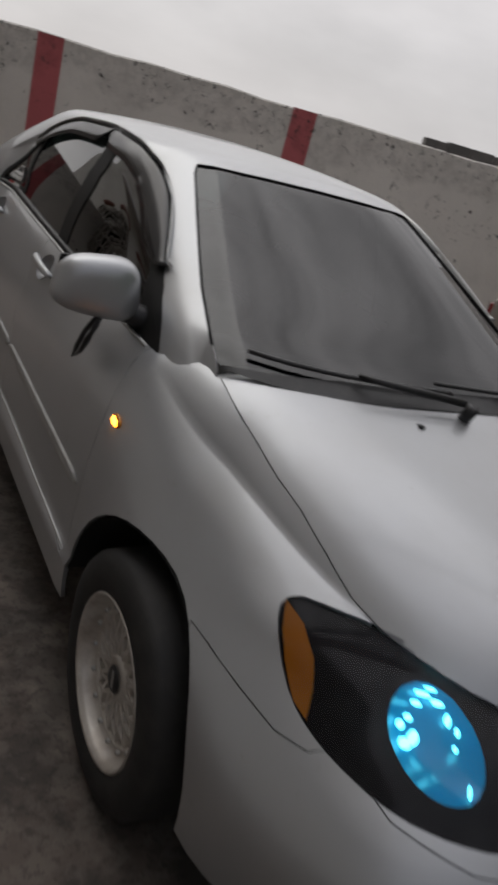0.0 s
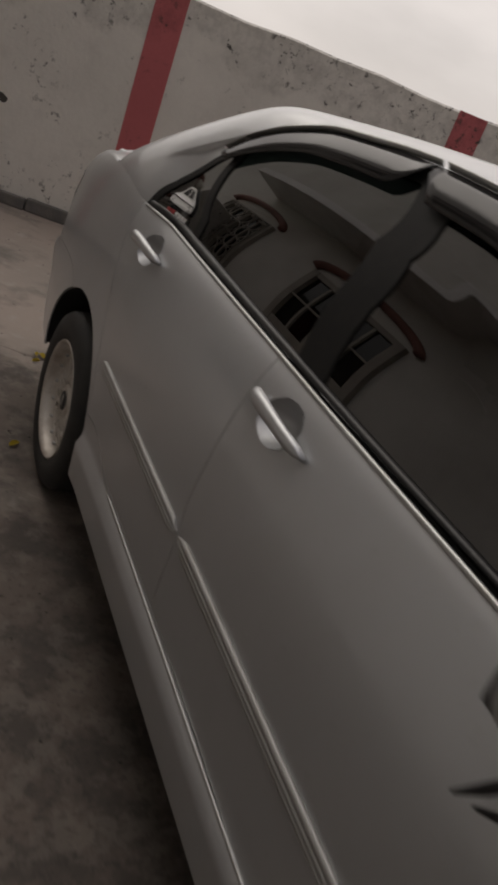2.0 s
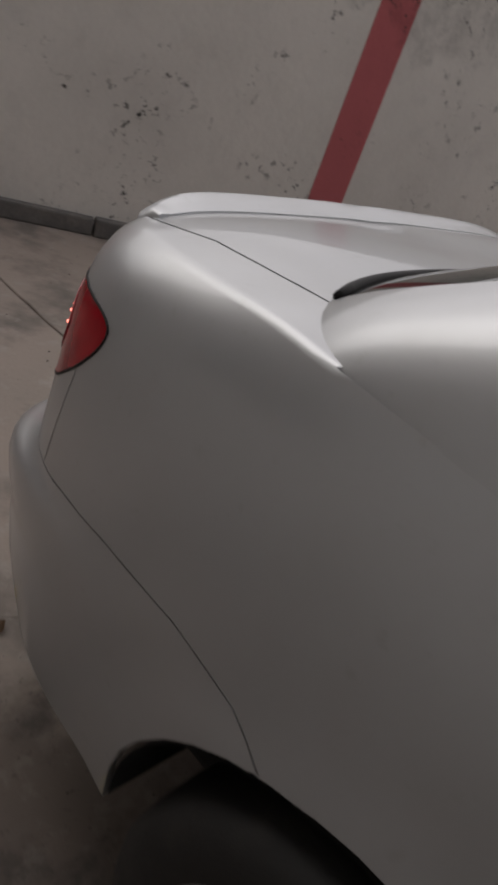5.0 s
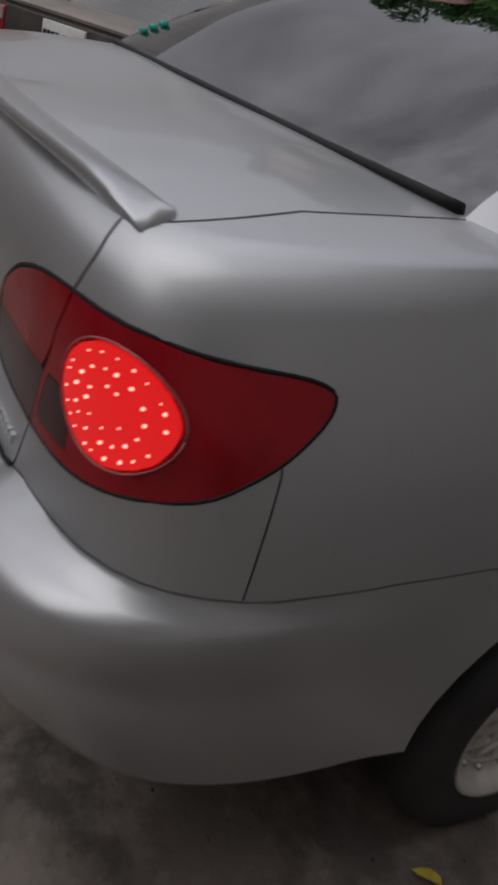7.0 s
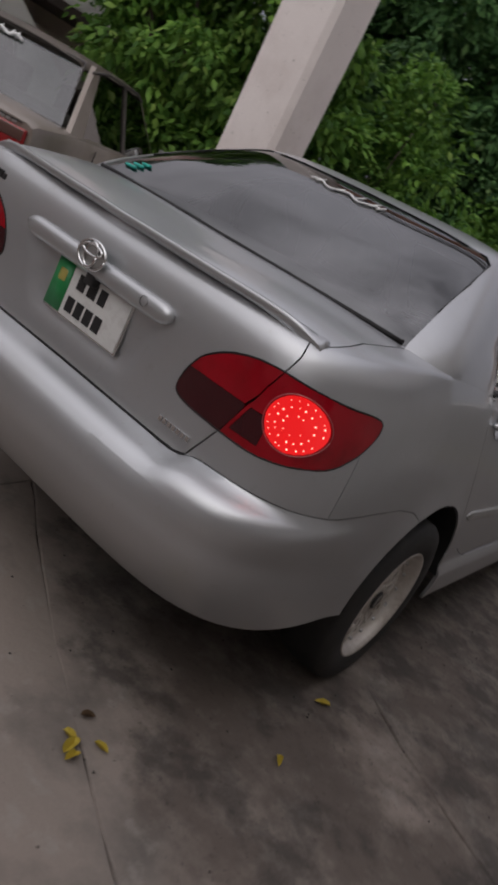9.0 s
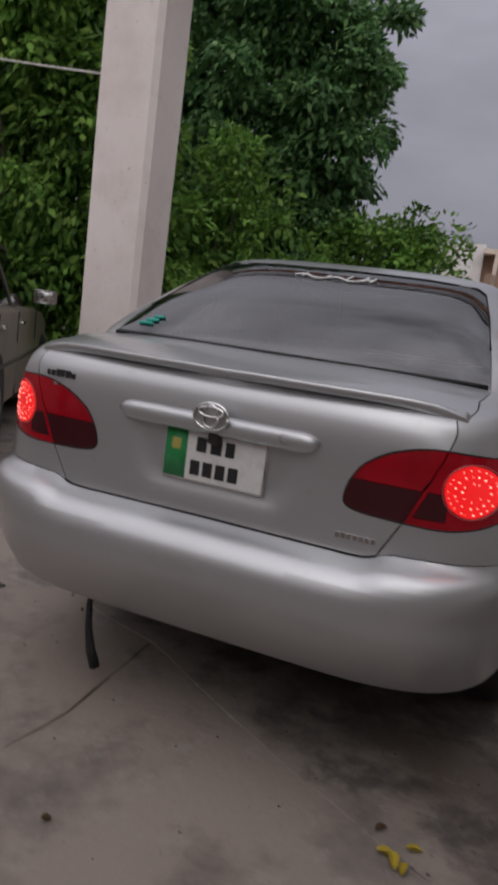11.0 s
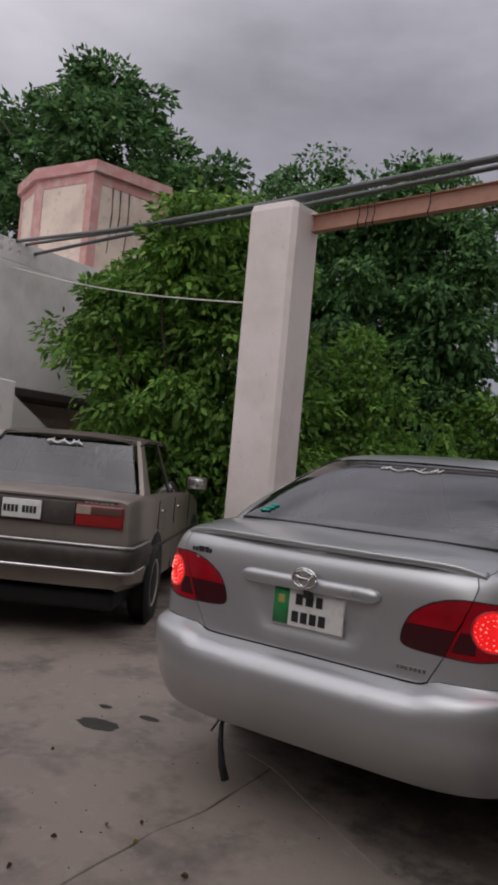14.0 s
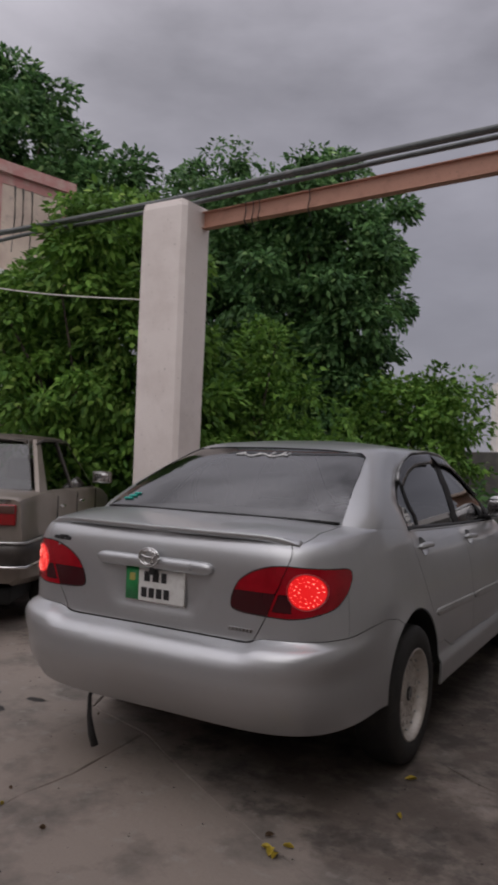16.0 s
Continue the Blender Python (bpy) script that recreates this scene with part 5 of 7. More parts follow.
# door mirrors
for s in (1, -1):
    bm = bmesh.new()
    bmesh.ops.create_uvsphere(bm, u_segments=32, v_segments=20, radius=1)
    for v in bm.verts:
        c = v.co.copy()
        e = 0.60
        c = Vector([math.copysign(abs(a) ** e, a) for a in c])
        depth = 0.062 if c.y > 0 else 0.028
        v.co = Vector((c.x * 0.114 * (1 - 0.10 * c.z), c.y * depth, c.z * (0.080 - 0.010 * c.x)))
    m = pose(s * 0.816, 0.745, 1.085, 0, 0, -s * 6)
    bmesh.ops.transform(bm, matrix=Matrix.Diagonal((s, 1, 1, 1)), verts=bm.verts[:])
    if s < 0:
        bmesh.ops.reverse_faces(bm, faces=bm.faces[:])
    mirror = part("door_mirror", bm, PAINT, car, "silver door mirror housing", matrix=m)
    bm = box_bm(-0.095, 0.095, -0.036, -0.026, -0.052, 0.052, 0.01)
    part("mirror_glass", bm, CHROME, mirror, "mirror glass")
    bm = tube_bm([(s * -0.17, 0.03, -0.075), (s * -0.11, 0.01, -0.06), (s * -0.05, 0, -0.045)], [0.04, 0.034, 0.028], 12)
    part("mirror_arm", bm, PLASTIC, mirror)
    part("housing_seam", box_bm(-0.1, 0.1, -0.026, -0.020, -0.062, 0.06, 0.012), PLASTIC, mirror)

# a black tube thickens the shade in the seam under the boot lid
seam_line = [Vector(body(q, z)) for q, z in R(*boot_edge)]
part("boot_seam_shade", tube_bm([Vector((-p.x, p.y, p.z)) for p in seam_line[:0:-1]] + seam_line, 0.0042, 6), BLACKOUT, car, "black rubber gasket under the boot lid")

# spoiler, garnish, badges and plate on the boot lid
rows = []
for k in range(61):
    f = k / 60
    x = -0.618 + 1.236 * f
    g = abs(x / 0.618)
    yb = -2.137 + 0.036 * g ** 2 + 0.026 * g ** 6
    yf = -2.073 + 0.030 * g ** 2 + 0.012 * g ** 6
    deck = cap(*cap_s(min(abs(x), 0.60), yf))[2]
    top = max(deck, 1.044) + 0.014 - 0.020 * g ** 14
    thin = 1 - 0.35 * g ** 16
    rows.append([(x, y, z) for y, z in ((yf + 0.002, deck - 0.012), (yf, deck + 0.003), (yf - 0.02, deck + 0.0065), (yb + 0.012, top), (yb + 0.003, top - 0.001), (yb, top - 0.006 * thin), (yb + 0.002, top - 0.014 * thin), (yb + 0.012, top - 0.022 * thin - 0.022 * g ** 8), (yb + 0.04, top - 0.030 * thin - 0.022 * g ** 8))])
# its ends are rounded off
for end, way in ((rows[0], -1), (rows[-1], 1)):
    my, mz = sum(p[1] for p in end) / len(end), min(p[2] for p in end) + 0.010
    extra = [[(p[0] + way * d, my + (p[1] - my) * k, mz + (p[2] - mz) * k) for p in end] for d, k in ((0.006, 0.90), (0.011, 0.70), (0.014, 0.40), (0.015, 0.10))]
    rows = extra[::-1] + rows if way < 0 else rows + extra
bm = sweep_bm(rows)
for e in bm.edges:
    e.smooth = e.calc_face_angle(0) < radians(50)
part("spoiler", bm, PAINT, boot_lid, "slim silver lip spoiler")


def boot_face(x, z, out=0.0):
    p, n = normal_at(body, q_end(abs(x), z), z)
    return Vector((x, p.y - out, z))


rows = []
for k in range(41):
    f = k / 40
    x = -0.292 + 0.584 * f
    e = (0.25 + 0.75 * min(1, min(f, 1 - f) * 16) ** 0.5)
    c = boot_face(x, 0.922)
    rows.append([(x, c.y - out * (0.4 + 0.6 * e), 0.919 + h * e) for h, out in ((-0.028, -0.006), (-0.028, 0.012), (-0.017, 0.022), (0.010, 0.024), (0.023, 0.014), (0.026, -0.006))])
garnish = part("boot_garnish", sweep_bm(rows), PAINT, boot_lid, "silver garnish bar over the number plate")
bm = bmesh.new()
bmesh.ops.create_uvsphere(bm, u_segments=28, v_segments=14, radius=1)
for v in bm.verts:
    v.co = Vector((v.co.x * 0.050, v.co.y * 0.008, v.co.z * 0.035))
emblem = part("emblem", bm, STRIP, boot_lid, "oval chrome emblem", matrix=Matrix.Translation((0, boot_face(0, 0.94).y - 0.026, 0.942)))
for rx, rz in ((0.050, 0.035), (0.022, 0.030), (0.036, 0.013)):
    pts = [(rx * math.cos(a), -0.006 - 0.003 * (rx < 0.05), rz * math.sin(a) + (0.012 if rz < 0.02 else 0)) for a in (k * 2 * math.pi / 28 for k in range(29))]
    part("emblem_ring", tube_bm(pts, 0.004, 6), CHROME, emblem)
bm = lathe_bm([(0, 0.0), (0.004, 0.011), (-0.004, 0.013)], 16)
part("boot_lock", bm, PLASTIC, boot_lid, matrix=Matrix.Translation((0.205, boot_face(0.2, 0.92).y - 0.022, 0.92)) @ pose(0, 0, 0, 0, 0, 90))
bm = box_bm(-0.016, 0.016, -0.03, 0.0, -0.022, 0.022, 0.006)
part("reversing_camera", bm, PLASTIC, boot_lid, matrix=Matrix.Translation((0.005, boot_face(0, 0.89).y - 0.006, 0.888)))
PLATE = material("plate_white", (0.72, 0.72, 0.70), 0.35, 0, [(30, 0.5, 0.75, (0.45, 0.43, 0.40), 0.5)])
PLATE_GREEN = material("plate_green", (0.02, 0.25, 0.07), 0.4, 0, [(30, 0.45, 0.7, (0.06, 0.33, 0.12), 0.7)])
INK = material("black_ink", (0.015, 0.015, 0.016), 0.5)
GOLD = material("faded_gold", (0.45, 0.38, 0.10), 0.5)
py = boot_face(0.0, 0.82).y - 0.006
plate = part("number_plate", box_bm(-0.148, 0.148, py - 0.006, py, 0.752, 0.893, 0.002), PLATE, boot_lid, "white number plate with a green edge")
part("plate_band", box_bm(-0.147, -0.082, py - 0.0085, py - 0.004, 0.754, 0.891), PLATE_GREEN, plate, "green band")
part("plate_crest", box_bm(-0.128, -0.100, py - 0.0095, py - 0.006, 0.83, 0.862, 0.004), GOLD, plate)
part("plate_frame", box_bm(-0.153, 0.153, py - 0.003, py + 0.004, 0.747, 0.898, 0.002), CHROME, plate)
for z0, z1, cells in ((0.828, 0.878, ((-0.055, -0.022), (-0.012, 0.024), (0.032, 0.062))), (0.762, 0.812, ((-0.068, -0.036), (-0.030, 0.002), (0.008, 0.040), (0.046, 0.078)))):
    for a, b in cells:
        bm = box_bm(a + 0.002, b - 0.002, py - 0.0085, py - 0.005, z0 + 0.006, z1 - 0.004)
        part("plate_mark", bm, INK, plate, smooth=False)
for x0, x1 in ((-0.565, -0.555), (-0.548, -0.535), (-0.528, -0.500), (-0.494, -0.478), (-0.474, -0.460)):
    c = boot_face((x0 + x1) / 2, 0.975)
    part("badge_mark", box_bm(x0, x1, c.y - 0.004, c.y + 0.002, 0.966, 0.988 if x0 > -0.53 and x0 < -0.49 else 0.982, 0.001), INK, boot_lid, smooth=False)
for k in range(7):
    x = 0.362 + k * 0.0155
    c = boot_face(x, 0.70)
    part("badge_mark", box_bm(x, x + 0.0115, c.y - 0.004, c.y + 0.002, 0.694, 0.708, 0.001), CHROME, boot_lid, smooth=False)

# wipers and washer jets
for x0, x1, y0 in ((0.42, -0.14, 1.215), (-0.10, -0.62, 1.215)):
    def glass_at(x, z, out):
        q = find(lambda q: house(q, z)[0], 2.0, 3.0, abs(x), False)
        p, n = normal_at(house, q, z)
        return Vector((math.copysign(p.x, x) if x else 0, p.y, p.z)) + Vector((math.copysign(n.x, x), n.y, n.z)) * out
    blade = [glass_at(x0 + (x1 - x0) * f + 0.12, 1.062 - 0.012 * f, 0.012) for f in np.linspace(0, 1, 14)]
    wiper = part("wiper", tube_bm(blade, 0.006, 6), PLASTIC, car, "black wiper blade")
    arm = [glass_at(x1 + 0.12, 1.03, 0.03), glass_at((x0 + x1) / 2 + 0.10, 1.045, 0.036), glass_at((x0 + x1) / 2 + 0.14, 1.057, 0.02)]
    part("wiper_arm", tube_bm(arm, [0.012, 0.008, 0.006], 8), PLASTIC, wiper)
    part("arm_hub", tube_bm([glass_at(x1 + 0.12, 1.018, 0.0), glass_at(x1 + 0.12, 1.018, 0.045)], 0.018, 10), PLASTIC, wiper)
for x in (0.16, -0.16):
    q, sc = cap_s(abs(x), 1.37)
    p = cap(q, sc)
    part("washer_jet", box_bm(-0.007, 0.007, -0.010, 0.008, -0.003, 0.006, 0.002), PLASTIC, car, matrix=Matrix.Translation((x, p[1], p[2])))

# windscreen and rear window seals, stickers
for key, low in (("windscreen", 1.03), ("backlight", 1.10)):
    half = [Vector(sunk(house, 0.001)(q, z)) for q, z in dict(HOUSE_POLYS)[key] if z > low]
    seal = [Vector((-p.x, p.y, p.z)) for p in half[:-1]] + half[::-1]
    part("windscreen_seal" if key == "windscreen" else "rear_window_seal", tube_bm(seal, 0.0042 if key == "windscreen" else 0.003, 6), BLACKOUT, car)
foot_run = []
for x in np.linspace(-0.625, 0.625, 33):
    col = lambda z: house(find(lambda q: house(q, z)[0], 0.0, 1.0, abs(x)), z)[1]
    deck = lambda y: belt_z(y - 0.03) + crown(y - 0.03) * (1 - (abs(x) / 0.78) ** 4.5)
    z = find(lambda z: z - deck(col(z)), 1.0, 1.16, 0.002)
    foot_run.append(Vector((x, col(z), z)))
part("rear_window_seal", tube_bm(foot_run, 0.008, 8), BLACKOUT, car, "black rubber seal under the rear window")
STICK = material("white_sticker", (0.75, 0.75, 0.74), 0.5)
TEAL = material("teal_sticker", (0.03, 0.42, 0.34), 0.5)
STICK_RED = material("red_sticker", (0.45, 0.05, 0.05), 0.5)


def rear_at(x, z, out=0.002):
    q = find(lambda q: house(q, z)[0], 0.0, 1.0, abs(x))
    p, n = normal_at(house, q, z)
    return Vector((x, p.y, p.z)) + Vector((math.copysign(n.x, x), n.y, n.z)) * out


def stroke(name, pts, r, mat, parent=None):
    return part(name, tube_bm([rear_at(x, z) for x, z in pts], r, 6), mat, parent or car)


banner = stroke("window_sticker", [(-0.17 + 0.30 * f, 1.378 + 0.006 * math.sin(f * 15)) for f in np.linspace(0, 1, 24)], 0.0035, STICK)
banner["label"] = "white sticker strokes on the rear window"
for x, h in ((-0.14, 0.014), (-0.05, 0.012), (0.03, 0.018), (0.09, 0.020), (0.12, 0.016)):
    stroke("sticker_stroke", [(x, 1.376), (x + 0.012, 1.376 + h)], 0.003, STICK, banner)
for k in range(3):
    stroke("corner_sticker", [(-0.555 + 0.02 * k, 1.135 + 0.012 * k), (-0.50 + 0.012 * k, 1.138 + 0.012 * k)], 0.006, TEAL)


def quarter_at(y, z, out=0.003):
    p, n = normal_at(house, find(lambda q: house(q, z)[1], 0, 3, y), z)
    return p + n * out


def patch(name, outline, mat, parent, out=0.003):
    bm = bmesh.new()
    bm.faces.new([bm.verts.new(quarter_at(y, z, out)) for y, z in outline])
    back = bmesh.ops.extrude_face_region(bm, geom=bm.faces[:])
    for v in back["geom"]:
        if isinstance(v, bmesh.types.BMVert):
            v.co.x += 0.0012
    bmesh.ops.recalc_face_normals(bm, faces=bm.faces[:])
    return part(name, bm, mat, parent, smooth=False)


decal = patch("car_decal", round_poly([(-1.07, 1.080), (-1.068, 1.105), (-1.045, 1.112), (-1.025, 1.140), (-0.985, 1.142), (-0.96, 1.118), (-0.938, 1.108), (-0.932, 1.085), (-0.95, 1.078)], 0.01, 3), STICK, car)
decal["label"] = "white decal of a small car on the quarter window"
patch("decal_window", [(-1.034, 1.113), (-1.020, 1.134), (-1.006, 1.136), (-1.004, 1.113)], INK, decal, 0.005)
patch("decal_window", [(-0.997, 1.113), (-0.997, 1.136), (-0.983, 1.134), (-0.968, 1.115)], INK, decal, 0.005)
for y in (-1.045, -0.960):
    patch("decal_wheel", [(y + 0.012 * math.cos(a), 1.084 + 0.012 * math.sin(a)) for a in (k * math.pi / 5 for k in range(10))], INK, decal, 0.005)
    patch("decal_wheel_hub", [(y + 0.006 * math.cos(a), 1.084 + 0.006 * math.sin(a)) for a in (k * math.pi / 4 for k in range(8))], STICK, decal, 0.007)
patch("decal_line", [(-1.066, 1.098), (-1.066, 1.101), (-0.936, 1.101), (-0.936, 1.098)], INK, decal, 0.005)
for k in range(6):
    y = -1.055 + k * 0.021
    patch("decal_mark", [(y, 1.052), (y, 1.064), (y + 0.015, 1.064), (y + 0.015, 1.052)], STICK_RED if k < 2 else STICK, decal)

# the strap tied to the mirror, and one hanging under the tail
strap = [(0.795, 0.775, 1.025), (0.812, 0.765, 0.995), (0.826, 0.745, 0.955), (0.829, 0.715, 0.905), (0.829, 0.685, 0.86)]
strap2 = [(0.795, 0.775, 1.02), (0.815, 0.79, 0.985), (0.828, 0.785, 0.945), (0.83, 0.755, 0.905), (0.83, 0.715, 0.875)]
ribbon = part("mirror_ribbon", tube_bm(strap, [0.006, 0.008, 0.007, 0.008, 0.003], 6), INK, car, "black ribbon tied to the door mirror")
part("ribbon_loop", tube_bm(strap2, [0.005, 0.008, 0.009, 0.007, 0.003], 6), INK, ribbon)
part("hanging_strap", tube_bm([(-0.415, -1.98, 0.36), (-0.412, -2.02, 0.26), (-0.40, -2.03, 0.18), (-0.385, -2.03, 0.11), (-0.37, -2.02, 0.055)], [0.008, 0.010, 0.013, 0.016, 0.018], 6), PLASTIC, car, "black rubber strap hanging under the bumper")

# underside, arches, cabin
part("floor_pan", box_bm(-0.62, 0.62, -1.80, 1.70, 0.27, 0.38, 0.03), GAP, car)
part("silencer", box_bm(0.15, 0.55, -1.98, -1.60, 0.315, 0.415, 0.05, seg=3), GAP, car)
for s in (1, -1):
    for ya in (AXLE_F, AXLE_R):
        bm = bmesh.new()
        rows = []
        for x, r in ((0.85, 0.375), (0.60, 0.37), (0.52, 0.37), (0.50, 0.05)):
            ring = []
            for a in np.linspace(radians(8), radians(172), 26):
                y, z = ya + (0.012 if ya < 0 else 0) + r * math.cos(a), HUB_Z + 0.005 + r * math.sin(a)
                edge = body(q_side(y, z), z) if y > -1.5 or r < 0.3 else body(q_side(y), z)
                ring.append(bm.verts.new((s * min(x, edge[0] - 0.003), edge[1] if r > 0.3 else y, z)))
            rows.append(ring)
        for a, b in zip(rows, rows[1:]):
            for k in range(25):
                bm.faces.new((a[k], a[k + 1], b[k + 1], b[k]))
        part("arch_liner", bm, GAP, car)
SEAT = material("seat_cloth", (0.13, 0.12, 0.11), 0.9, 0, [(20, 0.4, 0.7, (0.2, 0.19, 0.17), 0.5)], bump=0.2, bump_scale=150)
for x in (-0.36, 0.36):
    seat = part("front_seat", box_bm(x - 0.25, x + 0.25, -0.30, 0.22, 0.35, 0.58, 0.06, seg=3), SEAT, car)
    part("seat_back", box_bm(x - 0.24, x + 0.24, -0.42, -0.28, 0.52, 1.10, 0.06, seg=3), SEAT, seat)
    part("headrest", box_bm(x - 0.12, x + 0.12, -0.44, -0.34, 1.12, 1.28, 0.04, seg=3), SEAT, seat)
part("rear_seat", box_bm(-0.62, 0.62, -1.02, -0.55, 0.35, 0.60, 0.07, seg=3), SEAT, car)
part("rear_seat_back", box_bm(-0.60, 0.60, -1.22, -1.04, 0.55, 1.05, 0.06, seg=3), SEAT, car)
part("parcel_shelf", box_bm(-0.62, 0.62, -1.80, -1.18, 0.99, 1.03, 0.01), CABIN, car)
part("dashboard", box_bm(-0.64, 0.64, 0.62, 1.28, 0.72, 0.97, 0.06, seg=3), CABIN, car)
part("brake_lamp_box", box_bm(-0.11, 0.11, -1.70, -1.62, 1.03, 1.07, 0.012), CABIN, car)
wheel_pts = [(0.36 + 0.18 * math.cos(a), 0.47 + 0.07 * math.sin(a), 0.93 + 0.165 * math.sin(a)) for a in (k * 2 * math.pi / 28 for k in range(29))]
part("steering_wheel", tube_bm(wheel_pts, 0.014, 8), PLASTIC, car)
part("headliner", box_bm(-0.42, 0.42, -0.9, 0.12, 1.40, 1.425, 0.01), CABIN, car)


# ---- wheels: mesh alloys
TYRE = [(-0.095, 0.20), (-0.098, 0.235), (-0.096, 0.27), (-0.086, 0.296), (-0.07, 0.307), (-0.03, 0.31), (0.03, 0.31), (0.07, 0.307), (0.086, 0.296), (0.096, 0.27), (0.098, 0.24), (0.094, 0.215), (0.088, 0.203), (0.078, 0.196)]
RIM = [(-0.09, 0.19), (0.055, 0.188), (0.080, 0.197), (0.090, 0.207), (0.094, 0.204), (0.091, 0.198), (0.076, 0.192), (0.058, 0.187), (0.048, 0.178), (0.046, 0.168), (0.053, 0.164), (0.055, 0.159), (0.050, 0.154), (0.030, 0.152), (-0.02, 0.150)]
HUB = [(0.0, 0.062), (0.052, 0.060), (0.060, 0.050), (0.062, 0.034), (0.058, 0.030), (0.060, 0.026), (0.066, 0.022), (0.067, 0.0)]
FAR = [(-0.03, 0.152), (-0.03, 0.0)]


def spoke_bm():
    bm = bmesh.new()
    a0, a1, r0, r1 = radians(-14), radians(14), 0.052, 0.158
    rows = []
    for k in range(6):
        f = k / 5
        a, r = a0 + (a1 - a0) * f, r0 + (r1 - r0) * f
        c = Vector((0.052 + 0.006 * math.sin(f * math.pi) - 0.004 * f, r * math.cos(a), r * math.sin(a)))
        t = Vector((0, -math.sin(a + 0.45), math.cos(a + 0.45))) * (0.0056 - 0.0012 * math.sin(f * math.pi))
        rows.append([c - t + Vector((0.003, 0, 0)), c + t + Vector((0.003, 0, 0)), c + t * 1.5 - Vector((0.014, 0, 0)), c - t * 1.5 - Vector((0.014, 0, 0))])
    bm2 = sweep_bm([[tuple(p) for p in r] for r in rows])
    return bm2


def make_wheel(m, left):
    wheel = part("wheel", lathe_bm(RIM, 56), ALLOY, car, "silver mesh alloy wheel, stained brown", matrix=m)
    part("tyre", lathe_bm(TYRE, 64), RUBBER, wheel, "dull black tyre")
    part("hub", lathe_bm(HUB, 24), ALLOY, wheel)
    part("hub_cap", lathe_bm([(0.064, 0.034), (0.068, 0.030), (0.067, 0.0)], 24), PLASTIC, wheel, "black centre cap")
    part("cap_mark", box_bm(0.066, 0.0695, -0.006, 0.006, -0.022, 0.022, 0.001), STRIP, wheel)
    part("brake_disc", lathe_bm(FAR, 24), GAP, wheel)
    me = spoke_bm()
    first = part("spoke", me, ALLOY, wheel, smooth=False)
    back = first.data.copy()
    back.transform(Matrix.Diagonal((1, 1, -1, 1)))
    back.flip_normals()
    for k in range(16):
        for data in (first.data, back):
            if k == 0 and data is first.data:
                continue
            o = new("spoke", data)
            o.parent = wheel
            o.matrix_local = pose(0, 0, 0, k * 22.5, 0, 0)
    stud = lathe_bm([(0.050, 0.0065), (0.060, 0.0065), (0.0625, 0.0045), (0.0625, 0.0)], 8)
    first = part("rim_bolt", stud, STRIP, wheel, "small bright bolt")
    first.matrix_local = Matrix.Translation((0.0, 0.168, 0.0))
    for k in range(1, 16):
        o = new("rim_bolt", first.data)
        o.parent = wheel
        o.matrix_local = pose(0, 0, 0, k * 22.5, 0, 0) @ Matrix.Translation((0.0, 0.168, 0.0))
    return wheel


for s in (1, -1):
    for ya, turn in ((AXLE_F, 11), (AXLE_R, -20)):
        make_wheel(Matrix.Translation((s * 0.742, ya, HUB_Z)) @ pose(0, 0, 0, turn, 0, 0 if s > 0 else 180), s < 0)

# ---- the old beige saloon ----
OLD_PAINT = material("old_beige_paint", (0.255, 0.22, 0.19), 0.42, 0.45, [(2.5, 0.42, 0.7, (0.16, 0.13, 0.10), 0.6), (30, 0.58, 0.72, (0.30, 0.26, 0.21), 0.4)], 0.06, 300, coat=0.25)
OLD_DARK = material("old_dark_trim", (0.04, 0.034, 0.03), 0.5, 0, [(10, 0.45, 0.7, (0.10, 0.085, 0.07), 0.5)])
OLD_GLASS = glass("old_glass", (0.42, 0.47, 0.46), ior=2.0)
OLD_RED = material("old_red_lens", (0.28, 0.01, 0.012), 0.25, 0, [(12, 0.45, 0.7, (0.18, 0.01, 0.01), 0.6)], coat=0.3)
OLD_SMOKE = material("old_smoke_lens", (0.10, 0.05, 0.04), 0.3)
old = new("old_car")
old.matrix_world = pose(-2.864, -1.222, 0, 0, 0, 31.77) @ Matrix.Diagonal((0.988, 1.0, 1.09, 1))
tagged(old, "old boxy beige four-door saloon, dusty, parked on concrete", "car")


def loft(stations, name, mat, label="", close=True):
    """Skins cross-sections of (y, half width at sill, half width at belt, low z, top z, crown) into one shell."""
    bm = bmesh.new()
    rows = []
    for y, ws, wb, z0, z1, crown in stations:
        half = [(ws * 0.90, z0), (ws * 0.985, z0 + 0.05), (ws, z0 + 0.15), (ws * 1.0, z0 + (z1 - z0) * 0.62), (wb * 1.005, z0 + (z1 - z0) * 0.68), (wb, z1 - 0.045), (wb - 0.016, z1 - 0.012), (wb - 0.055, z1 + crown * 0.25), (wb * 0.5, z1 + crown * 0.85), (0, z1 + crown)]
        pts = [(x, y, z) for x, z in half] + [(-x, y, z) for x, z in half[-2::-1]]
        rows.append([bm.verts.new(p) for p in pts])
    for a, b in zip(rows, rows[1:]):
        for k in range(len(a) - 1):
            bm.faces.new((a[k], b[k], b[k + 1], a[k + 1]))
    bm.faces.new(rows[0])
    bm.faces.new(rows[-1][::-1])
    bmesh.ops.recalc_face_normals(bm, faces=bm.faces[:])
    for e in bm.edges:
        e.smooth = e.calc_face_angle(0) < radians(32)
    return part(name, bm, mat, old, label)


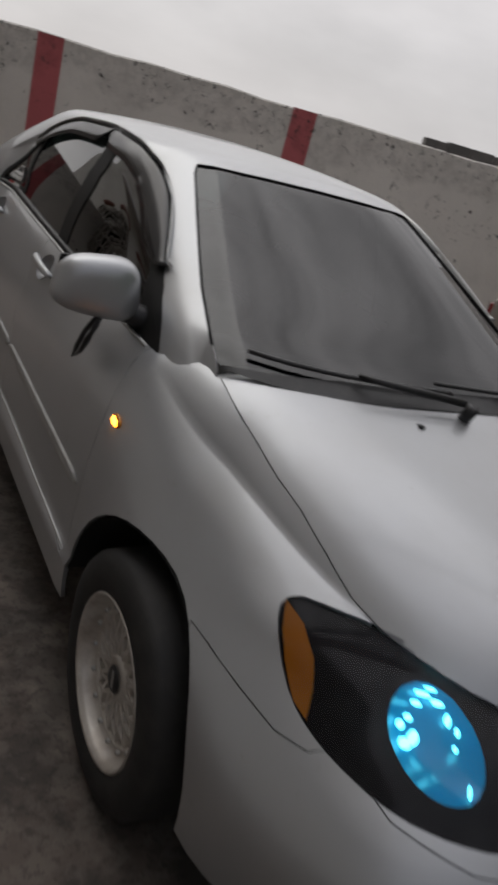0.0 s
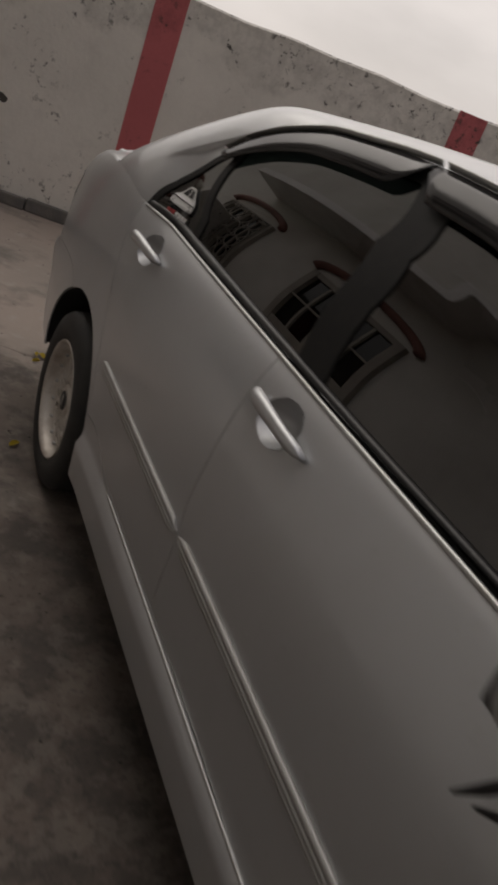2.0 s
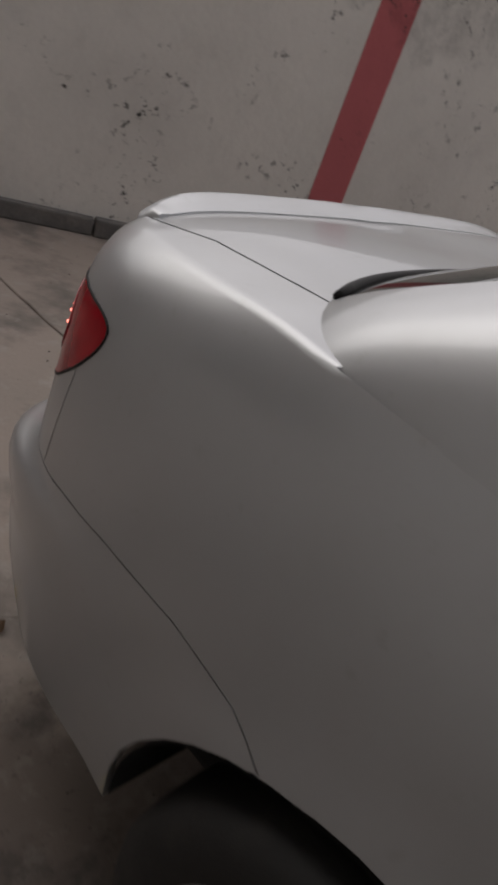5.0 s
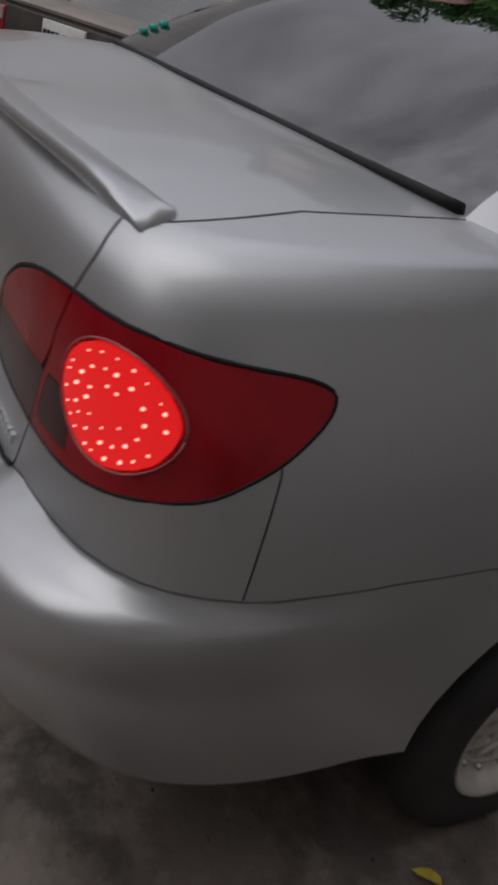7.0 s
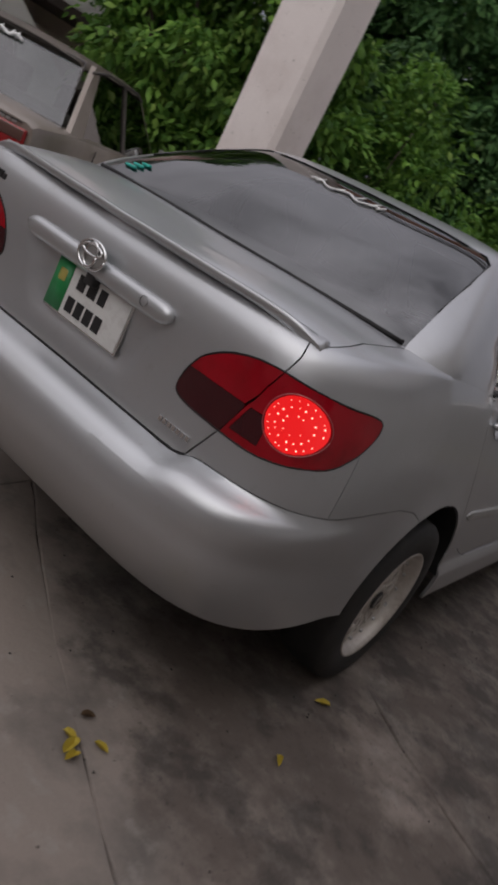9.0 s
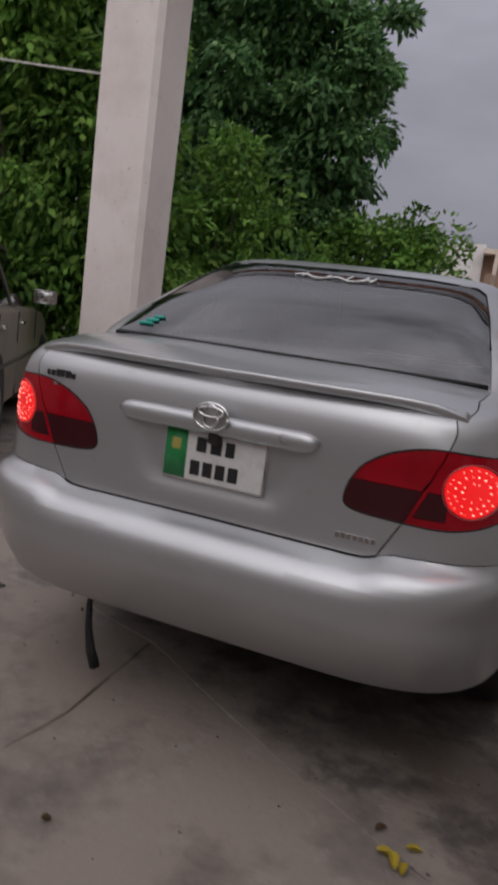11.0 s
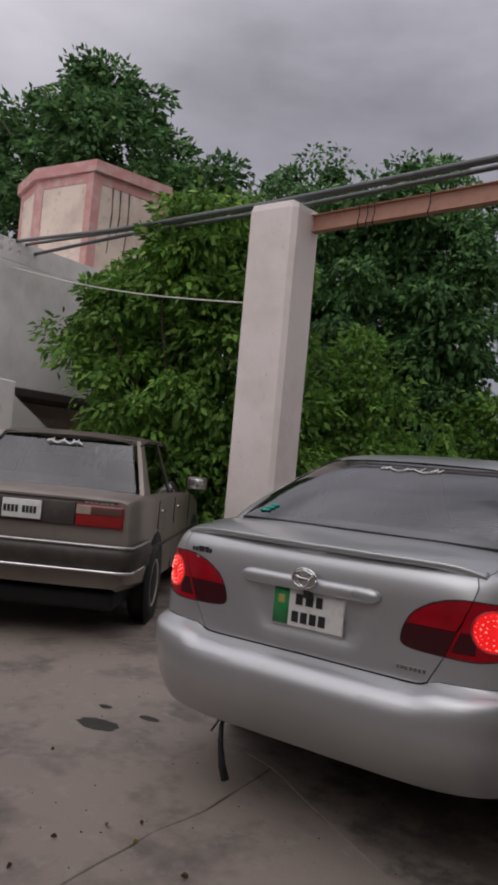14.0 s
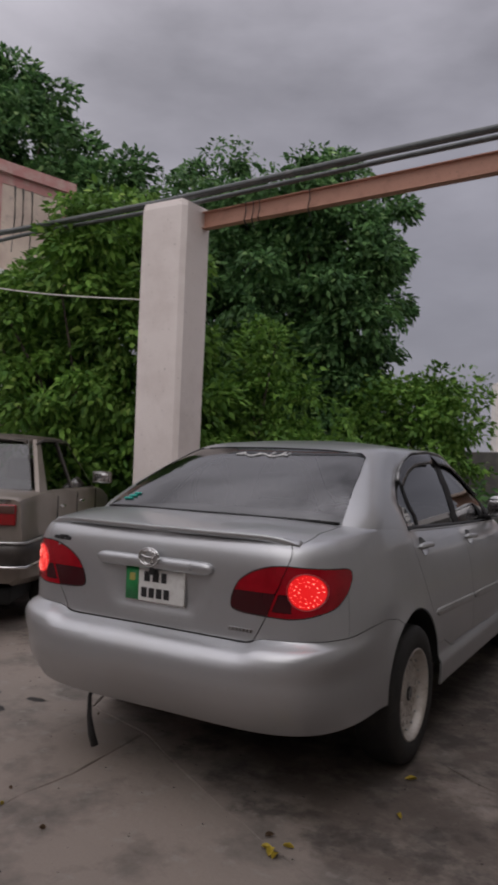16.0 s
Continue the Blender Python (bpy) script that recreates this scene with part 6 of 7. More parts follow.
obody = loft([(0.06, 0.79, 0.775, 0.36, 0.915, 0.010), (0.10, 0.805, 0.79, 0.34, 0.93, 0.015), (0.55, 0.818, 0.805, 0.30, 0.945, 0.02), (1.2, 0.822, 0.81, 0.24, 0.94, 0.02),
              (2.2, 0.825, 0.812, 0.24, 0.925, 0.02), (3.1, 0.822, 0.805, 0.24, 0.90, 0.025), (3.6, 0.815, 0.79, 0.26, 0.86, 0.03), (4.05, 0.80, 0.765, 0.30, 0.79, 0.03), (4.16, 0.78, 0.745, 0.36, 0.74, 0.02)], "body", OLD_PAINT)
# flat black discs stand for the shade in the wheel arches; then the wheels
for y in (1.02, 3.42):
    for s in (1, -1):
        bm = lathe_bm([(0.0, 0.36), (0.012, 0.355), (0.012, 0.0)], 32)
        part("arch_shade", bm, GAP, old, matrix=pose(s * 0.815, y, 0.31, 0, 0, 0 if s > 0 else 180))
        w = part("wheel", lathe_bm([(-0.08, 0.165), (0.06, 0.165), (0.08, 0.178), (0.083, 0.172), (0.07, 0.16), (0.045, 0.15), (0.03, 0.06), (0.045, 0.045), (0.045, 0.0)], 32), ALLOY, old, "dull alloy wheel", matrix=pose(s * 0.755, y, 0.285, 0, 0, 0 if s > 0 else 180))
        part("tyre", lathe_bm([(-0.085, 0.17), (-0.09, 0.24), (-0.07, 0.28), (0.0, 0.285), (0.07, 0.28), (0.088, 0.24), (0.082, 0.18)], 40), RUBBER, w)
        for k in range(5):
            bm = box_bm(0.045, 0.062, 0.04, 0.158, -0.022, 0.022, 0.006)
            part("spoke", bm, ALLOY, w, matrix=pose(0, 0, 0, k * 72 + 20, 0, 0))
# glasshouse: pillars, roof, panes
BELT, RZ = 0.94, 1.36
pw, pr = 0.765, 0.605
corner = {"rb": (0.58, pw), "rt": (1.08, pr), "ft": (2.28, pr), "fb": (2.98, pw)}
roofb = bmesh.new()
rows = []
for y, w, z in ((1.00, 0.54, 1.315), (1.06, 0.58, 1.342), (1.3, 0.605, 1.360), (1.75, 0.61, 1.368), (2.15, 0.60, 1.360), (2.30, 0.58, 1.342), (2.36, 0.54, 1.315)):
    half = [(w, z - 0.035), (w - 0.006, z - 0.012), (w - 0.03, z), (w * 0.5, z + 0.018), (0, z + 0.022)]
    rows.append([roofb.verts.new((x, y, zz)) for x, zz in half + [(-x, zz) for x, zz in half[-2::-1]]])
for a, b in zip(rows, rows[1:]):
    for k in range(len(a) - 1):
        roofb.faces.new((a[k], b[k], b[k + 1], a[k + 1]))
bmesh.ops.solidify(roofb, geom=roofb.faces[:], thickness=0.03)
bmesh.ops.recalc_face_normals(roofb, faces=roofb.faces[:])
part("roof", roofb, OLD_PAINT, old)


def strut(name, a, b, w0, w1, mat):
    """A flat pillar from a to b, w metres along the car."""
    bm = bmesh.new()
    a, b = Vector(a), Vector(b)
    s = 1 if a.x > 0 else -1
    ring = []
    for p, w in ((a, w0), (b, w1)):
        ring.append([bm.verts.new(p + Vector(d)) for d in ((0, -w / 2, 0), (0, w / 2, 0), (-s * 0.035, w / 2, 0), (-s * 0.035, -w / 2, 0))])
    for k in range(4):
        bm.faces.new((ring[0][k], ring[0][(k + 1) % 4], ring[1][(k + 1) % 4], ring[1][k]))
    bm.faces.new(ring[0])
    bm.faces.new(ring[1][::-1])
    bmesh.ops.recalc_face_normals(bm, faces=bm.faces[:])
    return part(name, bm, mat, old, smooth=False)


for s in (1, -1):
    strut("rear_pillar", (s * 0.775, 0.72, 0.92), (s * 0.605, 1.13, 1.335), 0.26, 0.12, OLD_PAINT)
    strut("door_pillar", (s * 0.772, 1.86, 0.92), (s * 0.612, 1.80, 1.335), 0.08, 0.06, OLD_DARK)
    strut("screen_pillar", (s * 0.765, 2.98, 0.90), (s * 0.595, 2.28, 1.335), 0.07, 0.06, OLD_PAINT)
    for y0, y1, t0, t1 in ((0.86, 1.84, 1.20, 1.79), (1.88, 2.95, 1.81, 2.27)):
        bm = bmesh.new()
        bm.faces.new([bm.verts.new(p) for p in ((s * 0.762, y0, 0.93), (s * 0.762, y1, 0.92), (s * 0.600, t1, 1.33), (s * 0.600, t0, 1.33))])
        part("side_window", bm, TINT, old, smooth=False)
    part("drip_rail", tube_bm([(s * 0.62, 1.02, 1.30), (s * 0.625, 1.3, 1.34), (s * 0.625, 2.1, 1.345), (s * 0.61, 2.34, 1.315)], 0.009, 6), OLD_DARK, old)
    part("side_moulding", box_bm(s * 0.822 - 0.008, s * 0.822 + 0.008, 0.6, 3.7, 0.545, 0.575, 0.004), OLD_DARK, old)
    for y in (1.25, 2.12):
        part("handle", box_bm(s * 0.818 - 0.012, s * 0.818 + 0.014, y - 0.09, y + 0.05, 0.80, 0.825, 0.006), CHROME, old)
    for y in (1.04, 1.86, 2.84):
        part("door_seam", box_bm(s * 0.821 - 0.004, s * 0.821 + 0.003, y - 0.003, y + 0.003, 0.30, 0.90), GAP, old, smooth=False)
    m = part("door_mirror", box_bm(s * 0.80, s * 1.00, 2.72, 2.83, 0.955, 1.07, 0.02), OLD_PAINT, old, "beige door mirror with a bright rim")
    part("mirror_glass", box_bm(min(s * 0.825, s * 0.975), max(s * 0.825, s * 0.975), 2.712, 2.722, 0.972, 1.053, 0.004), CHROME, m)
    part("mirror_rim", tube_bm([(s * x, 2.715, z) for x, z in ((0.812, 0.962), (0.988, 0.962), (0.988, 1.063), (0.812, 1.063), (0.812, 0.962))], 0.008, 6), STRIP, m)
for name, p, mat in (("rear_window", ((-0.70, 0.62, 0.945), (0.70, 0.62, 0.945), (0.545, 1.03, 1.32), (-0.545, 1.03, 1.32)), OLD_GLASS), ("windscreen", ((-0.72, 2.98, 0.92), (0.72, 2.98, 0.92), (0.555, 2.34, 1.32), (-0.555, 2.34, 1.32)), OLD_GLASS)):
    bm = bmesh.new()
    bm.faces.new([bm.verts.new(c) for c in p])
    pane = part(name, bm, mat, old, smooth=False)
    edge = [Vector(c) + Vector((0, -0.004 if name == "rear_window" else 0.004, 0.004)) for c in (*p, p[0])]
    part("window_seal", tube_bm(edge, 0.012, 6), OLD_DARK, pane)
    if name == "rear_window":
        part("bright_trim", tube_bm([edge[0] + Vector((0, -0.012, 0)), edge[1] + Vector((0, -0.012, 0))], 0.007, 6), STRIP, pane)
        banner2 = part("window_sticker", tube_bm([(-0.16 + 0.30 * f, 0.967 - 0.006, 1.280 + 0.010 * math.sin(f * 17)) for f in np.linspace(0, 1, 26)], 0.008, 6), STICK, pane, "white sticker strokes on the rear window")
        for x in (-0.12, -0.03, 0.05, 0.09):
            part("sticker_stroke", tube_bm([(x, 0.965, 1.278), (x + 0.012, 0.978, 1.305)], 0.006, 5), STICK, pane)
# tail: panel, lamps, plate, bumper
part("tail_panel", box_bm(-0.40, 0.40, 0.035, 0.07, 0.745, 0.895, 0.006), OLD_DARK, old, "black panel between the tail lamps")
for s in (1, -1):
    lamp = part("tail_lamp", box_bm(min(s * 0.405, s * 0.745), max(s * 0.405, s * 0.745), 0.030, 0.12, 0.745, 0.885, 0.012), OLD_RED, old, "square red tail lamp")
    part("smoke_lens", box_bm(min(s * 0.52, s * 0.735), max(s * 0.52, s * 0.735), 0.024, 0.034, 0.825, 0.878, 0.004), OLD_SMOKE, lamp)
    part("clear_lens", box_bm(min(s * 0.41, s * 0.515), max(s * 0.41, s * 0.515), 0.024, 0.034, 0.825, 0.878, 0.004), TERRA, lamp)
oplate = part("number_plate", box_bm(-0.116, 0.164, 0.012, 0.03, 0.765, 0.885, 0.003), PLATE, old, "white number plate")
for k in range(4):
    part("plate_mark", box_bm(-0.105 + 0.028 * k, -0.085 + 0.028 * k, 0.008, 0.014, 0.80, 0.845), INK, oplate, smooth=False)
for k in range(4):
    part("plate_mark", box_bm(0.03 + 0.027 * k, 0.05 + 0.027 * k, 0.008, 0.014, 0.80, 0.845), INK, oplate, smooth=False)
part("boot_seam", box_bm(-0.70, 0.70, 0.05, 0.075, 0.905, 0.911), GAP, old, smooth=False)
for k in range(6):
    part("badge_mark", box_bm(0.46 + 0.036 * k, 0.488 + 0.036 * k, 0.052, 0.062, 0.892, 0.904), CHROME, old, smooth=False)
rowsb = []
for f in np.linspace(0, 1, 33):
    a = -1 + 2 * f
    x = 0.845 * math.copysign(min(1, abs(a) * 1.22), a)
    y = -0.055 + max(0, abs(a) - 0.80) / 0.20 * 0.62
    out = Vector((a * (abs(a) > 0.8) * 0.3, -1 if abs(a) < 0.84 else -0.1, 0)).normalized()
    rowsb.append([(x + out.x * d, y + out.y * d, z) for d, z in ((-0.04, 0.475), (0.015, 0.48), (0.02, 0.54), (0.035, 0.56), (0.035, 0.605), (0.015, 0.635), (-0.05, 0.645))])
ob = part("rear_bumper", sweep_bm(rowsb), OLD_DARK, old, "dark rear bumper with bright trim lines")
for z, mat in ((0.642, STRIP), (0.485, CHROME)):
    pts = []
    for f in np.linspace(0, 1, 33):
        a = -1 + 2 * f
        pts.append((0.848 * math.copysign(min(1, abs(a) * 1.22), a) * 1.012, -0.075 + max(0, abs(a) - 0.80) / 0.20 * 0.62, z))
    part("bumper_trim", tube_bm(pts, 0.010, 6), mat, ob)
part("underside", box_bm(-0.70, 0.70, 0.15, 4.0, 0.20, 0.32, 0.03), GAP, old)
part("rear_seat", box_bm(-0.62, 0.62, 0.85, 1.05, 0.5, 1.02, 0.05), SEAT, old)
for x in (-0.35, 0.35):
    part("front_seat", box_bm(x - 0.22, x + 0.22, 1.80, 1.95, 0.5, 1.18, 0.05), SEAT, old)

# ---- planting ----
def leaf_material(name, dark, light, tip):
    mat = material(name, dark, 0.55, 0)
    t = mat.node_tree
    b = t.nodes["Principled BSDF"]
    geo = t.nodes.new("ShaderNodeNewGeometry")
    r = t.nodes.new("ShaderNodeValToRGB")
    r.color_ramp.elements[0].color, r.color_ramp.elements[1].color = (*dark, 1), (*light, 1)
    e = r.color_ramp.elements.new(0.93)
    e.color = (*light, 1)
    r.color_ramp.elements[-1].color = (*tip, 1)
    t.links.new(geo.outputs["Random Per Island"], r.inputs[0])
    # coarse noise puts the crown's bright clumps and shaded hollows into the leaf colour
    tc = t.nodes.new("ShaderNodeTexCoord")
    bough = t.nodes.new("ShaderNodeTexNoise")
    bough.inputs["Scale"].default_value, bough.inputs["Detail"].default_value = 1.4, 2
    t.links.new(tc.outputs["Object"], bough.inputs["Vector"])
    span = t.nodes.new("ShaderNodeMapRange")
    span.inputs["From Min"].default_value, span.inputs["From Max"].default_value = 0.3, 0.7
    span.inputs["To Min"].default_value, span.inputs["To Max"].default_value = 0.65, 1.6
    t.links.new(bough.outputs[0], span.inputs["Value"])
    tone = t.nodes.new("ShaderNodeMixRGB")
    tone.blend_type, tone.inputs[0].default_value = "MULTIPLY", 1.0
    t.links.new(r.outputs[0], tone.inputs[1])
    t.links.new(span.outputs[0], tone.inputs[2])
    r = tone
    t.links.new(r.outputs[0], b.inputs["Base Color"])
    b.inputs["Specular IOR Level"].default_value = 0.2
    tr = t.nodes.new("ShaderNodeBsdfTranslucent")
    t.links.new(r.outputs[0], tr.inputs[0])
    mix = t.nodes.new("ShaderNodeMixShader")
    mix.inputs[0].default_value = 0.28
    t.links.new(b.outputs[0], mix.inputs[1])
    t.links.new(tr.outputs[0], mix.inputs[2])
    t.links.new(mix.outputs[0], t.nodes["Material Output"].inputs[0])
    return mat


LEAF_DARK = leaf_material("tree_leaves", (0.030, 0.080, 0.028), (0.11, 0.22, 0.07), (0.24, 0.36, 0.14))
LEAF_BRIGHT = leaf_material("shrub_leaves", (0.048, 0.120, 0.020), (0.145, 0.270, 0.045), (0.26, 0.38, 0.09))
BARK = material("bark", (0.085, 0.065, 0.05), 0.9, 0, [(9, 0.4, 0.7, (0.04, 0.032, 0.026), 0.8)], 0.2, 60, 0.6, 30)


def crown_mesh(lobes, clumps, per, size, seed, droop=0.5, spread=0.34, fill=0.55):
    """Leaves in clumps over the outside of several lobes (x, y, z, rx, ry, rz). Each leaf is a folded blade of four triangles."""
    rng = np.random.default_rng(seed)
    weight = np.array([l[3] * l[4] + l[3] * l[5] for l in lobes], float)
    pick = rng.choice(len(lobes), clumps, p=weight / weight.sum())
    L = np.array(lobes, float)[pick]
    d = rng.normal(size=(clumps, 3))
    d /= np.linalg.norm(d, axis=1, keepdims=True)
    rad = np.where(rng.random(clumps) < 0.42, rng.uniform(0.45, 0.68, clumps), fill + (1.05 - fill) * rng.random(clumps) ** 0.4 + rng.normal(0, 0.05, clumps))
    centre = L[:, :3] + d * L[:, 3:6] * rad[:, None]
    n = clumps * per
    base = np.repeat(centre, per, 0)
    out = np.repeat(d, per, 0)
    scale = np.repeat(spread * (0.35 + 0.9 * rng.random(clumps) ** 1.3), per)
    # each clump is a tuft: its leaves shingle a dome, a few fill the inside
    u = rng.normal(size=(n, 3))
    u[:, 2] = np.where(rng.random(n) < 0.65, np.abs(u[:, 2]), u[:, 2])
    u /= np.linalg.norm(u, axis=1, keepdims=True)
    off = u * (scale * np.where(rng.random(n) < 0.75, rng.uniform(0.78, 1.12, n), rng.uniform(0.2, 0.8, n)))[:, None]
    off[:, 2] *= 0.8
    pos = base + off
    heading = u * 0.55 + out * 0.35 + rng.normal(0, 0.45, (n, 3))
    heading[:, 2] -= droop
    heading /= np.linalg.norm(heading, axis=1, keepdims=True)
    side = np.cross(heading, u + rng.normal(0, 0.35, (n, 3)))
    side /= np.linalg.norm(side, axis=1, keepdims=True) + 1e-6
    up = np.cross(side, heading)
    s = (size * (0.6 + 0.8 * rng.random(n)))[:, None]
    w = s * 0.25
    a = pos
    m1, m2 = pos + heading * s * 0.45 + side * w - up * s * 0.05, pos + heading * s * 0.45 - side * w - up * s * 0.05
    mid = pos + heading * s * 0.5 + up * s * 0.06
    tip = pos + heading * s + np.array([0, 0, -0.12]) * s
    verts = np.stack([a, m1, tip, m2, mid], 1).reshape(-1, 3)
    k = np.arange(n)[:, None] * 5
    faces = np.concatenate([k + [0, 1, 4], k + [1, 2, 4], k + [2, 3, 4], k + [3, 0, 4]], 1).reshape(-1, 3)
    me = bpy.data.meshes.new("crown")
    me.vertices.add(len(verts))
    me.vertices.foreach_set("co", verts.ravel().astype(np.float32))
    me.loops.add(faces.size)
    me.loops.foreach_set("vertex_index", faces.ravel().astype(np.int32))
    me.polygons.add(len(faces))
    me.polygons.foreach_set("loop_start", np.arange(0, faces.size, 3, dtype=np.int32))
    me.polygons.foreach_set("loop_total", np.full(len(faces), 3, dtype=np.int32))
    me.update()
    me.validate()
    return me, centre


def tree(name, label, at, trunk_r, trunk_h, lobes, clumps, per, size, seed, mat, category="tree", **kw):
    """A tapered trunk that divides into limbs, under a crown of leaf clumps. lobes stand relative to the foot."""
    root = new(name)
    root.matrix_world = pose(*at)
    tagged(root, label, category)
    me, centres = crown_mesh(lobes, clumps, per, size, seed, **kw)
    me.materials.append(mat)
    crown = new("crown", me)
    crown.parent = root
    rnd = random.Random(seed)
    pts = [(0, 0, -0.08)] + [(rnd.uniform(-0.06, 0.06) * k, rnd.uniform(-0.06, 0.06) * k, trunk_h * k / 4) for k in range(1, 5)]
    part("trunk", tube_bm(pts, [trunk_r * 1.25, trunk_r, trunk_r * 0.9, trunk_r * 0.82, trunk_r * 0.7], 10), BARK, root)
    top = Vector(pts[-1])
    for k in range(0, len(centres), max(1, len(centres) // 16)):
        c = Vector(centres[k])
        mid = top.lerp(c, 0.5) + Vector((rnd.uniform(-0.2, 0.2), rnd.uniform(-0.2, 0.2), rnd.uniform(0, 0.3)))
        part("limb", tube_bm([top - Vector((0, 0, 0.1)), mid, c], [trunk_r * 0.45, trunk_r * 0.25, 0.012], 6), BARK, root)
    return root


# the bushy tree beside the house, behind the pillar
tree("bushy_tree", "dense bright green bushy tree beside the house", (-5.6, 3.3, -0.05), 0.09, 1.0, [(-0.75, 0, 3.0, 1.1, 1.0, 0.95), (-0.1, -0.1, 2.2, 1.1, 1.0, 1.0), (0.5, 0, 4.0, 0.95, 0.9, 1.0), (0.95, 0.2, 3.0, 1.1, 1.0, 1.5), (0.3, -0.1, 1.0, 1.05, 1.0, 1.0), (1.3, 0.6, 1.5, 1.0, 0.9, 1.3), (-0.95, 0.1, 3.5, 0.9, 0.8, 0.65), (0.6, 0.2, 4.75, 0.5, 0.5, 0.5)], 330, 150, 0.12, 11, LEAF_BRIGHT, droop=0.55, spread=0.40, fill=0.72)
# the large dark tree beyond the beam
tree("large_tree", "large dark green broadleaf tree behind the beam", (-4.8, 8.2, -0.05), 0.24, 2.4, [(0, 0, 4.9, 2.0, 1.9, 1.9), (-1.6, 0.2, 5.9, 1.4, 1.3, 1.4), (1.25, 0, 5.6, 1.1, 1.2, 1.4), (1.3, 0, 4.2, 1.15, 1.2, 1.2), (-2.0, -0.2, 3.9, 1.3, 1.2, 1.6), (-0.3, -0.4, 2.8, 2.0, 1.2, 1.3), (-1.85, 0.2, 6.85, 0.75, 0.8, 0.85), (0.45, 0.2, 6.45, 0.70, 0.8, 0.75), (1.0, -0.2, 3.0, 1.0, 0.9, 1.0)], 380, 270, 0.135, 23, LEAF_DARK, droop=0.5, spread=0.52, fill=0.74)
# the tall tree behind the roof room
tree("tall_tree", "tall dark tree standing behind the white house", (-14.2, 9.4, -0.05), 0.4, 5.5, [(-0.5, 0, 11.0, 1.25, 1.2, 1.0), (-3.2, 0, 10.1, 2.2, 2.0, 1.5), (0, 0, 9.2, 2.3, 2.2, 1.6), (1.7, 0.2, 8.7, 1.3, 1.3, 0.9), (3.3, 0.4, 7.9, 1.1, 1.1, 0.85), (4.4, 0.4, 7.0, 0.8, 0.8, 0.6), (-1.0, 0, 7.5, 3.0, 2.5, 1.8), (1.0, 0.2, 10.9, 0.55, 0.5, 0.45)], 255, 165, 0.21, 31, LEAF_DARK, droop=0.35, spread=0.60, fill=0.6)
# shrubs in front of the large tree
tree("garden_shrub", "light green garden shrub behind the pillar", (-3.35, 5.0, -0.05), 0.05, 0.5, [(0, 0, 1.15, 0.95, 0.8, 1.0), (-0.5, 0.1, 1.9, 0.6, 0.6, 0.75), (0.55, -0.1, 1.0, 0.7, 0.6, 0.8), (-0.2, 0, 2.9, 0.4, 0.4, 0.6), (0.1, 0, 2.2, 0.6, 0.5, 0.7)], 260, 45, 0.10, 41, LEAF_BRIGHT, "shrub", droop=0.4, spread=0.28)
tree("garden_shrub", "broad green shrub spilling over the brick wall", (-2.1, 7.8, -0.05), 0.07, 0.9, [(0.1, 0, 2.35, 0.95, 0.9, 0.7), (-0.5, 0, 2.05, 0.75, 0.8, 0.75), (0.65, 0.1, 2.2, 0.6, 0.7, 0.7), (0.1, 0, 1.6, 1.1, 0.9, 0.9), (0, 0, 1.0, 1.1, 0.9, 0.8)], 300, 50, 0.11, 43, LEAF_BRIGHT, "shrub", droop=0.45, spread=0.34)
tree("garden_hedge", "dark green hedge row under the trees", (-3.4, 6.6, -0.05), 0.05, 0.4, [(-1.6, 0, 0.8, 1.3, 0.6, 0.9), (0, 0, 0.8, 1.5, 0.6, 0.9), (1.5, 0.4, 0.7, 1.3, 0.6, 0.7), (-2.9, -0.9, 0.9, 1.0, 0.7, 1.0)], 520, 18, 0.13, 47, LEAF_DARK, "hedge", droop=0.4, spread=0.26)

# arching fronds of a palm in front of the shrub
palm = new("small_palm")
palm.matrix_world = pose(-2.55, 4.75, -0.05)
tagged(palm, "small palm with arching green fronds", "palm")
rnd = random.Random(8)
for k in range(15):
    a, reach, lift = rnd.uniform(0, 2 * math.pi), rnd.uniform(0.55, 0.95), rnd.uniform(1.3, 2.0)
    bm = bmesh.new()
    rib = [Vector((math.cos(a) * reach * f, math.sin(a) * reach * f, 0.3 + lift * math.sin(f * 2.2) * 0.95)) for f in np.linspace(0, 1, 14)]
    for i in range(3, 13):
        for s in (1, -1):
            d = Vector((-math.sin(a) * s, math.cos(a) * s, -0.55)).normalized() * 0.26 * (1 - 0.5 * i / 13)
            t = (rib[i] - rib[i - 1]).normalized()
            vs = [bm.verts.new(p) for p in (rib[i], rib[i] + d * 0.5 + t * 0.05, rib[i] + d + t * 0.09, rib[i] + d * 0.5 + t * 0.01)]
            bm.faces.new(vs)
    tube_bm(rib, 0.007, 5, bm)
    part("frond", bm, LEAF_BRIGHT, palm, smooth=False)

# the brick-built house far off
BRICK = material("distant_brick", (0.30, 0.19, 0.14), 0.9, 0, [(1.2, 0.4, 0.7, (0.22, 0.14, 0.11), 0.6)], 0.08, 20)
far = new("distant_house")
far.matrix_world = pose(-2.6, 27.0, 0, 0, 0, 4)
tagged(far, "distant brown house with balconies and a white gable", "house")
part("wall", box_bm(-0.3, 9, 0, 6, 0, 4.6), BRICK, far, smooth=False)
part("side_wall", box_bm(-2.2, -0.3, -0.2, 5, 0, 4.9), HOUSE_PAINT, far, smooth=False)
part("roof_room", box_bm(2.2, 5.5, 0.4, 4, 4.6, 6.0), CREAM_PAINT, far, smooth=False)
for z in (3.0, 4.5):
    part("slab", box_bm(-0.3, 9, -0.9, 0.1, z, z + 0.18), CREAM_PAINT, far, smooth=False)
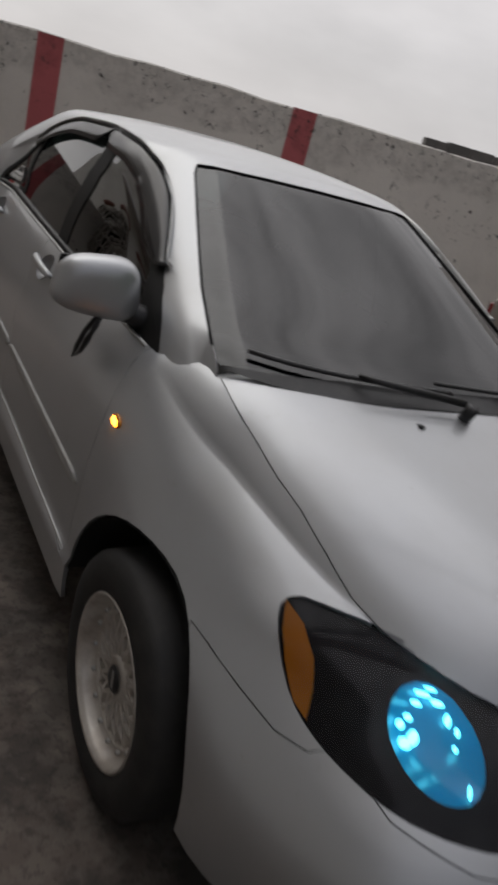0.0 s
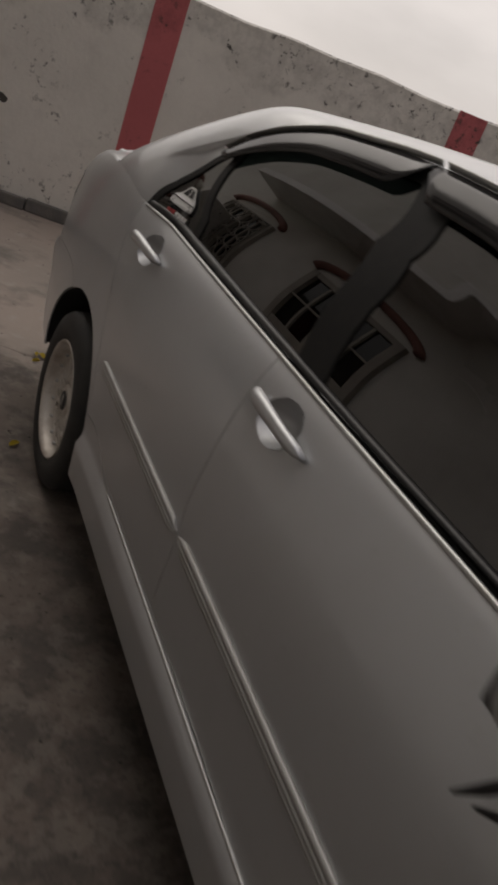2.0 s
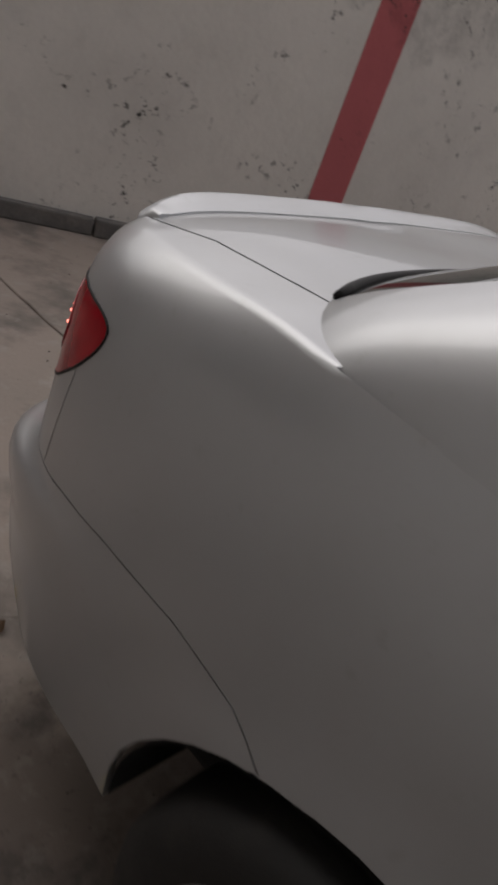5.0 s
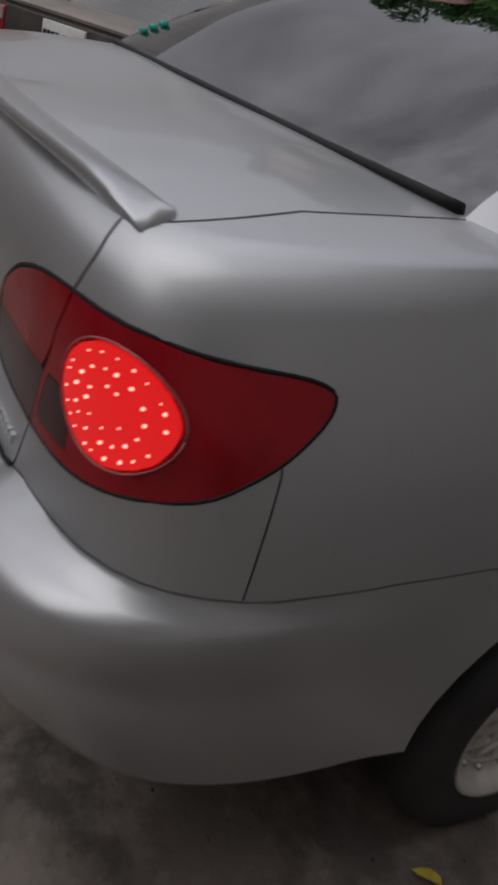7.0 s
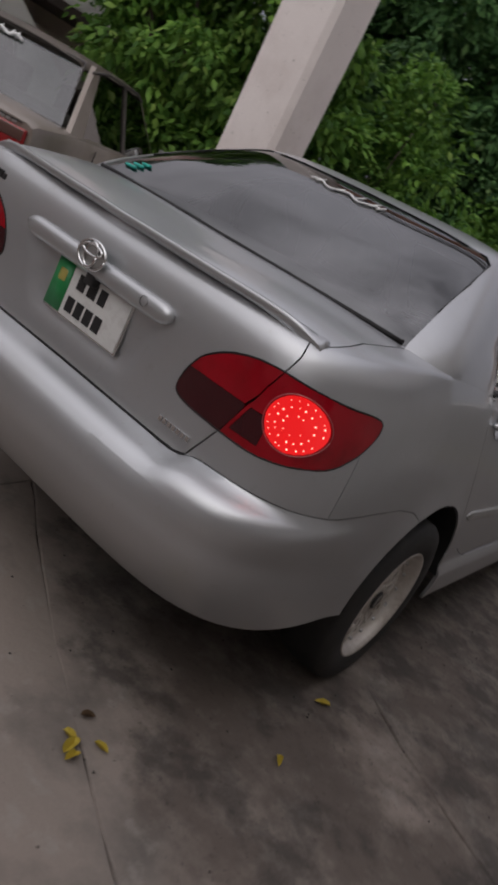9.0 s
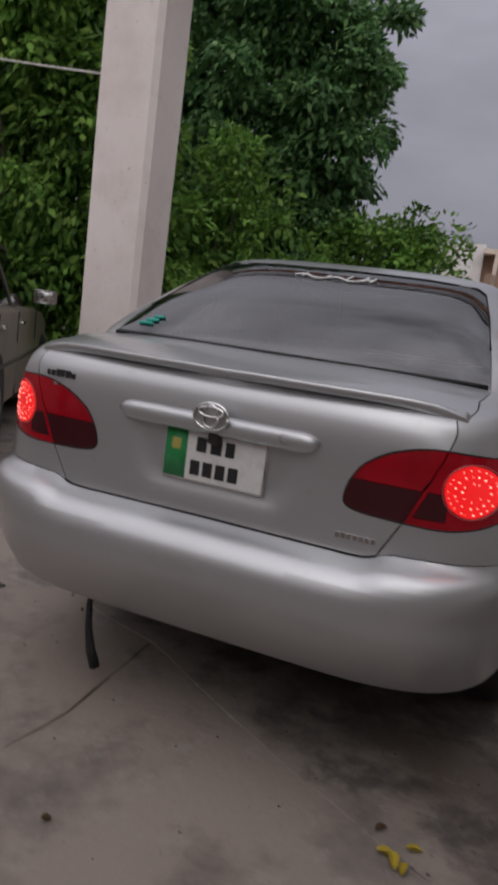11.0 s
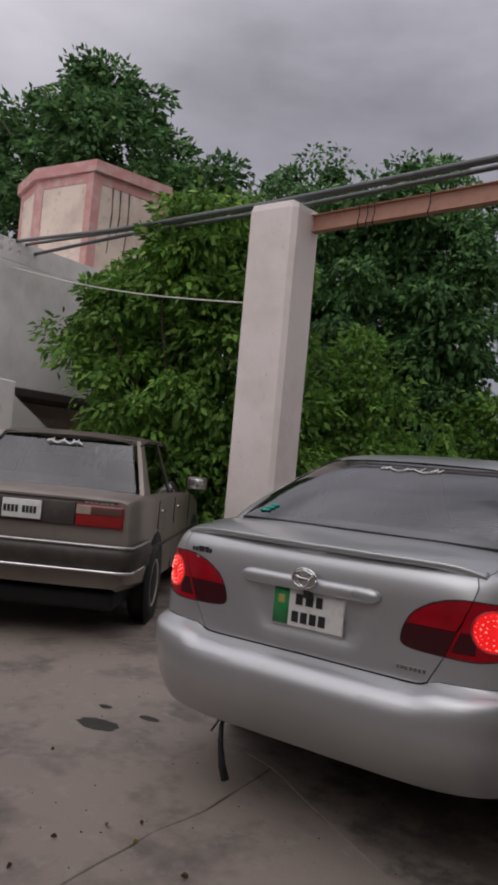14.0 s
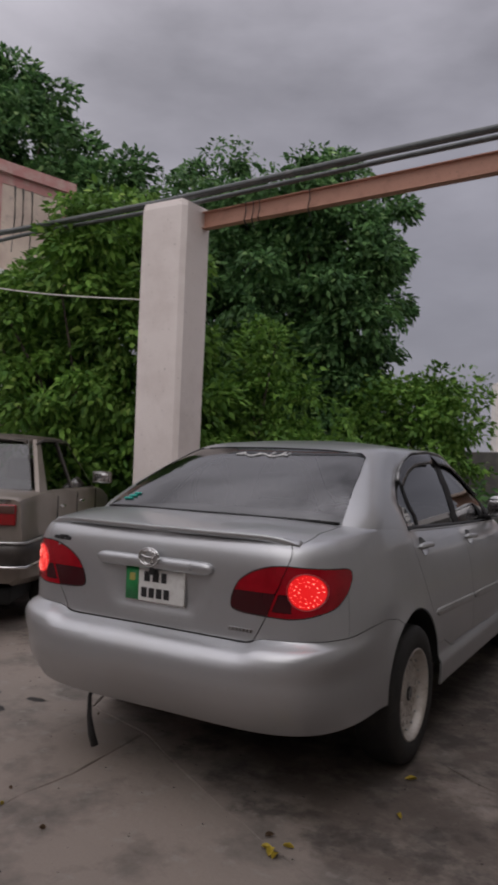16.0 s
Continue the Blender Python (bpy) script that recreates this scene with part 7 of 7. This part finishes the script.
part("balcony_wall", box_bm(-0.1, 9, -0.9, -0.75, 3.18, 3.75), BRICK, far, smooth=False)
for x in (0.5, 2.4, 4.3, 6.2):
    part("window", box_bm(x, x + 1.1, -0.05, 0.02, 3.4, 4.4), FRAME_WHITE, far, smooth=False)
    part("post", box_bm(x - 0.35, x - 0.2, -0.9, -0.75, 3.18, 4.5), CREAM_PAINT, far, smooth=False)
gate = plan_wall("wall_far", 9.0, 2.0, 0.2, HOUSE_PAINT, pose(10.0, 11.2, 0, 0, 0, 176), 1.0)

# ---- fallen leaves, stains, grit on the yard ----
YELLOW = material("fallen_leaf_yellow", (0.42, 0.32, 0.03), 0.7, 0, [(40, 0.5, 0.7, (0.25, 0.15, 0.02), 0.7)])
BROWN = material("fallen_leaf_brown", (0.10, 0.06, 0.03), 0.8)


def leaf_bm(size, seed):
    bm = bmesh.new()
    rnd = random.Random(seed)
    edge = []
    for k in range(10):
        a = k * 2 * math.pi / 10
        r = size * (0.55 + 0.45 * abs(math.cos(a))) * rnd.uniform(0.8, 1.15)
        edge.append(bm.verts.new((r * math.cos(a), r * 0.6 * math.sin(a), 0.004 + 0.012 * abs(math.sin(a)) + rnd.uniform(0, 0.004))))
    c = bm.verts.new((0, 0, 0.002))
    for k in range(10):
        bm.faces.new((edge[k], edge[(k + 1) % 10], c))
    return bm


rnd = random.Random(12)
spots = [(0.664, -2.284, YELLOW, 0.03), (0.64, -2.27, YELLOW, 0.024), (0.69, -2.30, YELLOW, 0.022), (0.887, -1.42, YELLOW, 0.028), (0.952, -1.779, YELLOW, 0.022), (0.70, -2.22, YELLOW, 0.02), (0.61, -2.19, BROWN, 0.02), (-0.15, -3.1, BROWN, 0.02), (-0.5, -2.55, BROWN, 0.018)]
for k in range(26):
    spots.append((rnd.uniform(-2.2, 1.7), rnd.uniform(-4.4, -1.6), rnd.choice((BROWN, BROWN, YELLOW)), rnd.uniform(0.006, 0.016)))
for k, (x, y, mat, r) in enumerate(spots):
    ob = finish("fallen_leaf", leaf_bm(r, k), mat, smooth=False, matrix=pose(x, y, 0.001, 0, 0, rnd.uniform(0, 360)))
    tagged(ob, "small yellow fallen leaf on the concrete" if mat is YELLOW else "small dry brown fallen leaf on the concrete", "leaf", "fallen leaves")
# grit, too fine to count
rng = np.random.default_rng(3)
bm = bmesh.new()
for k in range(700):
    x, y, r = rng.uniform(-4, 2.2), rng.uniform(-5.0, 0.5), rng.uniform(0.0025, 0.008)
    vs = [bm.verts.new((x + r * math.cos(a + k), y + r * math.sin(a + k) * 0.7, 0.0)) for a in (0, 2.1, 4.2)]
    top = bm.verts.new((x, y, r * 0.6))
    for i in range(3):
        bm.faces.new((vs[i], vs[(i + 1) % 3], top))
tagged(finish("grit", bm, JOINT, smooth=False), "dark grit and crumbs scattered on the concrete", "grit", kind="stuff")
WET = material("oil_stain", (0.035, 0.032, 0.03), 0.45, 0, [(9, 0.45, 0.7, (0.08, 0.072, 0.065), 0.6)])
for x, y, rx, ry, seed in ((-1.26, -1.87, 0.115, 0.075, 1), (-1.15, -1.62, 0.06, 0.03, 2), (-1.42, -1.66, 0.04, 0.025, 3)):
    rnd2 = random.Random(seed)
    bm = bmesh.new()
    edge = [bm.verts.new((rx * math.cos(a) * rnd2.uniform(0.85, 1.12), ry * math.sin(a) * rnd2.uniform(0.85, 1.12), 0.0025)) for a in (k * 2 * math.pi / 20 for k in range(20))]
    bm.faces.new(edge)
    ob = finish("oil_stain", bm, WET, smooth=False, matrix=pose(x, y, 0, 0, 0, 8))
    tagged(ob, "dark dried oil drip on the concrete", "stain")

# ---- the concrete slabs, last ----
seam_b = [(-0.30, -6.2), (-0.34, -2.97), (-0.36, -2.45), (-0.33, -2.2), (-0.37, -1.66), (-0.83, -1.51), (-1.02, -1.10), (-1.4, -0.2), (-2.2, 2.2), (-3.4, 6.5)]
seam_a = [(-0.37, -1.66), (0.05, -1.92), (0.36, -2.10), (0.59, -2.22), (0.82, -2.33), (1.75, -2.75), (3.28, -3.5)]
seam_c = [(-1.02, -1.10), (0.4, -0.95), (0.80, -1.06), (1.14, -1.29), (2.2, -1.8), (3.28, -2.3)]
slabs = [seam_b[:5] + seam_a[1:] + [(3.28, -8.2)], seam_a + seam_c[::-1] + [seam_b[5]], seam_c + [(3.28, 6.5)] + seam_b[:6:-1], [(-8.1, -4.0), (-5.0, -4.9), (-0.30, -6.2)] + seam_b[1:] + [(-8.1, 6.5)]]


def drawn_in(poly, d):
    """The polygon with its edges moved inward by d."""
    area = sum(a[0] * b[1] - b[0] * a[1] for a, b in zip(poly, poly[1:] + poly[:1]))
    k = d if area > 0 else -d
    out = []
    for a, b, c in zip(poly[-1:] + poly[:-1], poly, poly[1:] + poly[:1]):
        e, f = (Vector(b) - Vector(a)).normalized(), (Vector(c) - Vector(b)).normalized()
        n = Vector((-e.y - f.y, e.x + f.x)).normalized()
        out.append(Vector(b) + n * k / max(0.3, n.dot(Vector((-e.y, e.x)))))
    return out


rnd = random.Random(21)
for poly in slabs:
    fine = []
    for a, b in zip(poly, poly[1:] + poly[:1]):
        n = max(1, int((Vector(b) - Vector(a)).length / 0.12))
        fine += [(a[0] + (b[0] - a[0]) * k / n + rnd.uniform(-0.006, 0.006), a[1] + (b[1] - a[1]) * k / n + rnd.uniform(-0.006, 0.006)) for k in range(n)]
    bm = bmesh.new()
    low = [bm.verts.new((p.x, p.y, -0.03)) for p in drawn_in(fine, 0.0018)]
    edge = [bm.verts.new((p.x, p.y, -0.004)) for p in drawn_in(fine, 0.0018)]
    top = [bm.verts.new((p.x, p.y, 0.0)) for p in drawn_in(fine, 0.0055)]
    for r, s in ((low, edge), (edge, top)):
        for k in range(len(r)):
            bm.faces.new((r[k], r[(k + 1) % len(r)], s[(k + 1) % len(r)], s[k]))
    bm.faces.new(top)
    bmesh.ops.recalc_face_normals(bm, faces=bm.faces[:])
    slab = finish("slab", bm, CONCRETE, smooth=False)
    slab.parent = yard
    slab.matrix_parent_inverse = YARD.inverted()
